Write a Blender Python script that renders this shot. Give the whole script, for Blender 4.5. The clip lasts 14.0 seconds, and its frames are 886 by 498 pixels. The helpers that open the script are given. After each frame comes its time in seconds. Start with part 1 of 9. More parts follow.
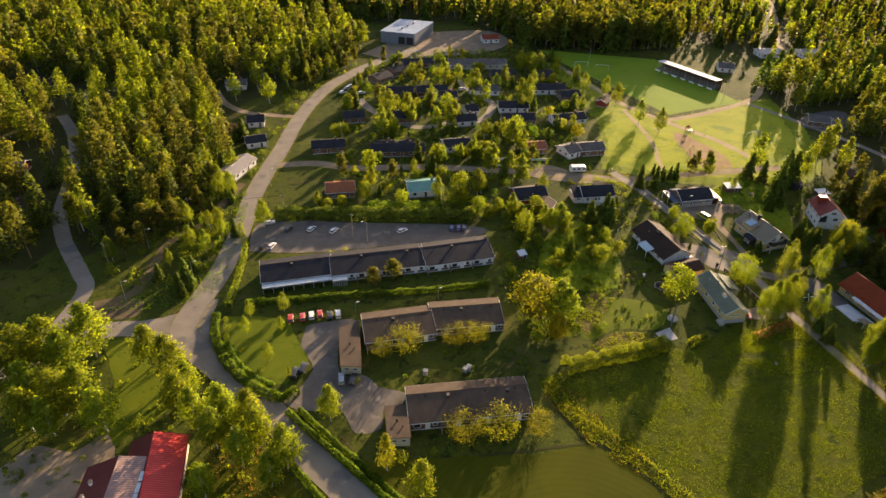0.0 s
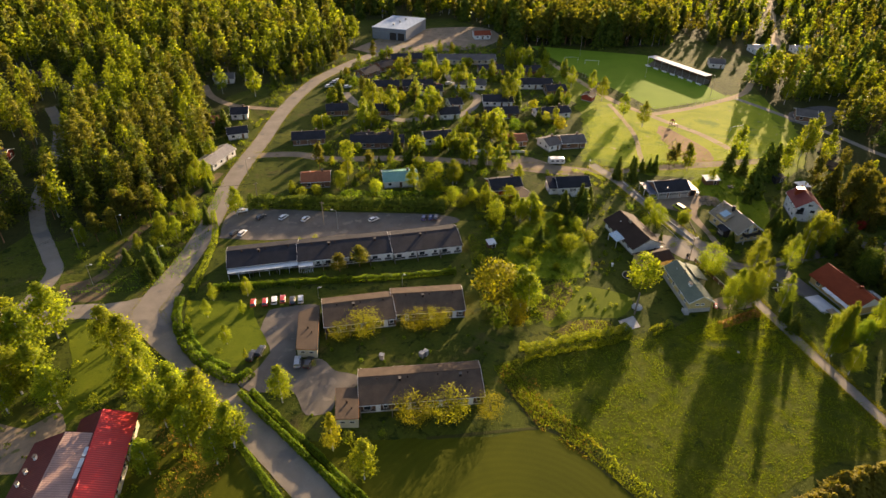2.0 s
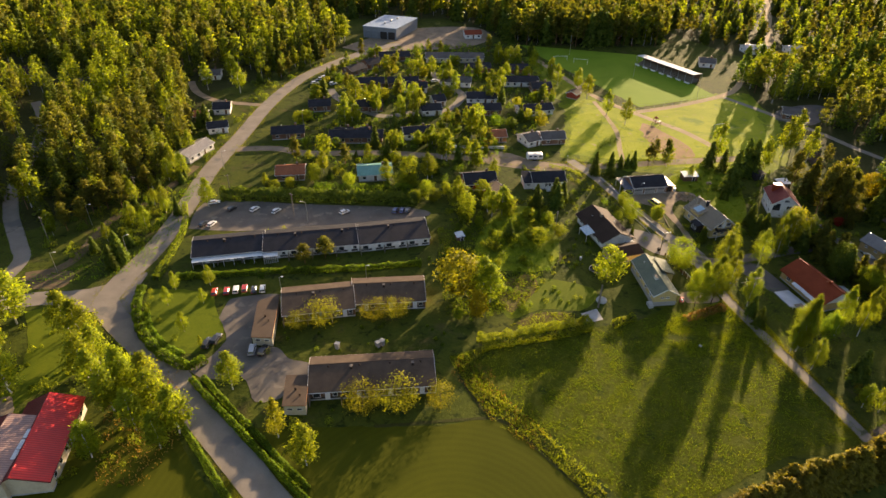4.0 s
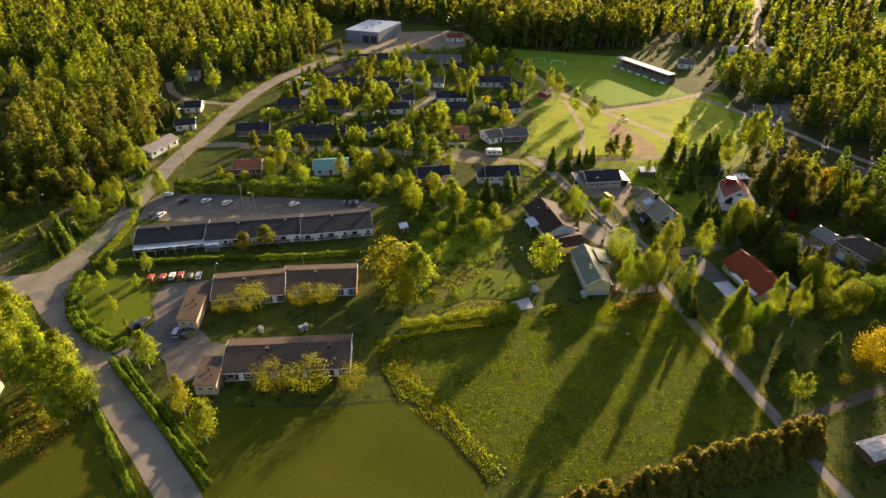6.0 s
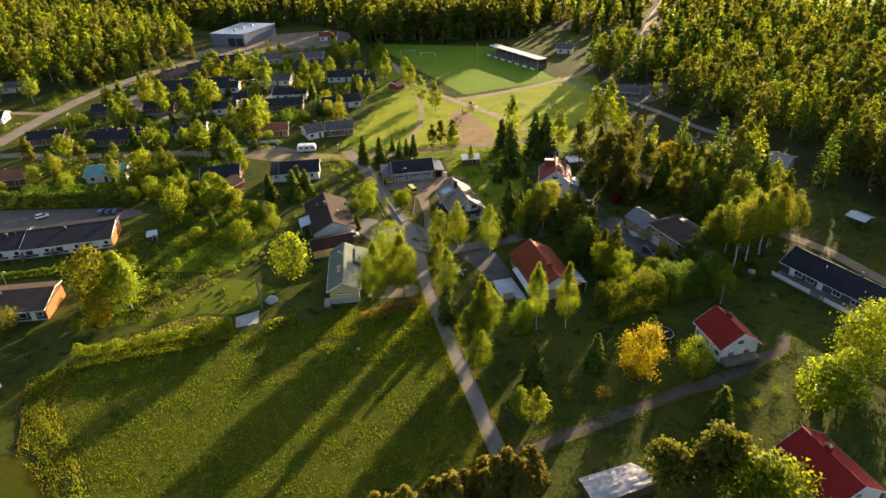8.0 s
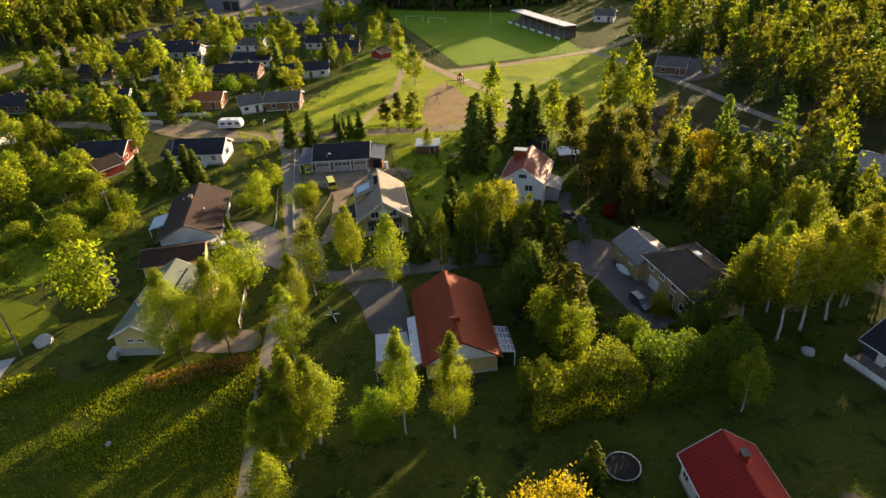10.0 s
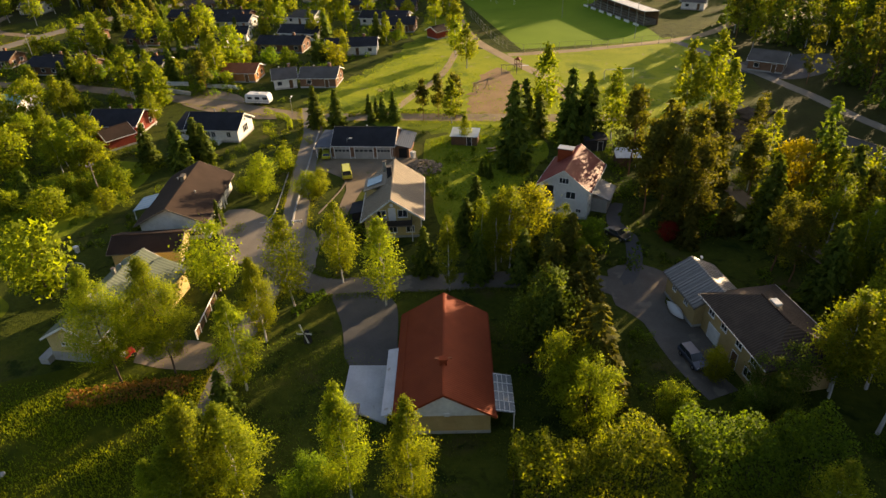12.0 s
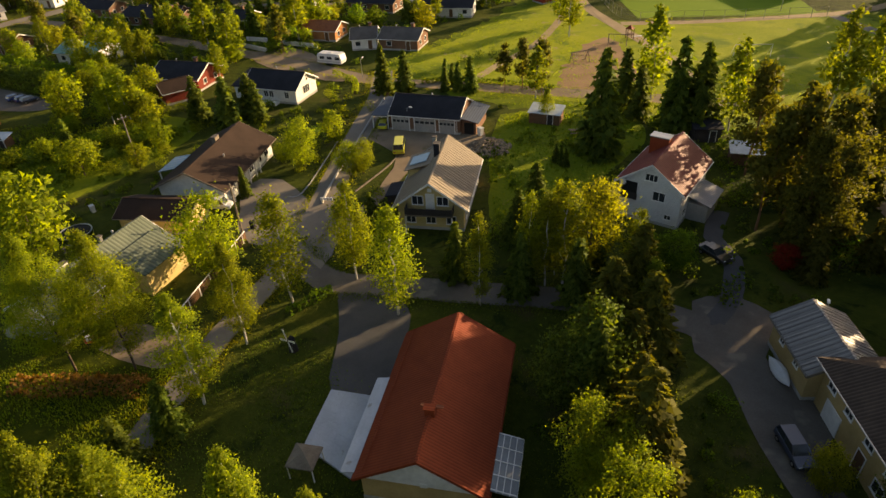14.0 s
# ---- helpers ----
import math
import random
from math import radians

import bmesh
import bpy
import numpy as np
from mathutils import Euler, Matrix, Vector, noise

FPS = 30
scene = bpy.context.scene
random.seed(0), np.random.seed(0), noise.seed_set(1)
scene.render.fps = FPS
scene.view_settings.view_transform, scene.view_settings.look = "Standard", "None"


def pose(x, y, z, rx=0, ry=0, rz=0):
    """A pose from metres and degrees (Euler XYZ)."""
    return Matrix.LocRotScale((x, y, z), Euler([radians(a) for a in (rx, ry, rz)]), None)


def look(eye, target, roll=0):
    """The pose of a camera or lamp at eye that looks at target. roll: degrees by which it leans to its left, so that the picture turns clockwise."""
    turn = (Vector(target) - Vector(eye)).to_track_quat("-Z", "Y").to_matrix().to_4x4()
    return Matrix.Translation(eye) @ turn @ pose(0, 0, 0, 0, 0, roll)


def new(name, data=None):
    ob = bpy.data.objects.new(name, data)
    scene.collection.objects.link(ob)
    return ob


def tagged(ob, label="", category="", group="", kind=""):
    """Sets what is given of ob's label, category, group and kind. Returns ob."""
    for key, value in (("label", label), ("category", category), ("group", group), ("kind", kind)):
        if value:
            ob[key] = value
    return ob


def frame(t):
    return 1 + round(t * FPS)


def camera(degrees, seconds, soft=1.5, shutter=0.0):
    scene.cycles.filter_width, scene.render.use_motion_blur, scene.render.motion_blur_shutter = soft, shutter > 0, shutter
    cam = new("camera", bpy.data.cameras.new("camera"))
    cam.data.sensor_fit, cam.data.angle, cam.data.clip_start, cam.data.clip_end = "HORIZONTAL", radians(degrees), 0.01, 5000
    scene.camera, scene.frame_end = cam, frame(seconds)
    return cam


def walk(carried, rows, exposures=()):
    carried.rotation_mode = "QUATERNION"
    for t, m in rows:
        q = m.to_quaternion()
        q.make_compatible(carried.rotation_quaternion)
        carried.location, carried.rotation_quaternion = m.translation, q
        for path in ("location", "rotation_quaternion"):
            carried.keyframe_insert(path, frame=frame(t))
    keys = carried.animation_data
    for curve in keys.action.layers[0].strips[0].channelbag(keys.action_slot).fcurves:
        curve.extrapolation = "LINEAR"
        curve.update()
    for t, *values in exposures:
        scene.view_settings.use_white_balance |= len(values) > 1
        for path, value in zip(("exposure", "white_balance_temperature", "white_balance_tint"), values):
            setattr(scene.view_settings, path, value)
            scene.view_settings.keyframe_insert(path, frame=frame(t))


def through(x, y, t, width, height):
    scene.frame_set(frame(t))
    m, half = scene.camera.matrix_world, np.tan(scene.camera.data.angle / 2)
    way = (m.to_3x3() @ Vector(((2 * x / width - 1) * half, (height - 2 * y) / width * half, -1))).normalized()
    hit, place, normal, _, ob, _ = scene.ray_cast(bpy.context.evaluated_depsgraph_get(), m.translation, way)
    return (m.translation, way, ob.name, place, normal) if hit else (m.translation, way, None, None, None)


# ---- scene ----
cam = camera(70.56, 14.0)
# seconds, place, then yaw, pitch and roll in degrees
ROWS = [
    (0.0, 0.98, 0.97, 112.45, -3.16, -34.79, 1.57),
    (0.5, 4.16, 0.26, 111.52, -2.82, -34.73, 1.51),
    (1.0, 7.49, -0.50, 110.60, -2.47, -34.66, 1.42),
    (1.5, 10.91, -1.24, 109.69, -2.12, -34.58, 1.32),
    (2.0, 14.38, -1.92, 108.76, -1.78, -34.49, 1.23),
    (2.5, 17.83, -2.47, 107.80, -1.45, -34.39, 1.17),
    (3.0, 21.21, -2.85, 106.78, -1.16, -34.27, 1.18),
    (3.2, 22.53, -2.94, 106.35, -1.05, -34.22, 1.20),
    (5.5, 40.95, -5.61, 101.59, 0.77, -33.14, 0.55),
    (6.0, 50.44, -6.80, 99.40, 1.47, -32.75, 0.29),
    (6.5, 67.20, -7.20, 94.91, 1.86, -32.10, -0.35),
    (7.0, 84.18, -4.45, 90.37, 1.52, -31.35, -1.06),
    (7.5, 98.69, 3.59, 85.51, 1.11, -30.99, -1.72),
    (8.0, 110.86, 16.44, 79.22, 0.73, -31.07, -2.39),
    (8.2, 115.37, 21.93, 76.17, 0.20, -31.05, -2.69),
    (10.3, 141.92, 69.07, 55.58, 9.80, -31.74, -3.28),
    (10.5, 142.37, 70.76, 54.93, 10.43, -31.80, -3.33),
    (11.0, 143.51, 74.99, 53.36, 11.96, -31.95, -3.11),
    (11.5, 144.68, 79.36, 51.72, 13.72, -32.12, -2.69),
    (12.0, 145.84, 83.91, 49.93, 15.91, -32.33, -2.34),
    (12.5, 146.96, 88.61, 47.99, 18.59, -32.61, -2.22),
    (13.0, 147.94, 93.35, 46.01, 21.67, -32.96, -2.38),
    (13.5, 148.69, 97.88, 44.16, 24.94, -33.41, -2.78),
    (14.0, 149.07, 101.91, 42.72, 28.00, -33.97, -3.25),
]


def eye_pose(x, y, z, yaw, pitch, roll):
    turn = Matrix.Rotation(radians(yaw), 4, "Z") @ Matrix.Rotation(radians(90 + pitch), 4, "X") @ Matrix.Rotation(radians(roll), 4, "Z")
    return Matrix.Translation((x, y, z)) @ turn


walk(cam, [(r[0], eye_pose(*r[1:])) for r in ROWS], exposures=((0.0, 1.72, 6700, 24), (5.0, 1.74, 6650, 22), (8.0, 1.74, 6300, 20), (11.0, 1.54, 6700, 20), (14.0, 1.22, 7300, 19)))

# ---- light ----
SUN_AZ, SUN_EL = 29.5, 11.6
sky_world = bpy.data.worlds.new("evening_sky")
scene.world = sky_world
sky_world.use_nodes = True
wn = sky_world.node_tree
sky = wn.nodes.new("ShaderNodeTexSky")
sky.sky_type = "NISHITA"
sky.sun_disc = False
sky.sun_elevation, sky.sun_rotation = radians(SUN_EL), radians(SUN_AZ)
sky.air_density, sky.dust_density, sky.ozone_density = 1.0, 2.0, 1.0
back = wn.nodes["Background"]
wn.links.new(sky.outputs["Color"], back.inputs["Color"])
back.inputs["Strength"].default_value = 0.086
toward_sun = Vector((math.sin(radians(SUN_AZ)) * math.cos(radians(SUN_EL)), math.cos(radians(SUN_AZ)) * math.cos(radians(SUN_EL)), math.sin(radians(SUN_EL))))
sun_data = bpy.data.lights.new("sun", "SUN")
sun_data.energy, sun_data.angle, sun_data.color = 5.0, radians(0.6), (1.0, 0.78, 0.46)
sun = new("sun", sun_data)
sun.matrix_world = look(toward_sun * 400, (0, 0, 0))

# ---- materials ----
def ramp(nt, fac, stops):
    r = nt.nodes.new("ShaderNodeValToRGB")
    while len(r.color_ramp.elements) < len(stops):
        r.color_ramp.elements.new(0.5)
    for e, (p, c) in zip(r.color_ramp.elements, stops):
        e.position, e.color = p, (*c, 1)
    nt.links.new(fac, r.inputs["Fac"])
    return r.outputs["Color"]


def tex_noise(nt, scale, detail=4.0, rough=0.6, coord="Object", stretch=None, distort=0.0):
    c = nt.nodes.new("ShaderNodeTexCoord")
    n = nt.nodes.new("ShaderNodeTexNoise")
    n.inputs["Scale"].default_value, n.inputs["Detail"].default_value = scale, detail
    n.inputs["Roughness"].default_value, n.inputs["Distortion"].default_value = rough, distort
    out = c.outputs[coord]
    if stretch:
        m = nt.nodes.new("ShaderNodeMapping")
        m.inputs["Scale"].default_value = stretch
        nt.links.new(out, m.inputs["Vector"])
        out = m.outputs["Vector"]
    nt.links.new(out, n.inputs["Vector"])
    return n.outputs["Fac"]


def mixed(nt, fac, a, b, mode="MIX"):
    m = nt.nodes.new("ShaderNodeMix")
    m.data_type, m.blend_type = "RGBA", mode
    if isinstance(fac, float):
        m.inputs[0].default_value = fac
    else:
        nt.links.new(fac, m.inputs[0])
    for s, v in ((6, a), (7, b)):
        if isinstance(v, tuple):
            m.inputs[s].default_value = (*v, 1)
        else:
            nt.links.new(v, m.inputs[s])
    return m.outputs[2]


def bumped(nt, bsdf, height, strength, dist):
    b = nt.nodes.new("ShaderNodeBump")
    b.inputs["Strength"].default_value, b.inputs["Distance"].default_value = strength, dist
    nt.links.new(height, b.inputs["Height"])
    nt.links.new(b.outputs["Normal"], bsdf.inputs["Normal"])


def base_mat(name, rough=0.8, metal=0.0):
    m = bpy.data.materials.new(name)
    m.use_nodes = True
    b = m.node_tree.nodes["Principled BSDF"]
    b.inputs["Roughness"].default_value, b.inputs["Metallic"].default_value = rough, metal
    return m, m.node_tree, b


def surface(name, dark, light, fine=3.0, coarse=0.25, rough=0.8, metal=0.0, bump=0.3, dist=0.02, coord="Object", stretch=None, spot=None):
    """Two scales of variation between a dark and a light tone, and a fine relief."""
    m, nt, b = base_mat(name, rough, metal)
    b.inputs["Specular IOR Level"].default_value = 0.5 if rough < 0.6 else 0.15
    n1 = tex_noise(nt, fine, 6, 0.7, coord, stretch)
    n2 = tex_noise(nt, coarse, 3, 0.6, coord)
    c1 = ramp(nt, n1, [(0.3, dark), (0.7, light)])
    c2 = ramp(nt, n2, [(0.32, tuple(v * 0.8 for v in dark)), (0.68, light)])
    col = mixed(nt, 0.5, c1, c2)
    if spot:
        n3 = tex_noise(nt, spot[0], 3, 0.5, coord)
        s = ramp(nt, n3, [(spot[2], (0, 0, 0)), (spot[2] + 0.06, (1, 1, 1))])
        col = mixed(nt, s, col, spot[1])
    nt.links.new(col, b.inputs["Base Color"])
    bumped(nt, b, n1, bump, dist)
    return m


def ribbed(name, dark, light, pitch, rough=0.5, metal=0.0, depth=0.03, axis="X", bump=0.8):
    """Sheet or boards with ribs across the object's own axis, pitch metres apart."""
    m, nt, b = base_mat(name, rough, metal)
    b.inputs["Specular IOR Level"].default_value = 0.5 if rough < 0.5 else 0.12
    c = nt.nodes.new("ShaderNodeTexCoord")
    w = nt.nodes.new("ShaderNodeTexWave")
    w.wave_type, w.bands_direction, w.wave_profile = "BANDS", axis, "SIN"
    w.inputs["Scale"].default_value = 0.314 / pitch
    w.inputs["Distortion"].default_value = 0.0
    nt.links.new(c.outputs["Object"], w.inputs["Vector"])
    n1 = tex_noise(nt, 1.2, 6, 0.7)
    n2 = tex_noise(nt, 0.35, 3, 0.6)
    col = mixed(nt, 0.5, ramp(nt, n1, [(0.3, dark), (0.7, light)]), ramp(nt, n2, [(0.3, dark), (0.7, light)]))
    groove = ramp(nt, w.outputs["Fac"], [(0.0, (0.6, 0.6, 0.6)), (0.25, (1, 1, 1))])
    col = mixed(nt, 1.0, col, groove, "MULTIPLY")
    nt.links.new(col, b.inputs["Base Color"])
    bumped(nt, b, w.outputs["Fac"], bump, depth)
    return m


def leaves_mat(name, tones, through=0.5, gloss=0.12):
    """Foliage that lets light through; tone by island, drifting from tree to tree."""
    m, nt, b = base_mat(name, 0.7)
    b.inputs["Specular IOR Level"].default_value = gloss
    geo, info = nt.nodes.new("ShaderNodeNewGeometry"), nt.nodes.new("ShaderNodeObjectInfo")
    col = ramp(nt, geo.outputs["Random Per Island"], [(i / (len(tones) - 1), t) for i, t in enumerate(tones)])
    hsv = nt.nodes.new("ShaderNodeHueSaturation")
    mr = nt.nodes.new("ShaderNodeMapRange")
    mr.inputs["To Min"].default_value, mr.inputs["To Max"].default_value = 0.86, 1.2
    nt.links.new(info.outputs["Random"], mr.inputs["Value"])
    nt.links.new(mr.outputs["Result"], hsv.inputs["Value"])
    mr2 = nt.nodes.new("ShaderNodeMapRange")
    mr2.inputs["To Min"].default_value, mr2.inputs["To Max"].default_value = 0.491, 0.510
    nt.links.new(info.outputs["Random"], mr2.inputs["Value"])
    nt.links.new(mr2.outputs["Result"], hsv.inputs["Hue"])
    nt.links.new(col, hsv.inputs["Color"])
    nt.links.new(hsv.outputs["Color"], b.inputs["Base Color"])
    tr = nt.nodes.new("ShaderNodeBsdfTranslucent")
    warm = mixed(nt, 1.0, hsv.outputs["Color"], (1.60, 1.52, 0.42), "MULTIPLY")
    nt.links.new(warm, tr.inputs["Color"])
    mx = nt.nodes.new("ShaderNodeMixShader")
    mx.inputs["Fac"].default_value = through
    nt.links.new(b.outputs["BSDF"], mx.inputs[1])
    nt.links.new(tr.outputs["BSDF"], mx.inputs[2])
    nt.links.new(mx.outputs["Shader"], nt.nodes["Material Output"].inputs["Surface"])
    return m


def grass_mat(name, tones, patch=0.05, fine=1.6, bump=0.5, dist=0.15, through=0.25, stretch=None, stripes=None, middle=None, worn=()):
    m, nt, b = base_mat(name, 0.9)
    b.inputs["Specular IOR Level"].default_value = 0.05
    n1 = tex_noise(nt, fine, 8, 0.75, "Object", stretch)
    n2 = tex_noise(nt, patch, 4, 0.6, "Object", None, 0.6)
    k = len(tones) - 1
    col = mixed(nt, 0.45, ramp(nt, n1, [(0.25 + 0.5 * i / k, t) for i, t in enumerate(tones)]), ramp(nt, n2, [(0.3 + 0.4 * i / k, t) for i, t in enumerate(tones)]))
    if stripes:
        c = nt.nodes.new("ShaderNodeTexCoord")
        mp = nt.nodes.new("ShaderNodeMapping")
        mp.inputs["Rotation"].default_value = (0, 0, radians(stripes[1]))
        w = nt.nodes.new("ShaderNodeTexWave")
        w.wave_type, w.inputs["Scale"].default_value = "BANDS", 0.314 / stripes[0]
        if middle:
            w.wave_type, w.rings_direction = "RINGS", "Z"
            mp.inputs["Rotation"].default_value = (0, 0, 0)
            mp.inputs["Location"].default_value = (-middle[0], -middle[1], 0)
        w.inputs["Distortion"].default_value, w.inputs["Detail Scale"].default_value = stripes[2], 0.05
        nt.links.new(c.outputs["Object"], mp.inputs["Vector"])
        nt.links.new(mp.outputs["Vector"], w.inputs["Vector"])
        col = mixed(nt, 1.0, col, ramp(nt, w.outputs["Fac"], [(0.25, (0.95, 0.955, 0.945)), (0.75, (1.02, 1.02, 1.0))]), "MULTIPLY")
    for tone, scale, edge, soft in worn:
        w3 = tex_noise(nt, scale, 6, 0.68, "Object", None, 0.4)
        col = mixed(nt, ramp(nt, w3, [(edge, (0, 0, 0)), (edge + soft, (1, 1, 1))]), col, tone)
    nt.links.new(col, b.inputs["Base Color"])
    bumped(nt, b, n1, bump, dist)
    return m


def glass_mat():
    m, nt, b = base_mat("window_glass", 0.06)
    b.inputs["Base Color"].default_value = (0.03, 0.035, 0.04, 1)
    b.inputs["Specular IOR Level"].default_value = 0.8
    return m


def plain(name, c, rough=0.6, metal=0.0):
    return surface(name, tuple(v * 0.85 for v in c), c, 4.0, 0.6, rough, metal, 0.1, 0.004)


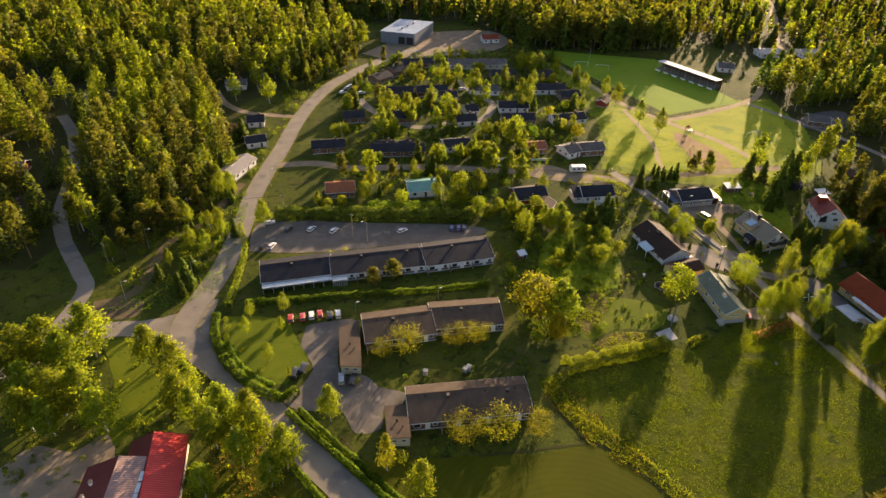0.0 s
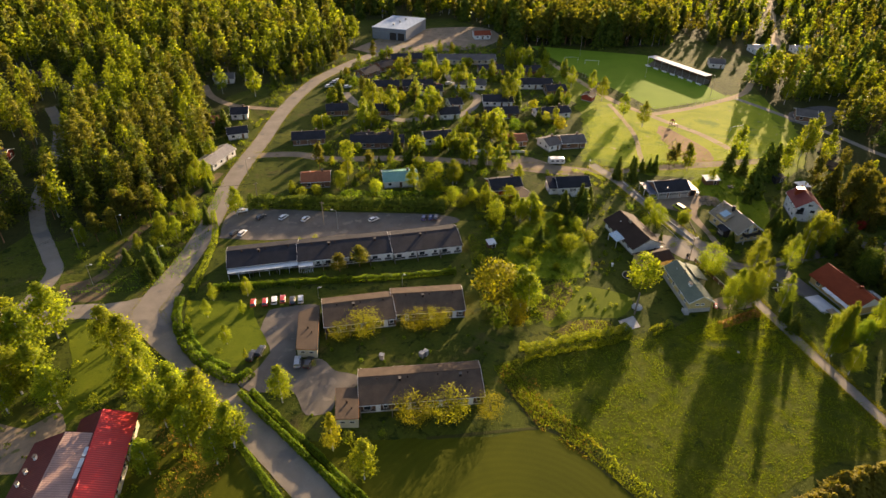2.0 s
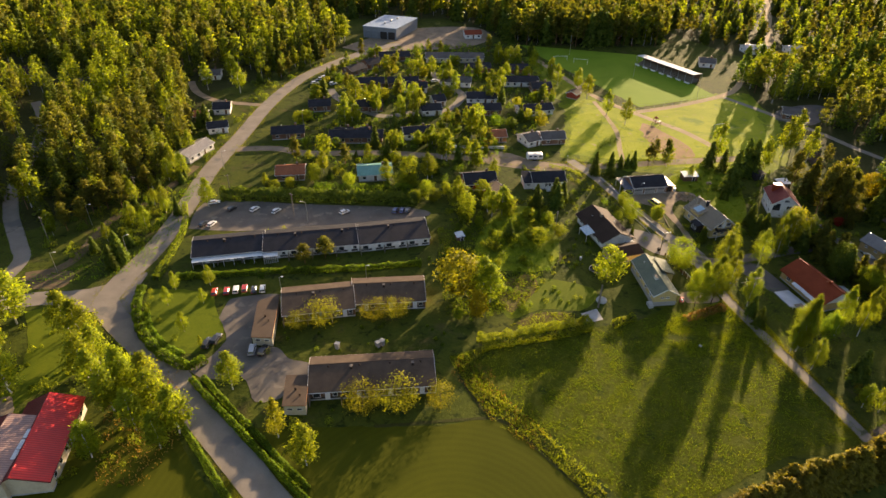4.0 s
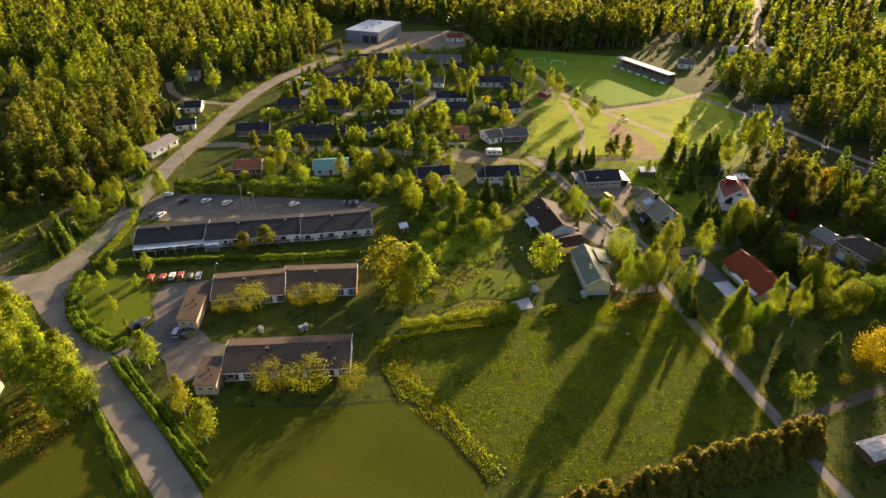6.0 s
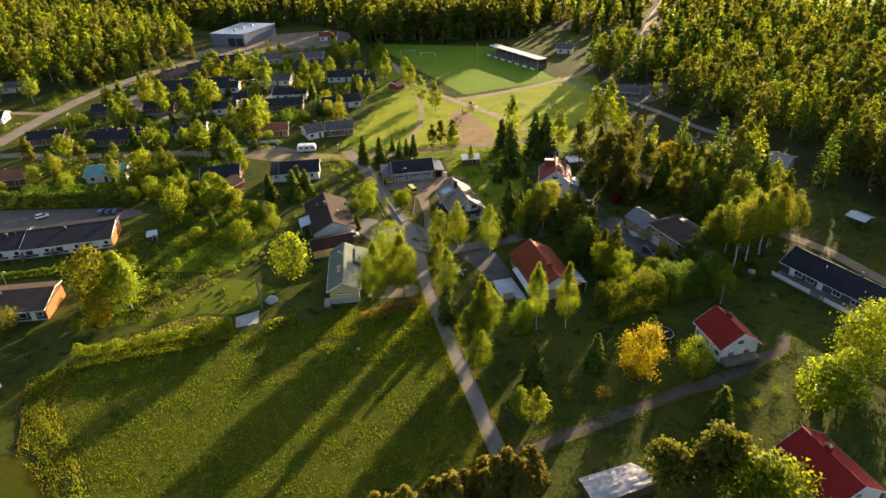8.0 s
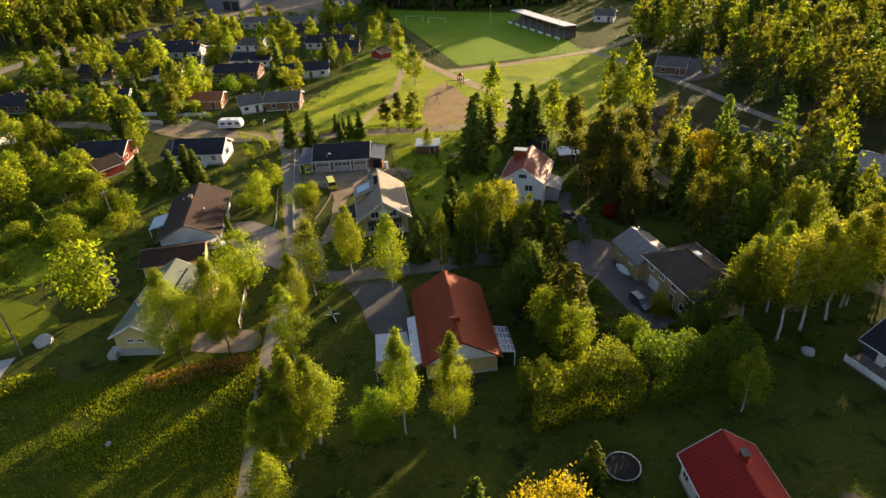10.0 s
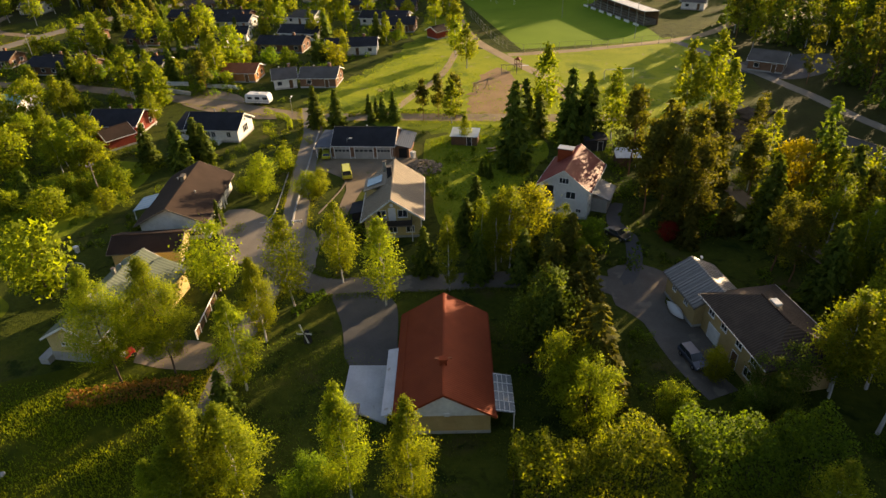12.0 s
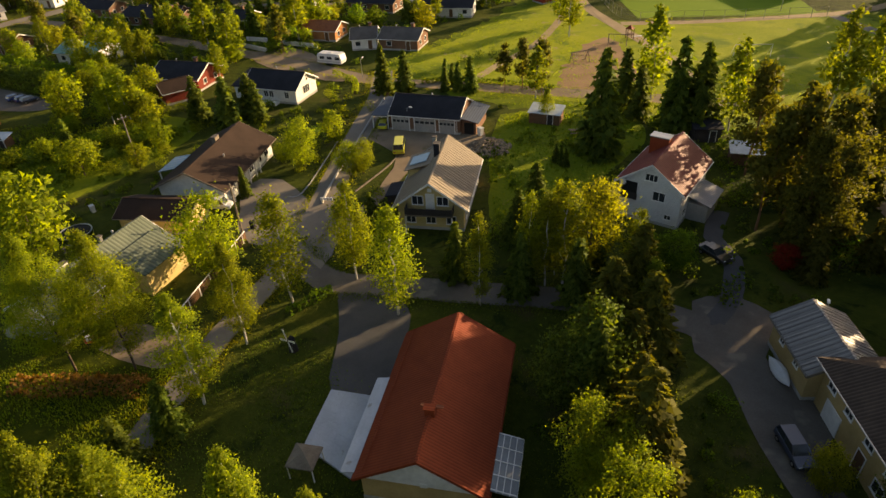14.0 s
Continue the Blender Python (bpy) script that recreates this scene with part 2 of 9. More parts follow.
M = {
    "ground": grass_mat("garden_ground", [(0.021, 0.034, 0.005), (0.053, 0.069, 0.009), (0.112, 0.114, 0.015)], 0.07, 1.1, 0.9, 0.3, worn=(((0.080, 0.066, 0.024), 0.11, 0.56, 0.14), ((0.020, 0.033, 0.006), 0.31, 0.54, 0.10), ((0.100, 0.104, 0.018), 0.8, 0.62, 0.10))),
    "field": grass_mat("field_grass", [(0.033, 0.044, 0.003), (0.060, 0.074, 0.005), (0.099, 0.107, 0.007)], 0.06, 0.9, 0.9, 0.5, worn=(((0.118, 0.116, 0.012), 0.45, 0.58, 0.10), ((0.03, 0.046, 0.006), 0.2, 0.56, 0.12))),
    "mown": grass_mat("mown_grass", [(0.041, 0.048, 0.003), (0.058, 0.065, 0.004), (0.077, 0.081, 0.005)], 0.05, 3.2, 0.6, 0.12, stripes=(1.5, 0, 4.0), middle=(31.0, 58.0)),
    "plot": grass_mat("planted_plot", [(0.055, 0.042, 0.018), (0.11, 0.085, 0.032), (0.15, 0.15, 0.035)], 0.25, 1.4, 0.9, 0.3, stripes=(1.6, 60, 1.5)),
    "lawn": grass_mat("lawn_grass", [(0.052, 0.082, 0.005), (0.092, 0.120, 0.007), (0.140, 0.158, 0.010)], 0.08, 2.0, 0.45, 0.10, worn=(((0.045, 0.072, 0.006), 0.16, 0.55, 0.14), ((0.13, 0.13, 0.02), 0.5, 0.62, 0.1))),
    # Brighter rough grass; some patches of it paint in sunny spots.
    "meadow_lawn": grass_mat("rough_lawn_lit_tone", [(0.078, 0.120, 0.006), (0.145, 0.185, 0.010), (0.220, 0.240, 0.016)], 0.09, 1.6, 0.6, 0.15, worn=(((0.06, 0.09, 0.010), 0.18, 0.54, 0.12), ((0.22, 0.20, 0.05), 0.4, 0.62, 0.08))),
    "pitch": grass_mat("pitch_grass", [(0.103, 0.172, 0.011), (0.149, 0.230, 0.016), (0.184, 0.265, 0.021)], 0.06, 2.0, 0.2, 0.05),
    "meadow": grass_mat("dry_meadow", [(0.155, 0.205, 0.010), (0.255, 0.290, 0.017), (0.355, 0.352, 0.036)], 0.07, 1.5, 0.5, 0.15, worn=(((0.14, 0.19, 0.02), 0.10, 0.52, 0.12), ((0.30, 0.25, 0.11), 0.22, 0.60, 0.08))),
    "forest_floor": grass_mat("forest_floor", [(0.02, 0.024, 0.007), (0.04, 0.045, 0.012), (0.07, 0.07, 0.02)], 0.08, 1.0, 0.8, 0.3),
    "asphalt": surface("asphalt", (0.17, 0.148, 0.118), (0.255, 0.222, 0.176), 6.0, 0.18, 0.85, 0, 0.25, 0.01, spot=(0.12, (0.14, 0.13, 0.115), 0.6)),
    # Asphalt lowered in tone to carry shade, with paler worn spots.
    "asphalt_shade": surface("shaded_worn_asphalt", (0.100, 0.088, 0.074), (0.165, 0.145, 0.120), 6.0, 0.2, 0.85, 0, 0.25, 0.01, spot=(0.3, (0.19, 0.165, 0.13), 0.6)),
    # Gravel lowered in tone for the drive's shade, with green spots.
    "gravel_shade": surface("shaded_gravel", (0.072, 0.058, 0.042), (0.125, 0.10, 0.072), 5.0, 0.25, 0.95, 0, 0.5, 0.02, spot=(0.5, (0.045, 0.055, 0.018), 0.58)),
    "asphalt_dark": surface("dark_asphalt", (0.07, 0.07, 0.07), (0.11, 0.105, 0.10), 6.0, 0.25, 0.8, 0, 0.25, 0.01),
    "gravel": surface("gravel", (0.17, 0.13, 0.09), (0.30, 0.23, 0.15), 5.0, 0.2, 0.95, 0, 0.5, 0.02, spot=(0.35, (0.11, 0.11, 0.04), 0.62)),
    "sand": surface("sand_path", (0.28, 0.21, 0.12), (0.40, 0.30, 0.18), 4.0, 0.2, 0.95, 0, 0.3, 0.02, spot=(0.3, (0.16, 0.15, 0.05), 0.64)),
    "soil": surface("playground_soil", (0.22, 0.135, 0.07), (0.34, 0.22, 0.115), 3.0, 0.25, 0.95, 0, 0.4, 0.03, spot=(0.5, (0.16, 0.15, 0.04), 0.60)),
    "earth": surface("bare_earth", (0.085, 0.06, 0.032), (0.17, 0.125, 0.065), 2.5, 0.4, 0.95, 0, 0.9, 0.08, spot=(0.8, (0.07, 0.09, 0.02), 0.58)),
    "concrete": surface("concrete", (0.30, 0.29, 0.27), (0.44, 0.43, 0.40), 4.0, 0.4, 0.85, 0, 0.2, 0.006, spot=(1.1, (0.2, 0.19, 0.17), 0.66)),
    "felt_brown": surface("brown_roof_felt", (0.027, 0.017, 0.012), (0.050, 0.031, 0.022), 7.0, 0.35, 0.85, 0, 0.3, 0.01),
    "felt_taupe": surface("taupe_roof_felt", (0.062, 0.044, 0.030), (0.105, 0.076, 0.053), 6.0, 0.35, 0.85, 0, 0.3, 0.01),
    # Darker red sheet for roof slopes turned from the sun, shade in colour.
    "maroon": ribbed("maroon_shade_sheet", (0.10, 0.022, 0.018), (0.16, 0.036, 0.028), 0.5, 0.5, 0, 0.03),
    "hall_roof": ribbed("pale_blue_sheet", (0.22, 0.29, 0.38), (0.32, 0.40, 0.50), 0.8, 0.5, 0, 0.03),
    "tile_dark": ribbed("dark_brown_tiles", (0.045, 0.033, 0.025), (0.095, 0.068, 0.05), 0.32, 0.75, 0, 0.05),
    "lean_glass": surface("dull_glazed_roof", (0.13, 0.15, 0.155), (0.20, 0.22, 0.225), 3.0, 0.6, 0.25, 0, 0.15, 0.006),
    "sheet_tan": ribbed("tan_brown_sheet", (0.22, 0.18, 0.13), (0.32, 0.265, 0.19), 0.42, 0.5, 0.0, 0.04),
    "roof_rose": ribbed("faded_red_sheet", (0.15, 0.032, 0.026), (0.23, 0.055, 0.044), 0.35, 0.6, 0, 0.02),
    "wing_blue": ribbed("dark_blue_grey_sheet", (0.055, 0.07, 0.095), (0.09, 0.11, 0.145), 0.4, 0.5, 0, 0.03),
    "glaze_blue": surface("pale_blue_glazing", (0.22, 0.36, 0.45), (0.30, 0.46, 0.56), 3.0, 0.6, 0.3, 0, 0.1, 0.005),
    "split_wood": surface("split_firewood", (0.26, 0.19, 0.12), (0.46, 0.36, 0.24), 6.0, 0.9, 0.85, 0, 0.3, 0.01),
    "felt_black": surface("black_roof_felt", (0.014, 0.015, 0.019), (0.033, 0.034, 0.040), 6.0, 0.35, 0.8, 0, 0.3, 0.01),
    "felt_grey": surface("grey_roof_felt", (0.075, 0.068, 0.062), (0.14, 0.125, 0.11), 6.0, 0.35, 0.85, 0, 0.3, 0.01),
    "tile_red": ribbed("red_brown_roof_sheet", (0.19, 0.036, 0.013), (0.265, 0.054, 0.019), 0.28, 0.7, 0, 0.014),
    "tile_orange": ribbed("orange_tile_roof", (0.24, 0.08, 0.035), (0.36, 0.13, 0.06), 0.3, 0.7, 0, 0.03),
    "sheet_red": ribbed("bright_red_sheet", (0.44, 0.012, 0.008), (0.60, 0.020, 0.012), 0.5, 0.45, 0, 0.03),
    "deep_red": ribbed("deep_red_sheet", (0.20, 0.014, 0.010), (0.30, 0.022, 0.015), 0.45, 0.65, 0, 0.02),
    "worn_red": ribbed("worn_pinkish_sheet", (0.20, 0.12, 0.10), (0.33, 0.22, 0.18), 0.5, 0.45, 0, 0.03),
    "sheet_grey": ribbed("grey_profiled_sheet", (0.17, 0.155, 0.14), (0.27, 0.25, 0.225), 0.42, 0.42, 0.0, 0.05),
    "sheet_green": ribbed("grey_green_sheet", (0.11, 0.135, 0.10), (0.165, 0.19, 0.14), 0.5, 0.75, 0, 0.03),
    "sheet_turq": ribbed("turquoise_sheet", (0.08, 0.23, 0.19), (0.14, 0.34, 0.28), 0.5, 0.4, 0, 0.03),
    "sheet_blue": ribbed("blue_grey_sheet", (0.15, 0.17, 0.20), (0.22, 0.25, 0.29), 0.4, 0.45, 0, 0.03),
    "white": surface("white_paint", (0.62, 0.60, 0.56), (0.80, 0.78, 0.73), 2.0, 0.5, 0.6, 0, 0.1, 0.004),
    "white_boards": ribbed("white_boards", (0.62, 0.60, 0.56), (0.78, 0.76, 0.72), 0.16, 0.6, 0, 0.012, "Z"),
    "yellow_boards": ribbed("pale_yellow_boards", (0.50, 0.38, 0.15), (0.62, 0.48, 0.21), 0.16, 0.65, 0, 0.012, "Z"),
    "ochre": surface("ochre_brick", (0.36, 0.25, 0.10), (0.50, 0.36, 0.16), 6.0, 0.5, 0.85, 0, 0.25, 0.008),
    "slab_pale": surface("pale_slabs", (0.42, 0.44, 0.46), (0.57, 0.59, 0.61), 4.0, 0.4, 0.8, 0, 0.2, 0.006, spot=(0.9, (0.32, 0.31, 0.29), 0.66)),
    "cream": surface("cream_render", (0.48, 0.40, 0.27), (0.60, 0.52, 0.36), 2.5, 0.4, 0.8, 0, 0.1, 0.004),
    "grey_render": surface("grey_render", (0.28, 0.27, 0.25), (0.40, 0.38, 0.35), 2.5, 0.4, 0.8, 0, 0.1, 0.004),
    "brick_brown": surface("brown_brick", (0.14, 0.075, 0.045), (0.24, 0.13, 0.08), 7.0, 0.5, 0.85, 0, 0.3, 0.008),
    "brick_orange": surface("orange_brick", (0.34, 0.14, 0.05), (0.48, 0.22, 0.08), 7.0, 0.5, 0.85, 0, 0.3, 0.008),
    "red_boards": ribbed("falu_red_boards", (0.22, 0.035, 0.02), (0.32, 0.06, 0.03), 0.16, 0.7, 0, 0.012, "X"),
    "dark_boards": ribbed("dark_stained_boards", (0.03, 0.026, 0.024), (0.06, 0.052, 0.047), 0.16, 0.7, 0, 0.012, "Z"),
    "brown_boards": ribbed("brown_boards", (0.11, 0.06, 0.032), (0.18, 0.10, 0.055), 0.16, 0.7, 0, 0.012, "X"),
    "slate_boards": ribbed("slate_grey_boards", (0.05, 0.055, 0.062), (0.085, 0.09, 0.10), 0.2, 0.6, 0, 0.012, "Z"),
    "wood_old": surface("weathered_wood", (0.13, 0.105, 0.08), (0.25, 0.21, 0.16), 5.0, 0.8, 0.85, 0, 0.3, 0.01, stretch=(1, 1, 0.15)),
    "glass": glass_mat(),
    "plexi": surface("clear_corrugated_roof", (0.42, 0.46, 0.47), (0.55, 0.60, 0.62), 3.0, 0.6, 0.25, 0, 0.2, 0.01),
    "metal": surface("galvanised_steel", (0.35, 0.35, 0.34), (0.52, 0.52, 0.50), 5.0, 0.8, 0.4, 0.8, 0.1, 0.004),
    "black": plain("black_rubber", (0.02, 0.02, 0.02), 0.8),
    "tarp": surface("white_tarpaulin", (0.50, 0.50, 0.50), (0.72, 0.72, 0.72), 1.5, 0.4, 0.5, 0, 0.6, 0.1),
    "plastic": plain("white_plastic", (0.7, 0.7, 0.68), 0.4),
    "birch_leaf": leaves_mat("birch_leaves", [(0.110, 0.160, 0.012), (0.171, 0.220, 0.015), (0.248, 0.281, 0.020), (0.132, 0.182, 0.013)], 0.6),
    "maple_leaf": leaves_mat("yellow_green_leaves", [(0.149, 0.182, 0.013), (0.220, 0.242, 0.017), (0.308, 0.314, 0.022), (0.176, 0.204, 0.013)], 0.62),
    "gold_leaf": leaves_mat("golden_leaves", [(0.224, 0.190, 0.006), (0.312, 0.262, 0.008), (0.372, 0.312, 0.012), (0.254, 0.216, 0.007)], 0.5),
    "orange_leaf": leaves_mat("orange_brown_leaves", [(0.17, 0.135, 0.010), (0.25, 0.19, 0.012), (0.31, 0.235, 0.016), (0.20, 0.16, 0.012)], 0.48),
    "olive_leaf": leaves_mat("olive_gold_leaves", [(0.122, 0.130, 0.010), (0.175, 0.179, 0.013), (0.228, 0.228, 0.017), (0.140, 0.145, 0.011)], 0.55),
    "green_leaf": leaves_mat("green_leaves", [(0.069, 0.121, 0.010), (0.103, 0.172, 0.014), (0.149, 0.218, 0.017), (0.081, 0.138, 0.010)], 0.56),
    "rust_leaf": leaves_mat("rusty_weeds", [(0.196, 0.105, 0.028), (0.308, 0.161, 0.042), (0.364, 0.210, 0.049), (0.224, 0.154, 0.028)], 0.3),
    "lime_leaf": leaves_mat("bright_green_leaves", [(0.09, 0.17, 0.012), (0.13, 0.23, 0.015), (0.18, 0.28, 0.02), (0.10, 0.19, 0.012)], 0.5),
    "red_leaf": leaves_mat("red_leaves", [(0.16, 0.012, 0.010), (0.26, 0.02, 0.016), (0.32, 0.03, 0.02)], 0.4),
    # Needle tones lifted a little, putting haze over far woods into the colour.
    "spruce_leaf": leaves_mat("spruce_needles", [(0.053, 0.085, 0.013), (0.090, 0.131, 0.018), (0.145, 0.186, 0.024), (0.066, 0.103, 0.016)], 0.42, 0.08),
    "pine_leaf": leaves_mat("pine_needles", [(0.066, 0.076, 0.013), (0.106, 0.113, 0.017), (0.158, 0.153, 0.022), (0.082, 0.090, 0.014)], 0.48, 0.08),
    "brown_needle": leaves_mat("brownish_needles", [(0.095, 0.086, 0.014), (0.150, 0.130, 0.019), (0.215, 0.178, 0.025), (0.118, 0.103, 0.016)], 0.5, 0.08),
    "birch_bark": surface("birch_bark", (0.30, 0.28, 0.25), (0.68, 0.65, 0.60), 6.0, 1.5, 0.8, 0, 0.2, 0.01, stretch=(1, 1, 0.4), spot=(3.0, (0.05, 0.045, 0.04), 0.62)),
    "bark": surface("brown_bark", (0.055, 0.04, 0.03), (0.12, 0.09, 0.065), 8.0, 1.5, 0.9, 0, 0.5, 0.03),
    "pine_bark": surface("pine_bark", (0.15, 0.075, 0.035), (0.27, 0.14, 0.07), 7.0, 0.8, 0.9, 0, 0.5, 0.03),
}


def paint(name, c):
    m = plain(name, c, 0.3)
    m.node_tree.nodes["Principled BSDF"].inputs["Coat Weight"].default_value = 0.6
    return m


CAR = {"red": paint("red_car_paint", (0.45, 0.03, 0.015)), "white": paint("white_car_paint", (0.72, 0.72, 0.70)), "black": paint("black_car_paint", (0.02, 0.02, 0.022)),
       "silver": paint("silver_car_paint", (0.42, 0.43, 0.44)), "blue": paint("blue_car_paint", (0.03, 0.06, 0.20)), "yellow": paint("yellow_car_paint", (0.62, 0.60, 0.03)), "navy": paint("dark_blue_car_paint", (0.03, 0.045, 0.08))}

# ---- building helpers ----
from mathutils.geometry import tessellate_polygon

rng = np.random.default_rng(7)


def mesh_of(name, verts, faces, mats, slots=None, smooth=False):
    me = bpy.data.meshes.new(name)
    me.from_pydata([tuple(v) for v in verts], [], faces)
    for m in mats if isinstance(mats, (list, tuple)) else [mats]:
        me.materials.append(m)
    if slots is not None:
        me.polygons.foreach_set("material_index", np.asarray(slots, dtype=np.int32))
    if smooth:
        me.polygons.foreach_set("use_smooth", np.ones(len(me.polygons), dtype=bool))
    me.update()
    return me


def put_mesh(name, me, parent=None, label="", loc=None):
    ob = new(name, me)
    if parent is not None:
        ob.parent = parent
    if loc is not None:
        ob.matrix_basis = loc if isinstance(loc, Matrix) else Matrix.Translation(loc)
    if label:
        ob["label"] = label
    return ob


def part(name, bm, material, parent, label="", loc=None):
    me = bpy.data.meshes.new(name)
    bm.to_mesh(me)
    bm.free()
    for m in material if isinstance(material, (list, tuple)) else [material]:
        me.materials.append(m)
    return put_mesh(name, me, parent, label, loc)


def thing(name, label, category, m=None, group="", kind=""):
    ob = new(name)
    ob.empty_display_size = 0.5
    if m is not None:
        ob.matrix_basis = m
    return tagged(ob, label, category, group, kind)


def box_bm(x0, x1, y0, y1, z0, z1, bevel=0.0, bm=None):
    fresh = bmesh.new()
    v = [fresh.verts.new((x, y, z)) for z in (z0, z1) for x, y in ((x0, y0), (x1, y0), (x1, y1), (x0, y1))]
    for f in ((3, 2, 1, 0), (4, 5, 6, 7), (0, 1, 5, 4), (1, 2, 6, 5), (2, 3, 7, 6), (3, 0, 4, 7)):
        fresh.faces.new([v[i] for i in f])
    if bevel:
        bmesh.ops.bevel(fresh, geom=fresh.edges[:], offset=bevel, segments=1, affect="EDGES")
    if bm is None:
        return fresh
    join_bm(bm, fresh)
    return bm


def join_bm(bm, other):
    at = {v: bm.verts.new(v.co) for v in other.verts}
    for f in other.faces:
        nf = bm.faces.new([at[v] for v in f.verts])
        nf.material_index = f.material_index
    other.free()


def rod_bm(a, b, ra, rb=None, sides=6, bm=None):
    a, b = Vector(a), Vector(b)
    rb = ra if rb is None else rb
    q = (b - a).to_track_quat("Z", "Y")
    bm = bm or bmesh.new()
    rings = [[bm.verts.new(p + q @ Vector((r * math.cos(2 * math.pi * i / sides), r * math.sin(2 * math.pi * i / sides), 0))) for i in range(sides)] for p, r in ((a, ra), (b, rb))]
    for i in range(sides):
        j = (i + 1) % sides
        bm.faces.new((rings[0][i], rings[0][j], rings[1][j], rings[1][i]))
    bm.faces.new(rings[1])
    bm.faces.new(rings[0][::-1])
    return bm


def prism_bm(poly, z0, z1, bm=None):
    """A straight prism over a polygon in x and y, given counterclockwise."""
    bm = bm or bmesh.new()
    lo, hi = [bm.verts.new((x, y, z0)) for x, y in poly], [bm.verts.new((x, y, z1)) for x, y in poly]
    bm.faces.new(hi)
    bm.faces.new(lo[::-1])
    for i in range(len(poly)):
        j = (i + 1) % len(poly)
        bm.faces.new((lo[i], lo[j], hi[j], hi[i]))
    return bm


def glide(points, step=2.0):
    """A smooth line through the points, sampled about every step metres."""
    p = [Vector(q).to_2d() for q in points]
    out = []
    for i in range(len(p) - 1):
        a, b, c, d = p[max(i - 1, 0)], p[i], p[i + 1], p[min(i + 2, len(p) - 1)]
        n = max(2, int((c - b).length / step))
        for k in range(n):
            u = k / n
            out.append(0.5 * ((2 * b) + (c - a) * u + (2 * a - 5 * b + 4 * c - d) * u * u + (3 * b - a - 3 * c + d) * u**3))
    out.append(p[-1])
    return out


def ribbon(name, points, width, z, mat, label, category="road", wander=0.15):
    """A strip of ground along a line, with a slightly uneven edge."""
    line = glide(points)
    z = 0.008 + 0.35 * z
    verts, faces = [], []
    for i, p in enumerate(line):
        d = (line[min(i + 1, len(line) - 1)] - line[max(i - 1, 0)]).normalized()
        side = Vector((-d.y, d.x))
        w = width / 2
        for s in (w, 0, -w):
            e = (noise.noise(Vector((p.x * 0.35, p.y * 0.35, s))) * wander) if s else 0
            q = p + side * (s + e)
            verts.append((q.x, q.y, z + (0.015 if s == 0 else 0)))
        if i:
            k = 3 * i
            faces += [(k - 3, k - 2, k + 1, k), (k - 2, k - 1, k + 2, k + 1)]
    ob = new(name, mesh_of(name, verts, [f[::-1] for f in faces], mat))
    return tagged(ob, label, category, kind="structure")


def patch(name, points, z, mat, label, category="ground", rounded=True, wander=0.35):
    """A level piece of ground with a soft, uneven outline."""
    pts = glide(list(points) + [points[0]], 1.5)[:-1] if rounded else [Vector(q) for q in points]
    area = sum(a.x * b.y - b.x * a.y for a, b in zip(pts, pts[1:] + pts[:1]))
    pts = pts if area > 0 else pts[::-1]
    z = 0.008 + 0.35 * z
    bm = bmesh.new()
    vs = [bm.verts.new((p.x + noise.noise(Vector((p.x * 0.5, p.y * 0.5, 1))) * wander, p.y + noise.noise(Vector((p.x * 0.5, p.y * 0.5, 5))) * wander, z)) for p in pts]
    for tri in tessellate_polygon([[v.co for v in vs]]):
        a, b, c = (vs[i] for i in tri)
        flat = (b.co - a.co).cross(c.co - a.co).z
        if abs(flat) > 1e-6:
            bm.faces.new((a, b, c) if flat > 0 else (a, c, b))
    return tagged(part(name, bm, mat, None), label, category, kind="structure")


# ---- trees ----
def soup(centres, size, mat_name, sides=4, flat=0.0, jitter=0.35, axis=None, facing=None):
    """Leaf clusters: one small bent blade or diamond at each place, its face turned to the crown's outside."""
    n = len(centres)
    u = rng.normal(size=(n, 3))
    u[:, 2] *= 1 - flat
    if axis is not None:
        u = axis + 0.35 * u
    u /= np.linalg.norm(u, axis=1, keepdims=True)
    v = np.cross(u, rng.normal(size=(n, 3)))
    v /= np.linalg.norm(v, axis=1, keepdims=True) + 1e-9
    s = (size * (1 + jitter * rng.uniform(-1, 1, n)))[:, None]
    w = np.cross(u, v)
    if sides == 4:
        c = np.stack([centres - u * s * 0.55, centres + v * s * 0.36 + w * s * 0.08, centres + u * s * 0.55, centres - v * s * 0.36 + w * s * 0.08], 1)
    else:
        c = np.stack([centres - u * s * 0.5 - v * s * 0.35, centres + u * s * 0.6, centres - u * s * 0.3 + v * s * 0.45], 1)
    if facing is not None:
        wrong = (np.cross(c[:, 1] - c[:, 0], c[:, 2] - c[:, 0]) * facing).sum(1) < 0
        c[wrong] = c[wrong][:, ::-1]
    return c.reshape(-1, 3), sides


def unit(v):
    return v / (np.linalg.norm(v, axis=1, keepdims=True) + 1e-9)


def fast_mesh(name, verts, sides, mat, facing=None):
    """Loose blades as one mesh; facing gives each blade the rounded shading of its crown."""
    me = bpy.data.meshes.new(name)
    nf = len(verts) // sides
    me.vertices.add(len(verts))
    me.vertices.foreach_set("co", np.asarray(verts, dtype=np.float32).ravel())
    me.loops.add(len(verts))
    me.loops.foreach_set("vertex_index", np.arange(len(verts), dtype=np.int32))
    me.polygons.add(nf)
    me.polygons.foreach_set("loop_start", np.arange(0, nf * sides, sides, dtype=np.int32))
    me.materials.append(mat)
    me.update(calc_edges=True)
    if facing is not None:
        me.attributes.new("custom_normal", "FLOAT_VECTOR", "POINT").data.foreach_set("vector", np.repeat(facing, sides, axis=0).astype(np.float32).ravel())
    return me


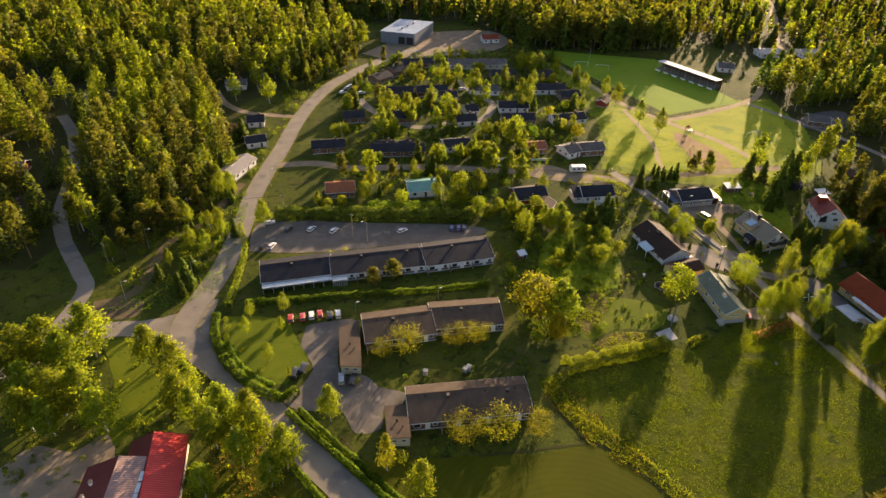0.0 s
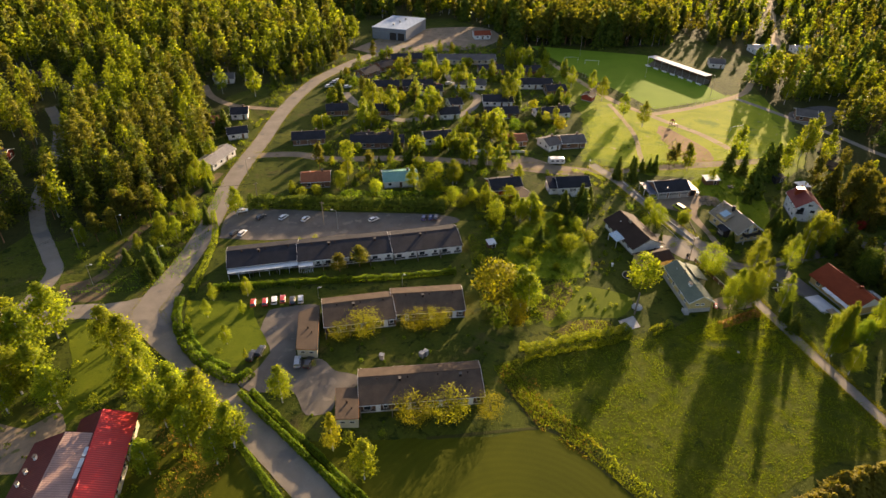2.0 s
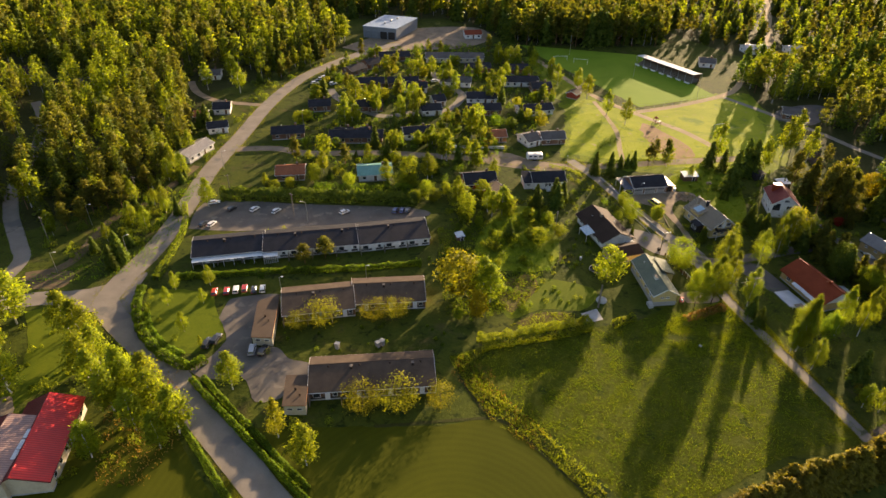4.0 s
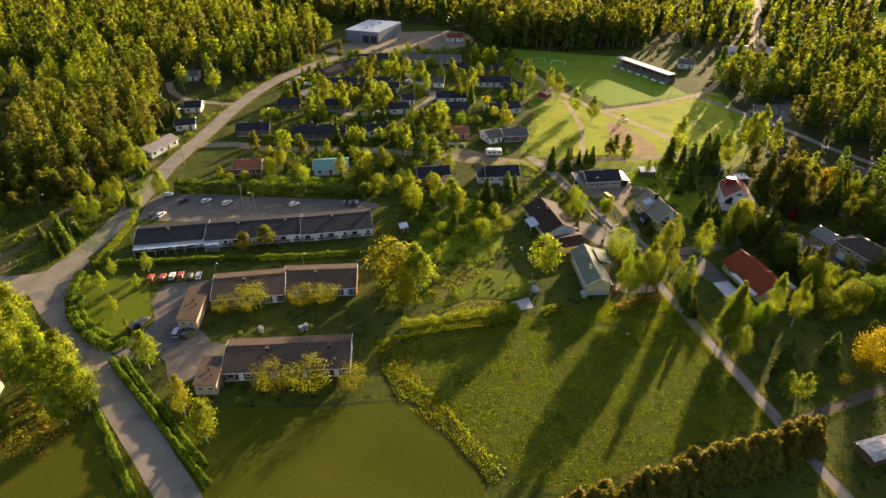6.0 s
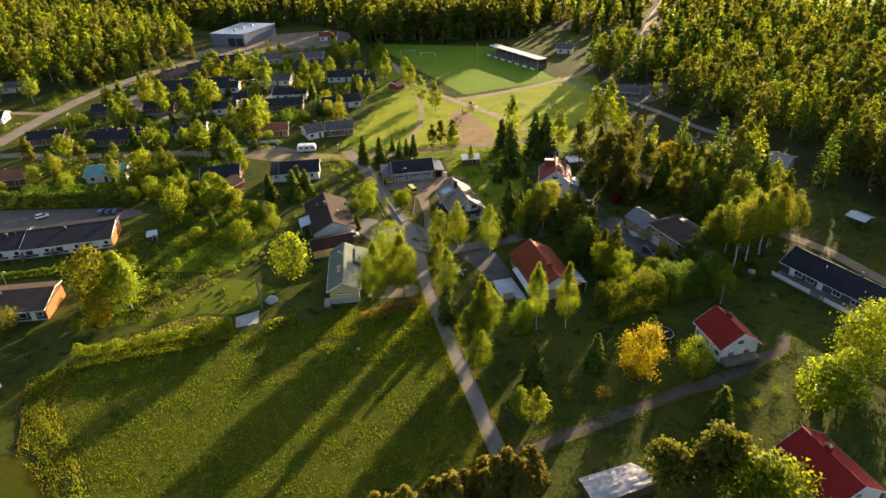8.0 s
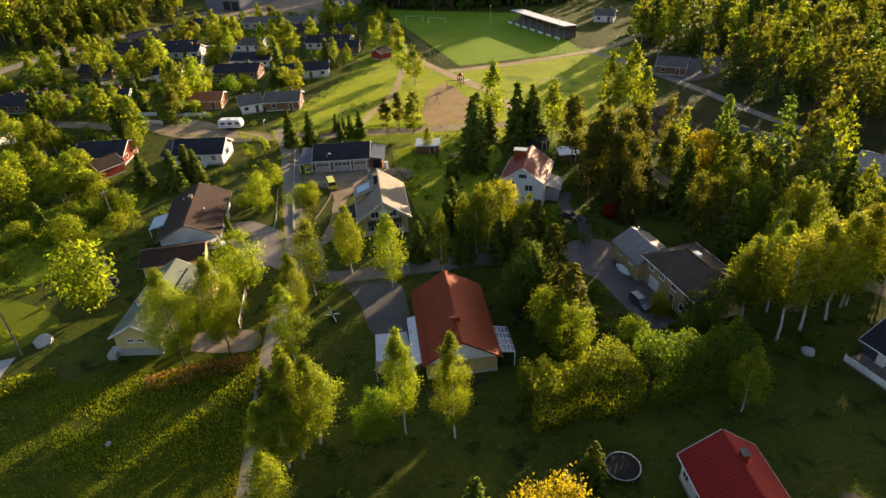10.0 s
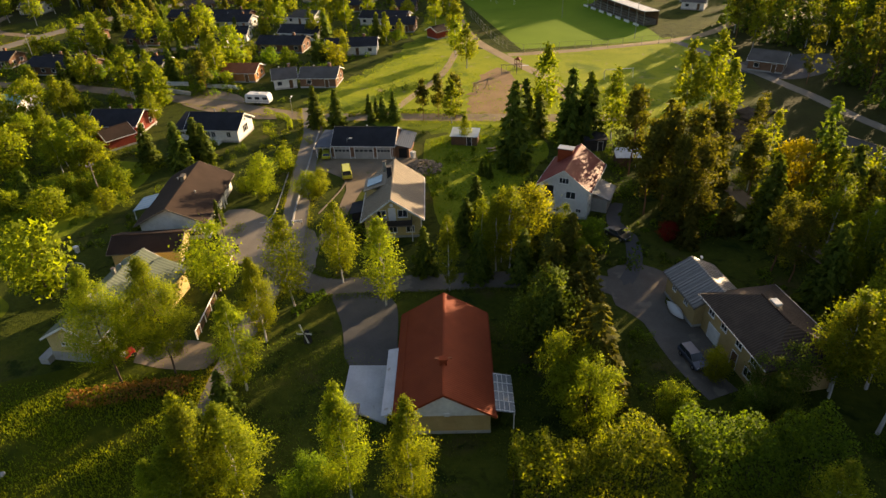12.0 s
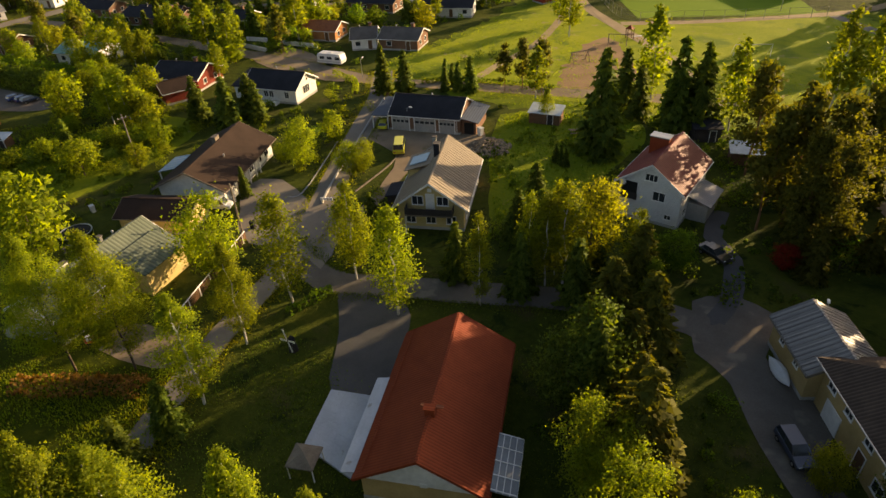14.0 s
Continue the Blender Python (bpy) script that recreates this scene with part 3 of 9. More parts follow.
def crown_points(kind, h, n):
    """Places of leaf clusters for a crown of height h with its foot at 0, the limb ends, and the way outwards at each cluster."""
    if kind in ("birch", "broad", "round", "bush", "slim", "sparse", "tall"):
        lo, rad, top = {"birch": (0.20, 0.17, 0.40), "broad": (0.22, 0.24, 0.45), "slim": (0.16, 0.13, 0.40), "tall": (0.40, 0.17, 0.42), "round": (0.14, 0.36, 0.52), "sparse": (0.16, 0.44, 0.60), "bush": (0.0, 0.55, 0.40)}[kind]
        k = {"birch": 84, "broad": 110, "slim": 56, "tall": 70, "round": 95, "sparse": 60, "bush": 30}[kind]
        z = lo + (1 - lo) * rng.beta(1.25, 1.35, k)
        t = (z - lo) / (1 - lo)
        shape = np.where(t < top, np.sqrt(np.clip(1 - ((top - t) / top) ** 2, 0, 1)) * 0.85 + 0.15, np.sqrt(np.clip(1 - ((t - top) / (1 - top)) ** 2, 0.0, 1)))
        if kind in ("birch", "slim", "broad", "tall"):
            shape = np.where(t > top, np.clip(1 - np.clip((t - top) / (1 - top), 0, 1) ** 1.25, 0.03, 1), shape)
        a = rng.uniform(0, 2 * math.pi, k)
        r = rad * shape * np.sqrt(rng.uniform(0.25, 1.0, k)) * rng.uniform(0.75, 1.12, k)
        hubs = np.stack([r * np.cos(a), r * np.sin(a), z], 1) * h
        pick = rng.integers(0, k, n)
        spread = h * rad * {"birch": 0.22, "broad": 0.19, "slim": 0.27, "tall": 0.22, "round": 0.18, "sparse": 0.17, "bush": 0.28}[kind] * (0.72 if n > 9000 else 1.0)
        pts = hubs[pick] + rng.normal(size=(n, 3)) * spread * np.array([1, 1, 0.8 if kind == "round" else 1.0]) * (0.55 + 0.6 * shape[pick])[:, None]
        pts[:, 2] = np.maximum(pts[:, 2], 0.02 * h)
        mid = np.array([0, 0, (lo + 0.42 * (1 - lo)) * h])
        out = unit((pts - mid) / np.array([rad, rad, 0.55 * (1 - lo)]))
        return pts, hubs[:14], unit(0.6 * out + 0.5 * unit(pts - hubs[pick]) + 0.32 * rng.normal(size=(n, 3)) + (0, 0, 0.15))
    if kind == "pine":
        k = 46
        z = 0.26 + 0.72 * rng.beta(1.25, 1.0, k)
        a = rng.uniform(0, 2 * math.pi, k)
        t = (z - 0.26) / 0.74
        r = 0.175 * np.clip(1.06 - t**1.5, 0.06, 1) * np.clip(0.45 + 2.2 * t, 0, 1) * rng.uniform(0.35, 1.12, k)
        hubs = np.stack([r * np.cos(a), r * np.sin(a), z], 1) * h
        pick = rng.integers(0, k, n)
        pts = hubs[pick] + rng.normal(size=(n, 3)) * h * np.array([0.040, 0.040, 0.026])
        return pts, hubs[:12], unit(0.5 * unit(pts * (1, 1, 0)) + 0.6 * unit(pts - hubs[pick]) + 0.32 * rng.normal(size=(n, 3)) + (0, 0, 0.35))
    # spruce: whorls of drooping boughs
    pts, ends = [], []
    levels = 22
    for i in range(levels):
        z = 0.07 + 0.91 * i / levels
        boughs = max(4, int(9 * (1 - 0.5 * z)))
        reach = 0.25 * h * (1 - z) ** 0.78 + 0.014 * h
        for b in range(boughs):
            a = 2 * math.pi * (b + rng.uniform(0, 1)) / boughs
            ln = reach * rng.uniform(0.72, 1.12)
            m = max(3, int(n / (levels * 7) * (0.35 + 1.5 * (1 - z))))
            f = rng.uniform(0.05, 1.0, m) ** 0.75
            side = rng.normal(size=m) * 0.17 * ln * (1.25 - f)
            x, y = math.cos(a), math.sin(a)
            pts.append(np.stack([x * f * ln - y * side, y * f * ln + x * side, z * h - 0.30 * ln * f**1.3 + rng.normal(size=m) * 0.02 * ln], 1))
    pts = np.concatenate(pts)
    return pts, np.zeros((0, 3)), unit(unit(pts * (1, 1, 0)) + 0.30 * rng.normal(size=pts.shape) + (0, 0, 0.55))


def trunk_bm(kind, h, ends):
    bm = bmesh.new()
    r = {"birch": 0.011, "broad": 0.009, "slim": 0.009, "tall": 0.011, "round": 0.018, "sparse": 0.014, "pine": 0.011, "spruce": 0.012, "bush": 0.012}[kind] * h
    last, steps = Vector((0, 0, -0.15)), 6
    top = 0.93 if kind in ("spruce", "pine", "birch", "slim", "broad", "tall") else 0.7
    for i in range(1, steps + 1):
        z = top * h * i / steps
        p = Vector((rng.normal() * 0.008 * h, rng.normal() * 0.008 * h, z))
        rod_bm(last, p, r * (1 - 0.86 * (i - 1) / steps), r * (1 - 0.86 * i / steps), 6, bm)
        last = p
    for e in ends[:12]:
        e = Vector(e)
        rod_bm((0, 0, max(0.12 * h, e.z - 0.35 * math.hypot(e.x, e.y) - 0.10 * h)), e * 0.97, r * 0.28, r * 0.06, 4, bm)
    return bm


TREE_KINDS = {
    "birch": ("birch_tree", "birch_leaf", "birch_bark", 4600, 0.0225),
    "broad": ("birch_tree", "birch_leaf", "bark", 9000, 0.0195),
    "slim": ("birch_tree", "birch_leaf", "birch_bark", 3000, 0.0215),
    "round": ("broadleaf_tree", "birch_leaf", "bark", 3200, 0.043),
    "tall": ("birch_tree", "birch_leaf", "birch_bark", 3800, 0.0225),
    "sparse": ("broadleaf_tree", "maple_leaf", "bark", 3600, 0.027),
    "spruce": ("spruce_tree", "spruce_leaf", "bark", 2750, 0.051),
    "pine": ("pine_tree", "pine_leaf", "pine_bark", 3000, 0.031),
    "bush": ("shrub", "green_leaf", "bark", 500, 0.077),
}
STOCK = {}


def tree_meshes(kind, leaf, bark, variant, count, size, level=0):
    """Crown and trunk of a tree 10 m high; at level 1 and 2 coarser."""
    key = (kind, leaf, variant, level)
    if key not in STOCK:
        count, size = (count if kind == "spruce" else int(count * 1.8), int(count * (0.62 if kind != "bush" else 0.7)), count // 4, int(count * (1.5 if kind == "spruce" else 4.2)))[level], size * (1.0 if kind == "spruce" else 0.70, 1.24, 1.9, 0.8 if kind == "spruce" else 0.47)[level]
        sides = 4 if level == 3 and kind == "spruce" else 3
        pts, ends, facing = crown_points(kind, 10.0, count)
        if kind == "spruce":
            out = pts.copy()
            out[:, 2] = -0.45 * np.linalg.norm(pts[:, :2], axis=1)
            out /= np.linalg.norm(out, axis=1, keepdims=True) + 1e-6
            c, s = soup(pts, size * 10, leaf, sides, axis=out, facing=facing)
        else:
            c, s = soup(pts, size * 10, leaf, sides, facing=facing)
        crown = fast_mesh("crown", c, s, M[leaf], facing)
        tb = trunk_bm(kind, 10.0, ends if level < 2 else ends[:5])
        trunk = bpy.data.meshes.new("trunk")
        tb.to_mesh(trunk)
        trunk.materials.append(M[bark])
        tb.free()
        STOCK[key] = (crown, trunk)
    return STOCK[key]


def tree(kind, x, y, h, label, leaf=None, group="", wide=1.0, variants=4, category=""):
    name, lf, bark, count, size = TREE_KINDS[kind]
    level = 3 if 84 < x < 150 and 104 < y < 136 and kind != "bush" else 0 if x > 84 and 98 < y < 172 and kind != "bush" else (1 if y < 205 else 2)
    crown, trunk = tree_meshes(kind, leaf or lf, bark, int(rng.integers(variants)), count, size, level)
    s = h / 10.0
    m = Matrix.LocRotScale((x, y, 0), Euler((0, 0, rng.uniform(0, 6.28))), (s * wide, s * wide, s))
    cat = category or ("shrub" if kind == "bush" else "tree")
    root = thing(name, label, cat, m, group)
    put_mesh("trunk", trunk, root)
    put_mesh("crown", crown, root)
    return root


def grove(kind, rows, label, leaf=None, group="", wide=1.0):
    """Trees of one kind from rows of x, y, height."""
    for x, y, h in rows:
        tree(kind, x, y, h, label, leaf, group, wide)


def scatter(poly, n, kinds, seed, label_of, group, avoid=(), room=6.0, lines=()):
    """Garden plants strewn over a polygon, clear of houses and roads. kinds: rows of kind, leaf, lowest, highest."""
    dice = np.random.default_rng(seed)
    xs, ys = [p[0] for p in poly], [p[1] for p in poly]
    for _ in range(n):
        p = (dice.uniform(min(xs), max(xs)), dice.uniform(min(ys), max(ys)))
        k, lf, lo, hi = kinds[int(dice.integers(len(kinds)))]
        h = dice.uniform(lo, hi)
        if inside(p, poly) and not any(inside(p, q) for q in avoid) and not near_line(p, lines, 4.6) and free(p):
            tree(k, round(p[0], 1), round(p[1], 1), h, label_of[k], lf, group, 1.15)


def free(p, gap=2.2):
    """Whether a place is clear of every house."""
    return not any(near_line(p, ((a, b),), half + gap) for a, b, half in FOOT)


def inside(p, poly):
    x, y, hit = p[0], p[1], False
    for (ax, ay), (bx, by) in zip(poly, poly[1:] + poly[:1]):
        if (ay > y) != (by > y) and x < (bx - ax) * (y - ay) / (by - ay) + ax:
            hit = not hit
    return hit


def near_line(p, lines, d):
    q = Vector(p)
    for line in lines:
        for a, b in zip(line, line[1:]):
            a, b = Vector(a), Vector(b)
            u = max(0.0, min(1.0, (q - a).dot(b - a) / max((b - a).length_squared, 1e-6)))
            if (a + (b - a) * u - q).length < d:
                return True
    return False


def wood(name, poly, spacing, heights, share, label, detail=170, size=0.075, holes=(), lines=(), birch_from=None, coarse_from=None):
    """A stretch of mixed wood: many small trees as one mass for each kind. share: kind to part. Past coarse_from the crowns have fewer, larger clumps."""
    xs, ys = [p[0] for p in poly], [p[1] for p in poly]
    spots = {k: [] for k in share}
    names, weights = list(share), np.array(list(share.values()))
    for gx in np.arange(min(xs), max(xs), spacing):
        for gy in np.arange(min(ys), max(ys), spacing):
            p = (gx + rng.uniform(-0.45, 0.45) * spacing, gy + rng.uniform(-0.45, 0.45) * spacing)
            if not inside(p, poly) or any(inside(p, q) for q in holes) or near_line(p, lines, 4.2) or not free(p, 1.5):
                continue
            drift = noise.noise(Vector((p[0] * 0.03, p[1] * 0.03, 3.0)))
            more = 1.0 if birch_from is None else (0.14 if p[1] < birch_from + 60 * drift else 1.7)
            w = weights * np.array([(1 + 1.2 * drift) * more if k in ("birch", "slim", "round") else 1 - 0.8 * drift for k in names])
            k = names[int(rng.choice(len(names), p=np.clip(w, 0.02, None) / np.clip(w, 0.02, None).sum()))]
            spots[k].append((*p, rng.uniform(*heights) * (0.95 if k == "birch" else 1.0)))
    for k, places in spots.items():
        if not places:
            continue
        leaf = TREE_KINDS[k][1]
        stock = []
        for n, sz in ((detail, size), (int(detail * 0.42), size * 1.5)):
            crowns = []
            for v in range(6):
                pts, _, facing = crown_points(k, 1.0, n)
                if k == "spruce":
                    out = pts.copy()
                    out[:, 2] = -0.45 * np.linalg.norm(pts[:, :2], axis=1)
                    crowns.append((soup(pts, sz * 1.15, leaf, 3, axis=unit(out), facing=facing)[0], facing))
                else:
                    crowns.append((soup(pts, sz, leaf, 3, facing=facing)[0], facing))
            stock.append(crowns)
        ring = np.array([(math.cos(a), math.sin(a), 0) for a in (0, 2.1, 4.2)]) * 0.010
        spike = np.array([f for i in range(3) for f in (ring[i], ring[(i + 1) % 3], (0, 0, 0.9))])
        cv, nv, tv = [], [], []
        for x, y, h in places:
            far = coarse_from is not None and y > coarse_from
            (c, f), a = stock[1 if far else 0][int(rng.integers(6))], rng.uniform(0, 6.28)
            rot = np.array([[math.cos(a), -math.sin(a), 0], [math.sin(a), math.cos(a), 0], [0, 0, 1]])
            stretch = np.array([1, 1, 1]) * h * (rng.uniform(0.85, 1.2), rng.uniform(0.85, 1.2), 1.0)
            cv.append(c * stretch @ rot.T + (x, y, 0))
            nv.append(f @ rot.T)
            tv.append(spike * h + (x, y, -0.1))
        root = thing(name, label, "woodland", kind="stuff")
        put_mesh("crown", fast_mesh("crown", np.concatenate(cv), 3, M[leaf], np.concatenate(nv)), root)["kind"] = "stuff"
        put_mesh("trunk", fast_mesh("trunk", np.concatenate(tv), 3, M[TREE_KINDS[k][2]]), root)["kind"] = "stuff"


def thicket(name, poly, n, low, high, leaf, label, seed, lines=(), avoid=(), gap=1.2, clumps=60, size=0.32):
    """Low unkempt growth: many small shrubs of one kind as one mass, clear of houses and roads."""
    dice = np.random.default_rng(seed)
    xs, ys = [p[0] for p in poly], [p[1] for p in poly]
    cv, nv = [], []
    for _ in range(n):
        p = (dice.uniform(min(xs), max(xs)), dice.uniform(min(ys), max(ys)))
        if not inside(p, poly) or any(inside(p, q) for q in avoid) or near_line(p, lines, 3.0) or not free(p, gap):
            continue
        if noise.noise(Vector((p[0] * 0.09, p[1] * 0.09, seed))) < dice.uniform(-0.5, 0.3):
            continue
        h = dice.uniform(low, high)
        w = h * dice.uniform(0.45, 0.9)
        out = unit(dice.normal(size=(clumps, 3)))
        out[:, 2] = np.abs(out[:, 2])
        pts = out * dice.uniform(0.55, 1.08, (clumps, 1)) * (w, w * dice.uniform(0.7, 1.2), h) + (*p, 0.02)
        facing = unit(out + 0.3 * dice.normal(size=out.shape))
        cv.append(soup(pts, size * (0.6 + 0.3 * h), leaf, 3, facing=facing)[0])
        nv.append(facing)
    ob = new(name, fast_mesh(name, np.concatenate(cv), 3, M[leaf], np.concatenate(nv)))
    return tagged(ob, label, "undergrowth", kind="stuff")


def verge(name, line, half, count, leaf, label, size=0.055, height=0.2):
    """Ragged grass creeping over both edges of a road."""
    pts = glide(line, 1.0)
    arr = np.array([tuple(p) for p in pts])
    idx = rng.uniform(0, len(arr) - 1.001, count)
    i = idx.astype(int)
    d = unit(arr[i + 1] - arr[i])
    base = arr[i] + (arr[i + 1] - arr[i]) * (idx - i)[:, None]
    side = np.where(rng.random(count) < 0.5, -1.0, 1.0)
    off = side * (half + np.abs(rng.normal(size=count)) * 0.75 - 0.25)
    p = np.concatenate([base + np.stack([-d[:, 1], d[:, 0]], 1) * off[:, None], np.full((count, 1), 0.1)], 1)
    a, s, hgt = rng.uniform(0, 6.28, count), size * rng.uniform(0.5, 1.4, count), height * rng.uniform(0.4, 1.4, count)
    wide = np.stack([np.cos(a) * s, np.sin(a) * s, 0 * a], 1)
    tip = np.stack([rng.normal(size=count) * 0.4 * hgt, rng.normal(size=count) * 0.4 * hgt, hgt], 1)
    ob = new(name, fast_mesh(name, np.stack([p - wide, p + wide, p + tip], 1).reshape(-1, 3), 3, M[leaf]))
    return tagged(ob, label, "grass", kind="stuff")


def hedge(points, width, height, label, leaf="green_leaf", density=26, size=0.42, name="hedge"):
    """A clipped or free-growing hedge along a line, of leaf clusters round stems."""
    line = glide(points, 0.5)
    length = sum((b - a).length for a, b in zip(line, line[1:]))
    n = int(length * density)
    idx = rng.uniform(0, len(line) - 1.001, n)
    i = idx.astype(int)
    arr = np.array([tuple(p) for p in line])
    base = arr[i] + (arr[i + 1] - arr[i]) * (idx - i)[:, None]
    d = arr[i + 1] - arr[i]
    d /= np.linalg.norm(d, axis=1, keepdims=True) + 1e-9
    nrm = np.stack([-d[:, 1], d[:, 0]], 1)
    a = rng.uniform(-0.15, math.pi + 0.15, n)
    lump = np.array([noise.noise(Vector((b[0] * 0.45, b[1] * 0.45, 2.0))) for b in base])
    rr = rng.uniform(0.75, 1.08, n) * (1 + 0.35 * lump)
    off = np.clip(np.cos(a) * 1.25, -1, 1) * rr * width / 2
    zz = np.clip(np.sin(a) * 1.2, 0.03, 1) * rr * height
    pts = np.concatenate([base + nrm * off[:, None], zz[:, None]], 1)
    facing = unit(np.concatenate([nrm * np.cos(a)[:, None], np.sin(a)[:, None] + 0.1], 1) + 0.4 * rng.normal(size=(n, 3)))
    c, s = soup(pts, size * 1.12, leaf, 3, facing=facing)
    root = thing(name, label, "hedge")
    put_mesh("foliage", fast_mesh("foliage", c, s, M[leaf], facing), root)
    bm = bmesh.new()
    for k in range(0, len(line) - 1, 2):
        p = line[k]
        rod_bm((p.x, p.y, -0.05), (p.x + rng.normal() * 0.1, p.y + rng.normal() * 0.1, height * 0.7), 0.05, 0.02, 4, bm)
    part("stem", bm, M["bark"], root)["kind"] = "stuff"
    return root


def tufts(name, polys, count, size, mat, label, height=0.35):
    """Rough grass: upright blades scattered over polygons."""
    pts = []
    for poly in polys:
        xs, ys = [p[0] for p in poly], [p[1] for p in poly]
        got = 0
        while got < count:
            p = (rng.uniform(min(xs), max(xs)), rng.uniform(min(ys), max(ys)))
            if inside(p, poly) and noise.noise(Vector((p[0] * 0.25, p[1] * 0.25, 0))) > rng.uniform(-0.6, 0.35):
                pts.append((*p, 0.0))
            got += 1
    p = np.array(pts)
    n = len(p)
    a = rng.uniform(0, 6.28, n)
    s = size * rng.uniform(0.5, 1.3, n)
    hgt = height * rng.uniform(0.5, 1.4, n)
    side = np.stack([np.cos(a) * s, np.sin(a) * s, 0 * a], 1)
    tip = np.stack([rng.normal(size=n) * 0.3 * hgt, rng.normal(size=n) * 0.3 * hgt, hgt], 1)
    c = np.stack([p - side, p + side, p + tip], 1).reshape(-1, 3)
    ob = new(name, fast_mesh(name, c, 3, mat))
    return tagged(ob, label, "grass", kind="stuff")


# ---- houses ----
def frame_of(a, b):
    """A pose at the middle of a line on the ground, with x along it, and the line's length."""
    a, b = Vector(a), Vector(b)
    d = b - a
    return Matrix.Translation(((a.x + b.x) / 2, (a.y + b.y) / 2, 0)) @ Matrix.Rotation(math.atan2(d.y, d.x), 4, "Z"), d.length


def ring_bm(w, h, t, y0, y1):
    """A rectangular frame as one closed ring."""
    bm = bmesh.new()
    loops = [[bm.verts.new((sx * (w / 2 - k), y, sz * (h / 2 - k))) for sx, sz in ((-1, -1), (1, -1), (1, 1), (-1, 1))] for y in (y0, y1) for k in (0, t)]
    o0, i0, o1, i1 = loops
    for k in range(4):
        j = (k + 1) % 4
        bm.faces.new((o0[k], o0[j], i0[j], i0[k]))
        bm.faces.new((i0[k], i0[j], i1[j], i1[k]))
        bm.faces.new((o1[j], o1[k], i1[k], i1[j]))
        bm.faces.new((o0[j], o0[k], o1[k], o1[j]))
    return bm


def window(parent, side, u, z, w, h, at, frame_mat=None, bars=1, name="window"):
    """A window in a wall. side: 'S' or 'N' (walls at y = -at, +at) or 'E' or 'W' (walls at x = +at, -at); u along the wall."""
    t = 0.09
    near = parent.matrix_basis.translation.y < 200 and parent.matrix_basis.translation.x > 55
    turn = {"S": 0, "E": 90, "N": 180, "W": 270}[side]
    place = {"S": (u, -at, z), "N": (u, at, z), "E": (at, u, z), "W": (-at, u, z)}[side]
    ob = part(name, ring_bm(w, h, t, -0.06, 0.05), frame_mat or M["white"], parent, loc=pose(*place, 0, 0, turn))
    part("pane", box_bm(-w / 2 + t, w / 2 - t, -0.025, 0.0, -h / 2 + t, h / 2 - t), M["glass"], ob)
    if near:
        for i in range(1, bars + 1):
            x = -w / 2 + w * i / (bars + 1)
            part("glazing_bar", box_bm(x - 0.035, x + 0.035, -0.05, 0.05, -h / 2 + t, h / 2 - t), frame_mat or M["white"], ob)
        part("sill", box_bm(-w / 2 - 0.05, w / 2 + 0.05, -0.12, 0.0, -h / 2 - 0.04, -h / 2), frame_mat or M["white"], ob)
    return ob


def door(parent, side, u, w, h, at, mat, z=0.0, name="door", label=""):
    turn = {"S": 0, "E": 90, "N": 180, "W": 270}[side]
    place = {"S": (u, -at, z), "N": (u, at, z), "E": (at, u, z), "W": (-at, u, z)}[side]
    ob = part(name, box_bm(-w / 2, w / 2, -0.05, 0.02, 0, h, 0.01), mat, parent, label, pose(*place, 0, 0, turn))
    bm = bmesh.new()
    prof = [(-w / 2 - 0.09, 0), (-w / 2 - 0.004, 0), (-w / 2 - 0.004, h + 0.004), (w / 2 + 0.004, h + 0.004), (w / 2 + 0.004, 0), (w / 2 + 0.09, 0), (w / 2 + 0.09, h + 0.09), (-w / 2 - 0.09, h + 0.09)]
    a, b = [bm.verts.new((x, -0.07, q)) for x, q in prof], [bm.verts.new((x, 0.03, q)) for x, q in prof]
    bm.faces.new(a)
    bm.faces.new(b[::-1])
    for i in range(8):
        j = (i + 1) % 8
        bm.faces.new((a[j], a[i], b[i], b[j]))
    part("door_frame", bm, M["white"], ob)
    part("handle", box_bm(w / 2 - 0.18, w / 2 - 0.08, -0.11, -0.05, 1.0, 1.06), M["metal"], ob)
    return ob


FOOT = []


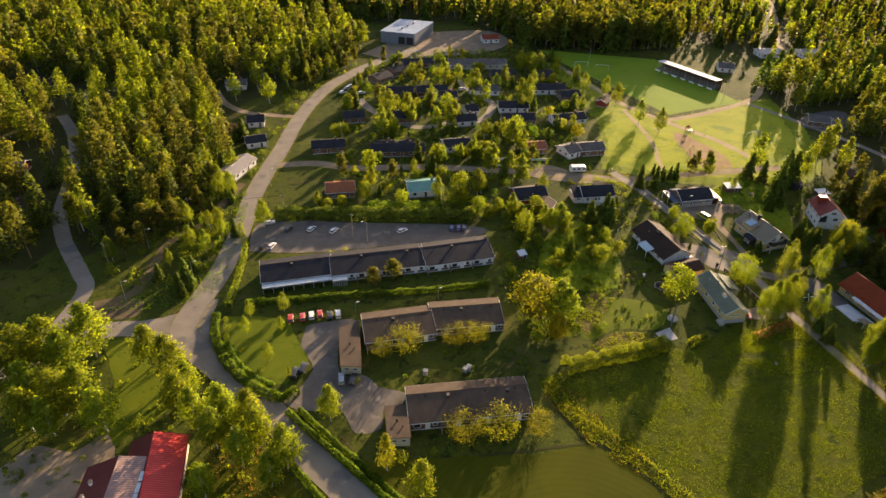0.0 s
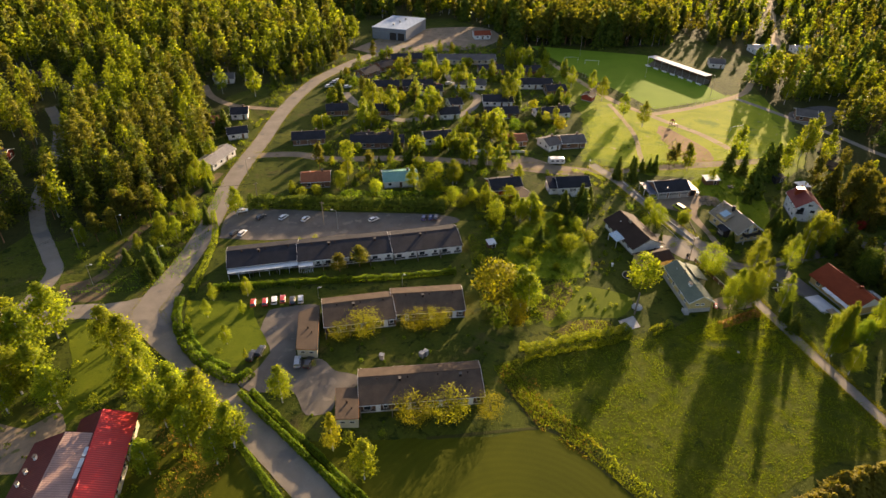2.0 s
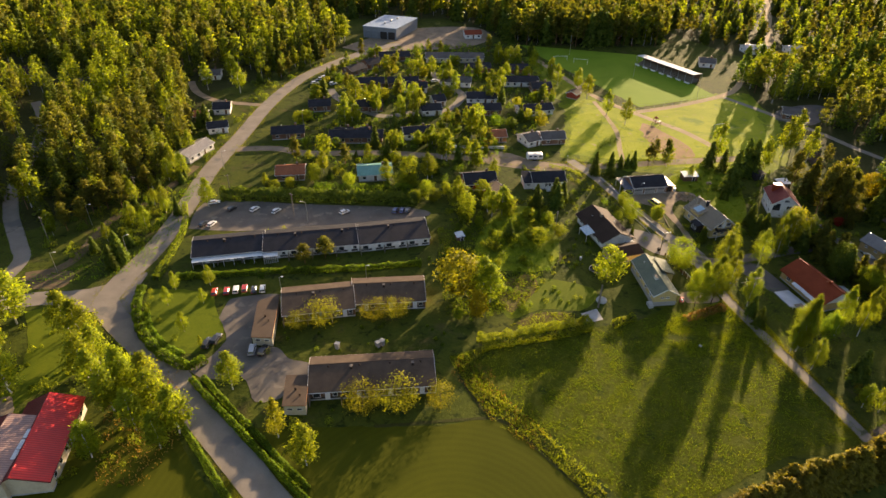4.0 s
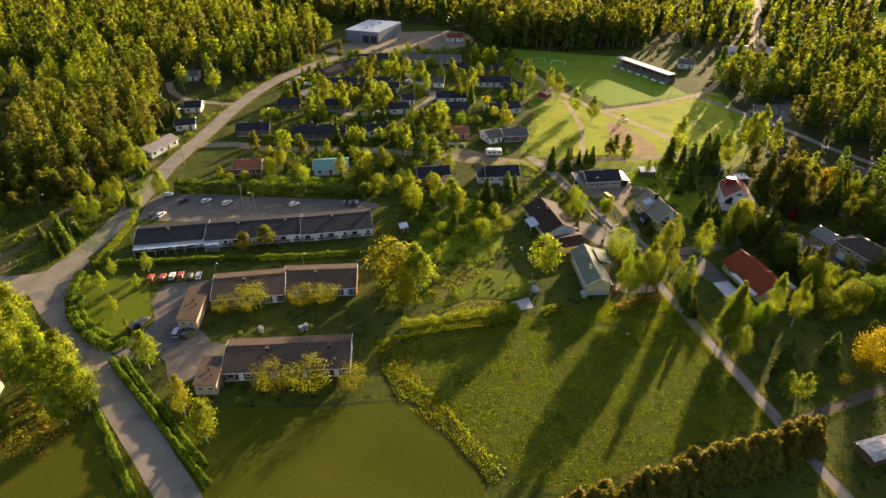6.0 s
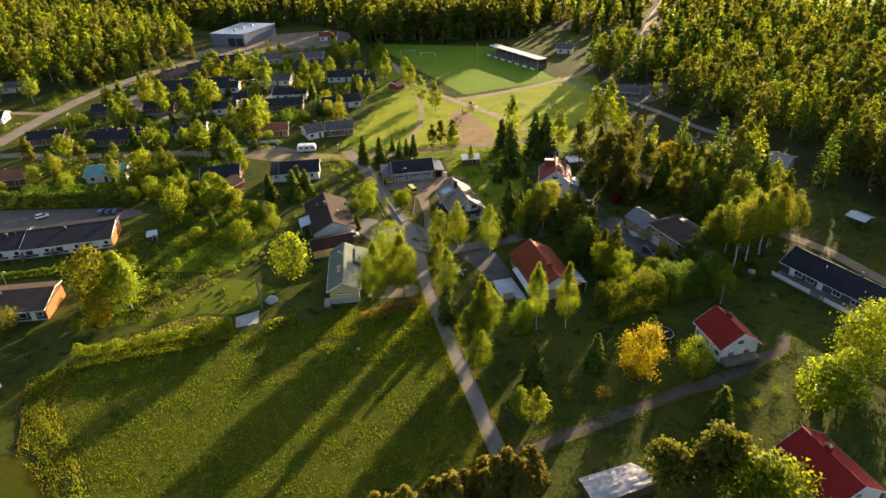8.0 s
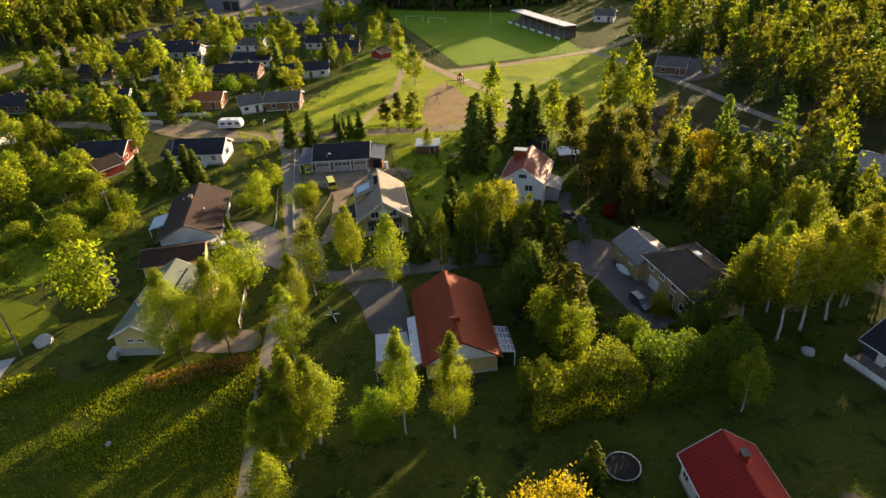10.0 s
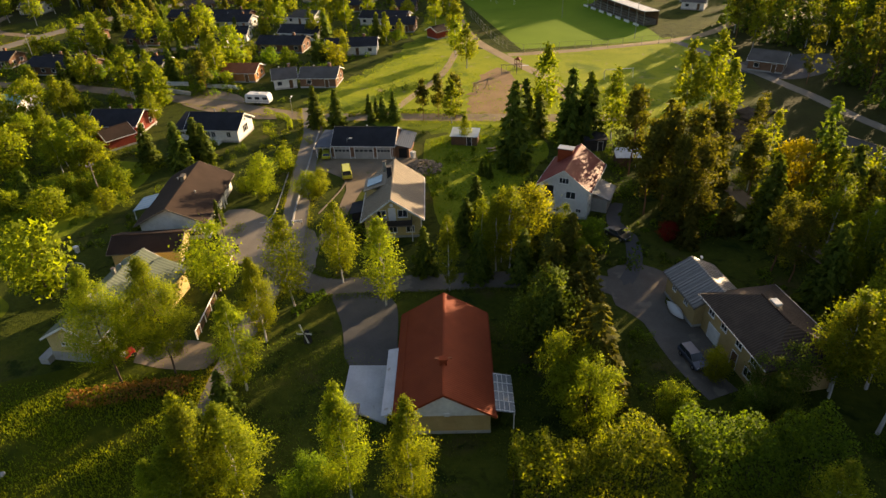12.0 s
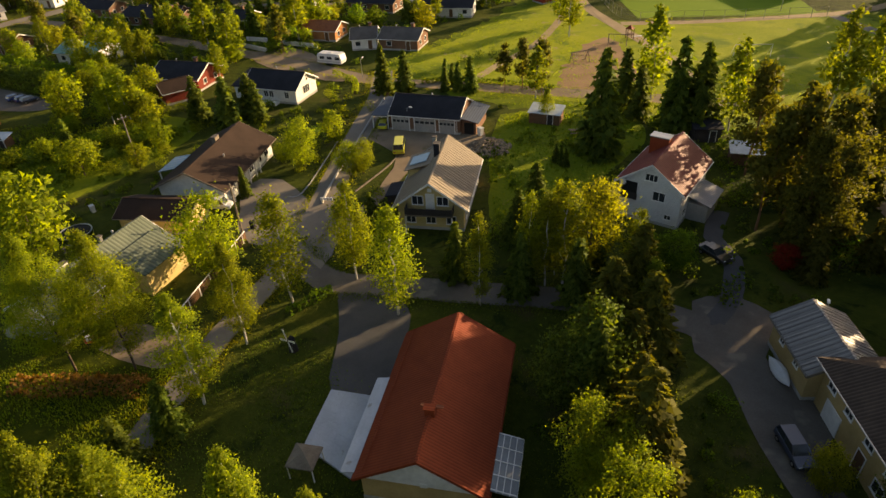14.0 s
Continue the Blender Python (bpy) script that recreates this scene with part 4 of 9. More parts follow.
def gable_roof(parent, l, w, eave, ridge, over, mat, shift=0.0, thick=0.16, fascia=None, gable_over=0.45, eave_n=None):
    """Two roof slabs with thickness over a body of length l (x) and depth w (y); shift moves the ridge across."""
    slope_n, slope_s = (ridge - (eave if eave_n is None else eave_n)) / (w / 2 - shift), (ridge - eave) / (w / 2 + shift)
    hl = l / 2 + gable_over
    for sgn, sl, run in ((-1, slope_s, w / 2 + shift), (1, slope_n, w / 2 - shift)):
        bm = bmesh.new()
        y1, z1 = sgn * (run + over), -sl * (run + over)
        ss = [bm.verts.new((x, y, z + dz)) for dz in (0, thick) for x, y, z in ((-hl, 0, 0), (hl, 0, 0), (hl, y1, z1), (-hl, y1, z1))]
        order = ((0, 1, 2, 3), (7, 6, 5, 4), (0, 4, 5, 1), (1, 5, 6, 2), (2, 6, 7, 3), (3, 7, 4, 0))
        for f in order:
            bm.faces.new([ss[i] for i in (f if sgn > 0 else f[::-1])])
        part("roof_slope", bm, (mat[0] if sgn < 0 else mat[1]) if isinstance(mat, tuple) else mat, parent, loc=(0, shift, ridge))
    bm = box_bm(-hl, hl, shift - 0.14, shift + 0.14, ridge + thick - 0.04, ridge + thick + 0.05, 0.03)
    part("ridge_cap", bm, mat[1] if isinstance(mat, tuple) else mat, parent)
    if fascia:
        for sx in (-1, 1):
            bm = bmesh.new()
            for sgn, sl, run in ((-1, slope_s, w / 2 + shift), (1, slope_n, w / 2 - shift)):
                x0, x1 = sx * hl, sx * (hl + 0.05)
                y1, z1 = sgn * (run + over + 0.02), -sl * (run + over + 0.02)
                vs = [bm.verts.new(v) for v in ((x0, 0, -0.1), (x0, 0, thick + 0.03), (x0, y1, z1 + thick + 0.03), (x0, y1, z1 - 0.1), (x1, 0, -0.1), (x1, 0, thick + 0.03), (x1, y1, z1 + thick + 0.03), (x1, y1, z1 - 0.1))]
                for f in ((0, 1, 2, 3), (7, 6, 5, 4), (0, 4, 5, 1), (1, 5, 6, 2), (2, 6, 7, 3), (3, 7, 4, 0)):
                    bm.faces.new([vs[i] for i in f])
            bmesh.ops.recalc_face_normals(bm, faces=bm.faces[:])
            part("bargeboard", bm, fascia, parent, loc=(0, shift, ridge))
        for sgn, sl, run in ((-1, slope_s, w / 2 + shift), (1, slope_n, w / 2 - shift)):
            y1, z1 = shift + sgn * (run + over), ridge - sl * (run + over)
            part("gutter", rod_bm((-hl, y1 + sgn * 0.06, z1 + 0.02), (hl, y1 + sgn * 0.06, z1 + 0.02), 0.07, sides=6), fascia, parent)


def roof_ribs(parent, l, w, eave, ridge, over, mat, step=0.6, gable_over=0.45, thick=0.16):
    """Raised seams running down both slopes of a sheet roof, each a part of its own."""
    slope, run = (ridge - eave) / (w / 2), w / 2 + over
    for sgn in (-1, 1):
        me = None
        n = int((l + 2 * gable_over) / step)
        for i in range(n + 1):
            x = -l / 2 - gable_over + 0.03 + (l + 2 * gable_over - 0.06) * i / n
            if me is None:
                bm = bmesh.new()
                pts = [(dx, sgn * y, -slope * y + thick + dz) for dz in (-0.02, 0.055) for dx, y in ((-0.03, 0.1), (0.03, 0.1), (0.03, run), (-0.03, run))]
                vs = [bm.verts.new(p) for p in pts]
                for f in ((0, 1, 2, 3), (7, 6, 5, 4), (0, 4, 5, 1), (1, 5, 6, 2), (2, 6, 7, 3), (3, 7, 4, 0)):
                    bm.faces.new([vs[k] for k in f])
                bmesh.ops.recalc_face_normals(bm, faces=bm.faces[:])
                ob = part("roof_rib", bm, mat, parent, loc=(x, 0, ridge))
                me = ob.data
            else:
                put_mesh("roof_rib", me, parent, loc=Matrix.Translation((x, 0, ridge)))


def gable_body(parent, l, w, eave, ridge, mat, gable_mat=None, shift=0.0, base=None, eave_n=None):
    bm = bmesh.new()
    prof = [(-w / 2, -0.2), (w / 2, -0.2), (w / 2, eave if eave_n is None else eave_n), (shift, ridge - 0.02), (-w / 2, eave)]
    a, b = [bm.verts.new((-l / 2, y, z)) for y, z in prof], [bm.verts.new((l / 2, y, z)) for y, z in prof]
    bm.faces.new(a)
    bm.faces.new(b[::-1])
    for i in range(5):
        j = (i + 1) % 5
        bm.faces.new((a[j], a[i], b[i], b[j]))
    bmesh.ops.recalc_face_normals(bm, faces=bm.faces[:])
    part("wall", bm, mat, parent)
    part("plinth", box_bm(-l / 2 - 0.04, l / 2 + 0.04, -w / 2 - 0.04, w / 2 + 0.04, -0.2, 0.4), base or M["concrete"], parent)
    if gable_mat:
        for sx in (-1, 1):
            bm = bmesh.new()
            x0, x1 = sx * l / 2, sx * (l / 2 + 0.06)
            tri = ((-w / 2, eave - 0.3), (w / 2, eave - 0.3), (w / 2, eave), (shift, ridge - 0.06), (-w / 2, eave))
            lo, hi = [bm.verts.new((x0, y, z)) for y, z in tri], [bm.verts.new((x1, y, z)) for y, z in tri]
            bm.faces.new(lo)
            bm.faces.new(hi[::-1])
            for i in range(5):
                j = (i + 1) % 5
                bm.faces.new((lo[j], lo[i], hi[i], hi[j]))
            bmesh.ops.recalc_face_normals(bm, faces=bm.faces[:])
            part("gable", bm, gable_mat, parent)


def chimney(parent, x, y, z0, z1, mat, w=0.7, d=0.7):
    ob = part("chimney", box_bm(x - w / 2, x + w / 2, y - d / 2, y + d / 2, z0, z1, 0.02), mat, parent)
    part("chimney_cap", box_bm(x - w / 2 - 0.08, x + w / 2 + 0.08, y - d / 2 - 0.08, y + d / 2 + 0.08, z1, z1 + 0.1, 0.02), M["felt_grey"], ob)


def vent_pipe(parent, x, y, z0, h=0.9, r=0.11, mat="metal"):
    bm = rod_bm((x, y, z0 - 0.3), (x, y, z0 + h), r, sides=8)
    rod_bm((x, y, z0 + h), (x, y, z0 + h + 0.12), r * 1.7, r * 0.6, 8, bm)
    part("vent_pipe", bm, M[mat], parent)


def house(a, b, w, eave, ridge, roof, wall, label, name="house", over=0.6, gable_mat=None, fascia="white", shift=0.0, windows=True, rows=1, chim=0.25, group="", grow=0.0, door_mat="brown_boards", frame_mat=None, base=None):
    """A gabled house whose ridge runs from a to b (seen from above)."""
    m, l = frame_of(a, b)
    FOOT.append((a, b, w / 2))
    l = l - 0.9 + grow
    h = thing(name, label, "house", m, group)
    gable_body(h, l, w, eave, ridge, M[wall], M[gable_mat] if gable_mat else None, shift, base)
    gable_roof(h, l, w, eave, ridge, over, M[roof], shift, fascia=M[fascia] if fascia else None)
    fm = frame_mat or M["white"]
    if windows:
        n = max(2, int(l / 3.2))
        for r in range(rows):
            zc = 1.55 + 2.7 * r
            for i in range(n):
                u = (i + 0.5) / n * l - l / 2
                if r == 0 and i == n // 2:
                    door(h, "S", u, 0.95, 2.05, w / 2, M[door_mat], 0.15)
                else:
                    window(h, "S", u, zc, 1.3, 1.15, w / 2, fm)
                window(h, "N", u, zc, 1.3, 1.15, w / 2, fm)
            for s in "EW":
                for v in (-w * 0.22, w * 0.22):
                    window(h, s, v, zc, 1.2, 1.15, l / 2, fm)
    if chim is not None:
        chimney(h, l * chim, shift + 0.3, ridge - 0.6, ridge + 0.95, M["brick_brown"])
        vent_pipe(h, -l * 0.2, shift + 0.5, ridge - 0.1, 0.5)
    return h


# ---- vehicles ----
def car(x, y, heading, colour, label, kind="hatch", group="", l=4.3, size=0.9):
    """A parked car, nose towards heading (degrees from +x)."""
    w, hgt = 1.78, {"hatch": 1.48, "estate": 1.5, "van": 1.9, "saloon": 1.44}[kind]
    root = thing("car" if kind != "van" else "van", label, "car" if kind != "van" else "van", pose(x, y, 0.16, 0, 0, heading) @ Matrix.Scale(size, 4), group)
    half = l / 2
    prof = {
        "hatch": [(-half, 0.35), (half, 0.35), (half, 0.68), (half - 0.95, 0.9), (-half + 0.05, 0.95), (-half, 0.7)],
        "saloon": [(-half, 0.35), (half, 0.35), (half, 0.68), (half - 1.1, 0.88), (-half + 0.05, 0.93), (-half, 0.7)],
        "estate": [(-half, 0.35), (half, 0.35), (half, 0.68), (half - 1.0, 0.9), (-half + 0.05, 0.95), (-half, 0.7)],
        "van": [(-half, 0.35), (half, 0.35), (half, 0.75), (half - 0.75, 1.05), (-half + 0.03, 1.1), (-half, 0.8)],
    }[kind]
    cabin = {"hatch": ((-half + 0.08, half - 1.0), (-half + 0.45, half - 1.75)), "saloon": ((-half + 0.55, half - 1.15), (-half + 1.05, half - 1.85)),
             "estate": ((-half + 0.06, half - 1.05), (-half + 0.3, half - 1.8)), "van": ((-half + 0.04, half - 0.8), (-half + 0.14, half - 1.35))}[kind]

    def loft(sections):
        bm = bmesh.new()
        rings = [[bm.verts.new(v) for v in s] for s in sections]
        for r0, r1 in zip(rings, rings[1:]):
            n = len(r0)
            for i in range(n):
                bm.faces.new((r0[i], r0[(i + 1) % n], r1[(i + 1) % n], r1[i]))
        bm.faces.new(rings[0][::-1])
        bm.faces.new(rings[-1])
        bmesh.ops.recalc_face_normals(bm, faces=bm.faces[:])
        return bm

    bm = loft([[(px, sy * w / 2, pz) for px, pz in prof] for sy in (-1, -0.0, 1)])
    bmesh.ops.bevel(bm, geom=[e for e in bm.edges], offset=0.05, segments=1, affect="EDGES")
    part("body", bm, CAR[colour], root)
    z0 = max(p[1] for p in prof) - 0.04
    (b0, b1), (t0, t1) = cabin
    glass = loft([[(b0, -w / 2 + 0.07, z0), (b1, -w / 2 + 0.07, z0), (b1, w / 2 - 0.07, z0), (b0, w / 2 - 0.07, z0)], [(t0, -w / 2 + 0.22, hgt - 0.06), (t1, -w / 2 + 0.22, hgt - 0.06), (t1, w / 2 - 0.22, hgt - 0.06), (t0, w / 2 - 0.22, hgt - 0.06)]])
    part("glasshouse", glass, M["glass"], root)
    top = box_bm(t0 - 0.03, t1 + 0.03, -w / 2 + 0.2, w / 2 - 0.2, hgt - 0.07, hgt, 0.03)
    for px in (b0, (b0 + b1) / 2, b1):
        tx = t0 if px == b0 else (t1 if px == b1 else (t0 + t1) / 2)
        for sy in (-1, 1):
            part("pillar", rod_bm((px, sy * (w / 2 - 0.07), z0), (tx, sy * (w / 2 - 0.21), hgt - 0.05), 0.045, sides=4), CAR[colour], root) if y < 190 and x > 55 else None
    part("roof", top, CAR[colour], root)
    for sx in (-1, 1):
        for sy in (-1, 1):
            wx = sx * (half - 0.78)
            wheel = part("wheel", rod_bm((wx, sy * (w / 2 - 0.2), 0.27), (wx, sy * (w / 2 + 0.01), 0.27), 0.31, sides=12), M["black"], root)
            part("rim", rod_bm((wx, sy * (w / 2), 0.27), (wx, sy * (w / 2 + 0.02), 0.27), 0.19, sides=8), M["metal"], wheel)
        for sy in (-1, 1):
            part("headlight" if sx > 0 else "tail_light", box_bm(sx * half - 0.04, sx * half + 0.02, sy * 0.62 - 0.16, sy * 0.62 + 0.16, 0.6, 0.72, 0.01), M["plastic"] if sx > 0 else CAR["red"], root)
    return root

# ---- ground, roads ----
def ground_sheet():
    n, half = 90, 3000.0
    g = np.sign(np.linspace(-1, 1, n)) * np.abs(np.linspace(-1, 1, n)) ** 2.2 * half
    verts = [(x, y + 200, 0.0) for y in g for x in g]
    faces = [(j * n + i, j * n + i + 1, (j + 1) * n + i + 1, (j + 1) * n + i) for j in range(n - 1) for i in range(n - 1)]
    return tagged(new("ground", mesh_of("ground", verts, faces, M["ground"])), "grassy ground of a village with gardens and verges", "ground", kind="structure")


ground_sheet()
FOREST_WEST = [(-113.5, 152.2), (-109.1, 163.7), (-98.7, 159.2), (-88.6, 168.3), (-75, 181.7), (-66.1, 207.2), (-75.2, 240.9), (-79.4, 280.5), (-58.9, 306.6), (-43.9, 337), (-25.6, 360), (-38.1, 395.2), (-132.8, 444.1), (-357.3, 462.4), (-327, 300.8), (-174, 161.2)]
WEST_CLEAR = [[(-96, 286), (-95, 311), (-82, 316), (-64, 297), (-63, 268), (-80, 264)], [(-190, 288), (-194, 320), (-170, 316), (-160, 284)], [(-155, 277), (-156, 298), (-135, 299), (-129, 277)], [(-156, 212), (-163, 231), (-146, 230), (-129, 216), (-134, 201)], [(-91, 355), (-79, 363), (-71, 336), (-85, 333)]]
DRIVE_WEST = [(-94, 296), (-86, 281), (-73.4, 270.5), (-60, 267.5), (-51, 266)]
PATH_EAST = [(163, 285), (168, 278), (178, 262), (186, 248), (190.5, 240), (197, 226), (206, 212)]
ROAD_FAR = [(200, 318), (214, 350), (227, 381), (241, 417), (261, 462), (285, 530)]
patch("forest_ground", FOREST_WEST, 0.03, M["forest_floor"], "dark forest floor under the trees", "ground", False)
MAIN_ROAD = [(300, -236), (130, -66.8), (75, -12)] + [(23.8, 39.1), (7.3, 55.7), (0.9, 62.9), (-5.1, 69.2), (-12.1, 76.6), (-20.5, 85.2), (-28.6, 94.3), (-35.7, 102.2), (-44.8, 110), (-53.8, 118.4), (-59.5, 125.8), (-59.1, 134.9), (-56.6, 148.9), (-55.5, 163.4), (-55.5, 179.8), (-55.8, 198.8), (-54.5, 216.1), (-52.3, 234.7), (-50.9, 255.3), (-47.9, 277.6), (-42.6, 299.2), (-37.1, 312.8), (-24.1, 334.8), (-9.4, 354.4), (3.5, 365.1)]
ribbon("road_main", MAIN_ROAD, 6.8, 0.155, M["asphalt"], "pale worn asphalt road curving through the village")
patch("road_junction", [(-75.8, 128.9), (-64.9, 131.5), (-59.5, 136.1), (-53.9, 138.5), (-52.7, 127.9), (-45.8, 114.3), (-49.9, 114.3), (-57.1, 120), (-69.1, 122.3)], 0.165, M["asphalt"], "wide pale asphalt road junction", "road")
ribbon("road_west", [(-59.3, 125.1), (-70.6, 126.6), (-79.1, 126.1), (-87.3, 122), (-93.7, 115.1), (-98, 110.4), (-104.9, 104.4)], 6.0, 0.13, M["asphalt"], "pale asphalt side road leading into the trees")
ROAD_FOREST = [(-92.3, 125.2), (-91.8, 142.7), (-97.3, 152), (-109.9, 170), (-118.3, 187.2), (-126.6, 215.9), (-139.6, 245.8), (-153.3, 266.2)]
ribbon("road_forest", ROAD_FOREST, 4.6, 0.12, M["asphalt"], "narrow asphalt road through the forest edge")
ribbon("track_forest", [(-86.9, 136.5), (-77.7, 142.5), (-75.9, 166.6), (-68.5, 178.2), (-61.6, 205)], 3.0, 0.1, M["earth"], "worn brown verge track below the power line", "path")
patch("parking_south", [(-28.2, 119.6), (-27.9, 125.8), (-26.1, 127.8), (-15.8, 129.7), (-14.7, 127.1), (-18.4, 123.5), (-17.3, 109.8), (-11, 108.8), (-7.6, 105.2), (-1.6, 103.2), (-2.1, 99.8), (-6.2, 98.5), (-6.6, 92.7), (-12.1, 91.6), (-15.5, 97.7), (-19.1, 99.9), (-21.6, 98.3), (-26.3, 98.6), (-33.5, 103.6), (-29.7, 101.4), (-26.3, 105), (-24.1, 111), (-25.6, 115)], 0.12, M["asphalt_shade"], "grey asphalt parking yard beside row houses", "parking", True, 0.3)
patch("parking_north", [(-50.3, 161.8), (-48.5, 179.1), (-16.6, 177.9), (20, 176), (20.9, 169.9), (-15.6, 163.1), (-34.6, 160.8)], 0.12, M["asphalt_shade"], "grey asphalt parking area behind the long row house", "parking", True, 0.2)
ROAD_CROSS = [(-52.9, 219.4), (-36.9, 220.9), (-23.6, 217.1), (-8.4, 217.7), (6.8, 218.2), (24.3, 216.4), (43.7, 214.1), (62.8, 211), (79.6, 208.3), (98, 211.1), (126.5, 215.3), (151, 218.8)]
ribbon("road_cross", ROAD_CROSS, 4.6, 0.125, M["gravel"], "pale gravelly residential street")
patch("turning_place", [(40.3, 215.8), (40.8, 222.3), (53.4, 220.3), (65.1, 212.2), (73.8, 209.7), (70, 204.8), (48.2, 209.1)], 0.14, M["gravel"], "pale gravel turning place of a residential street", "road")
ROAD_VILLAGE = [(-24.9, 288.3), (-18.3, 274.5), (1.1, 256), (15.7, 260), (30.6, 263.4), (38, 283), (29.3, 299), (22.8, 316.7)]
ribbon("road_village", ROAD_VILLAGE, 4.0, 0.12, M["asphalt"], "residential street between the village houses")
LANE = [(77.6, 214), (84.3, 201), (88.6, 189.4), (96, 169.1), (100.8, 156.8), (103.6, 145.9), (105.4, 132.3), (110.2, 113.1), (114.2, 97.5), (117.5, 84.7), (119.3, 77.6), (121.7, 68.5), (123.4, 58.9)] + [(129, 10), (135.4, -40.4), (160, -250)]
LANE_UP, LANE_LOW = LANE[:6], LANE[5:13]
ribbon("road_lane", LANE_UP, 4.3, 0.155, M["asphalt"], "asphalt lane between gardens")
ribbon("road_lane", LANE[5:], 3.0, 0.15, M["asphalt"], "narrow asphalt lane beside the open field")
ROAD_DIRT = [(118, 83.2), (125, 86.4), (132.6, 89.4), (148, 95.9), (160, 100.3), (167.4, 104.3), (172.5, 107), (175, 111)]
ribbon("road_dirt", ROAD_DIRT, 2.7, 0.11, M["gravel_shade"], "worn brown gravel driveway with wheel tracks", wander=0.5)
ROAD_EAST = [(100.4, 151.1), (109.4, 147.2), (116.3, 148.7), (126.1, 151.4), (135.1, 154), (146.4, 155.7), (152.3, 153), (157.3, 143.1), (161, 137.5)]
ribbon("road_east", ROAD_EAST, 3.9, 0.14, M["asphalt_shade"], "asphalt lane between gardens with shade put into its tone")
patch("crossing", [(93.4, 151.2), (91.6, 156.7), (95.4, 160.6), (101.5, 161.3), (105.8, 156.2), (107.9, 146.9), (104.4, 146.8), (98.3, 149.9)], 0.165, M["asphalt"], "asphalt crossing where lanes and drives meet", "road")
patch("yard_brown", [(92.1, 151.7), (84.9, 161.8), (87.7, 165.3), (95.7, 162), (99.5, 156.5), (97.5, 149.7)], 0.145, M["asphalt"], "worn asphalt yard before a brown-roofed house", "yard")
# Darker asphalt here also carries the shade lying on the drive.
ribbon("road_redhouse", [(150.1, 155.1), (151.7, 161), (151.1, 168.6), (148.5, 172.5), (148.7, 179.2)], 2.2, 0.12, M["asphalt_dark"], "curved dark asphalt drive to a white house")
ribbon("road_far_east", [(181.9, 160.1), (179.2, 164.6), (174.4, 173), (167.2, 188.6), (161.6, 200.2)], 3.0, 0.12, M["gravel"], "pale gravel road under the trees")
patch("garage_yard", [(93.5, 182.3), (92.4, 187.3), (108, 193.5), (112.1, 185.7), (108.1, 182.5), (105.4, 175), (106.6, 159.7), (104.7, 157.6), (103.9, 168.4), (100.7, 178.7)], 0.135, M["gravel"], "gravel yard in front of the garages", "yard")
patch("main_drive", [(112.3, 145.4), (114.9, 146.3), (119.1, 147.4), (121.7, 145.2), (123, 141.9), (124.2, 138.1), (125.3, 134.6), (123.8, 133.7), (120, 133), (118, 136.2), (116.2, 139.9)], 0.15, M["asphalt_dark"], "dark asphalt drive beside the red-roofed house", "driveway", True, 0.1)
patch("yellow_drive", [(94.6, 127.9), (93.5, 131.6), (99.4, 133.2), (103.3, 132.2), (103.7, 129), (99.7, 127.9)], 0.13, M["gravel"], "brown gravel drive of the yellow house", "driveway")
patch("pitch", [(80, 351), (119, 270.7), (160.1, 286.5), (138.6, 351.2), (74.5, 366.8)], 0.08, M["pitch"], "bright green football pitch", "pitch", False, 0)
patch("meadow_edge", [(74, 217), (83, 262), (80, 300), (74, 345), (90, 318), (112, 268), (170, 292), (178, 266), (165, 222), (150, 206), (128, 203), (100, 206)], 0.03, M["meadow_lawn"], "rough green grass round the dry meadow", "ground", True, 2.5)
patch("meadow", [(78.2, 219.4), (89.5, 271.4), (99.4, 278.7), (118.7, 265.3), (166.4, 286), (170.4, 265.2), (156.7, 220.1), (130.5, 208.3)], 0.04, M["meadow"], "dry yellow meadow with worn paths", "ground", True, 2.5)
ribbon("path_pitch", [(80.5, 339), (99.5, 287.1), (116, 261.7), (130.6, 243.1), (138.2, 227)], 3.2, 0.1, M["sand"], "worn sandy path across the meadow", "path")
ribbon("path_pitch", [(116.2, 264.7), (139.1, 273.9), (167.3, 290.4), (180.5, 308.1)], 3.2, 0.1, M["sand"], "worn sandy path along the pitch", "path")
ribbon("path_pitch", [(99.4, 277), (101.9, 245.1), (99, 223.7), (97.9, 213.9)], 2.0, 0.1, M["sand"], "worn sandy path across the meadow", "path")
patch("playground_ground", [(112.5, 229.7), (112.9, 246.8), (116.8, 251.1), (123.6, 239.1), (128.2, 226.8), (125.9, 217.4), (120, 213.8), (114.7, 219.2)], 0.09, M["soil"], "bare reddish-brown playground ground", "ground", True, 2.0)
patch("field_east", [(322, 425), (345, 372), (420, 385), (445, 470), (350, 475)], 0.06, M["meadow"], "pale open field beyond the woods", "field")
patch("hall_yard", [(-28.6, 356.8), (1.9, 394.4), (46.7, 404.8), (58.2, 381.3), (39.1, 359), (3.4, 352.8), (-12.3, 347.4)], 0.1, M["gravel"], "wide pale gravel yard by an industrial hall", "yard")
FIELD = [(30.5, 106.6), (40.2, 110.1), (67.3, 117.4), (78.5, 120.3), (103.6, 128.7), (118.1, 84.1), (97.7, 78), (76.2, 67.2), (64.5, 67.4), (51.1, 84.1), (36.8, 94.6)]
patch("field", FIELD, 0.05, M["field"], "open green meadow of rough grass", "field")
MOWN = [(-16.3, 84.1), (14.6, 85.1), (27.1, 85.3), (39.4, 87.1), (46.4, 81.5), (56.1, 69.6), (48, 58.1), (-3.1, 58.7)]
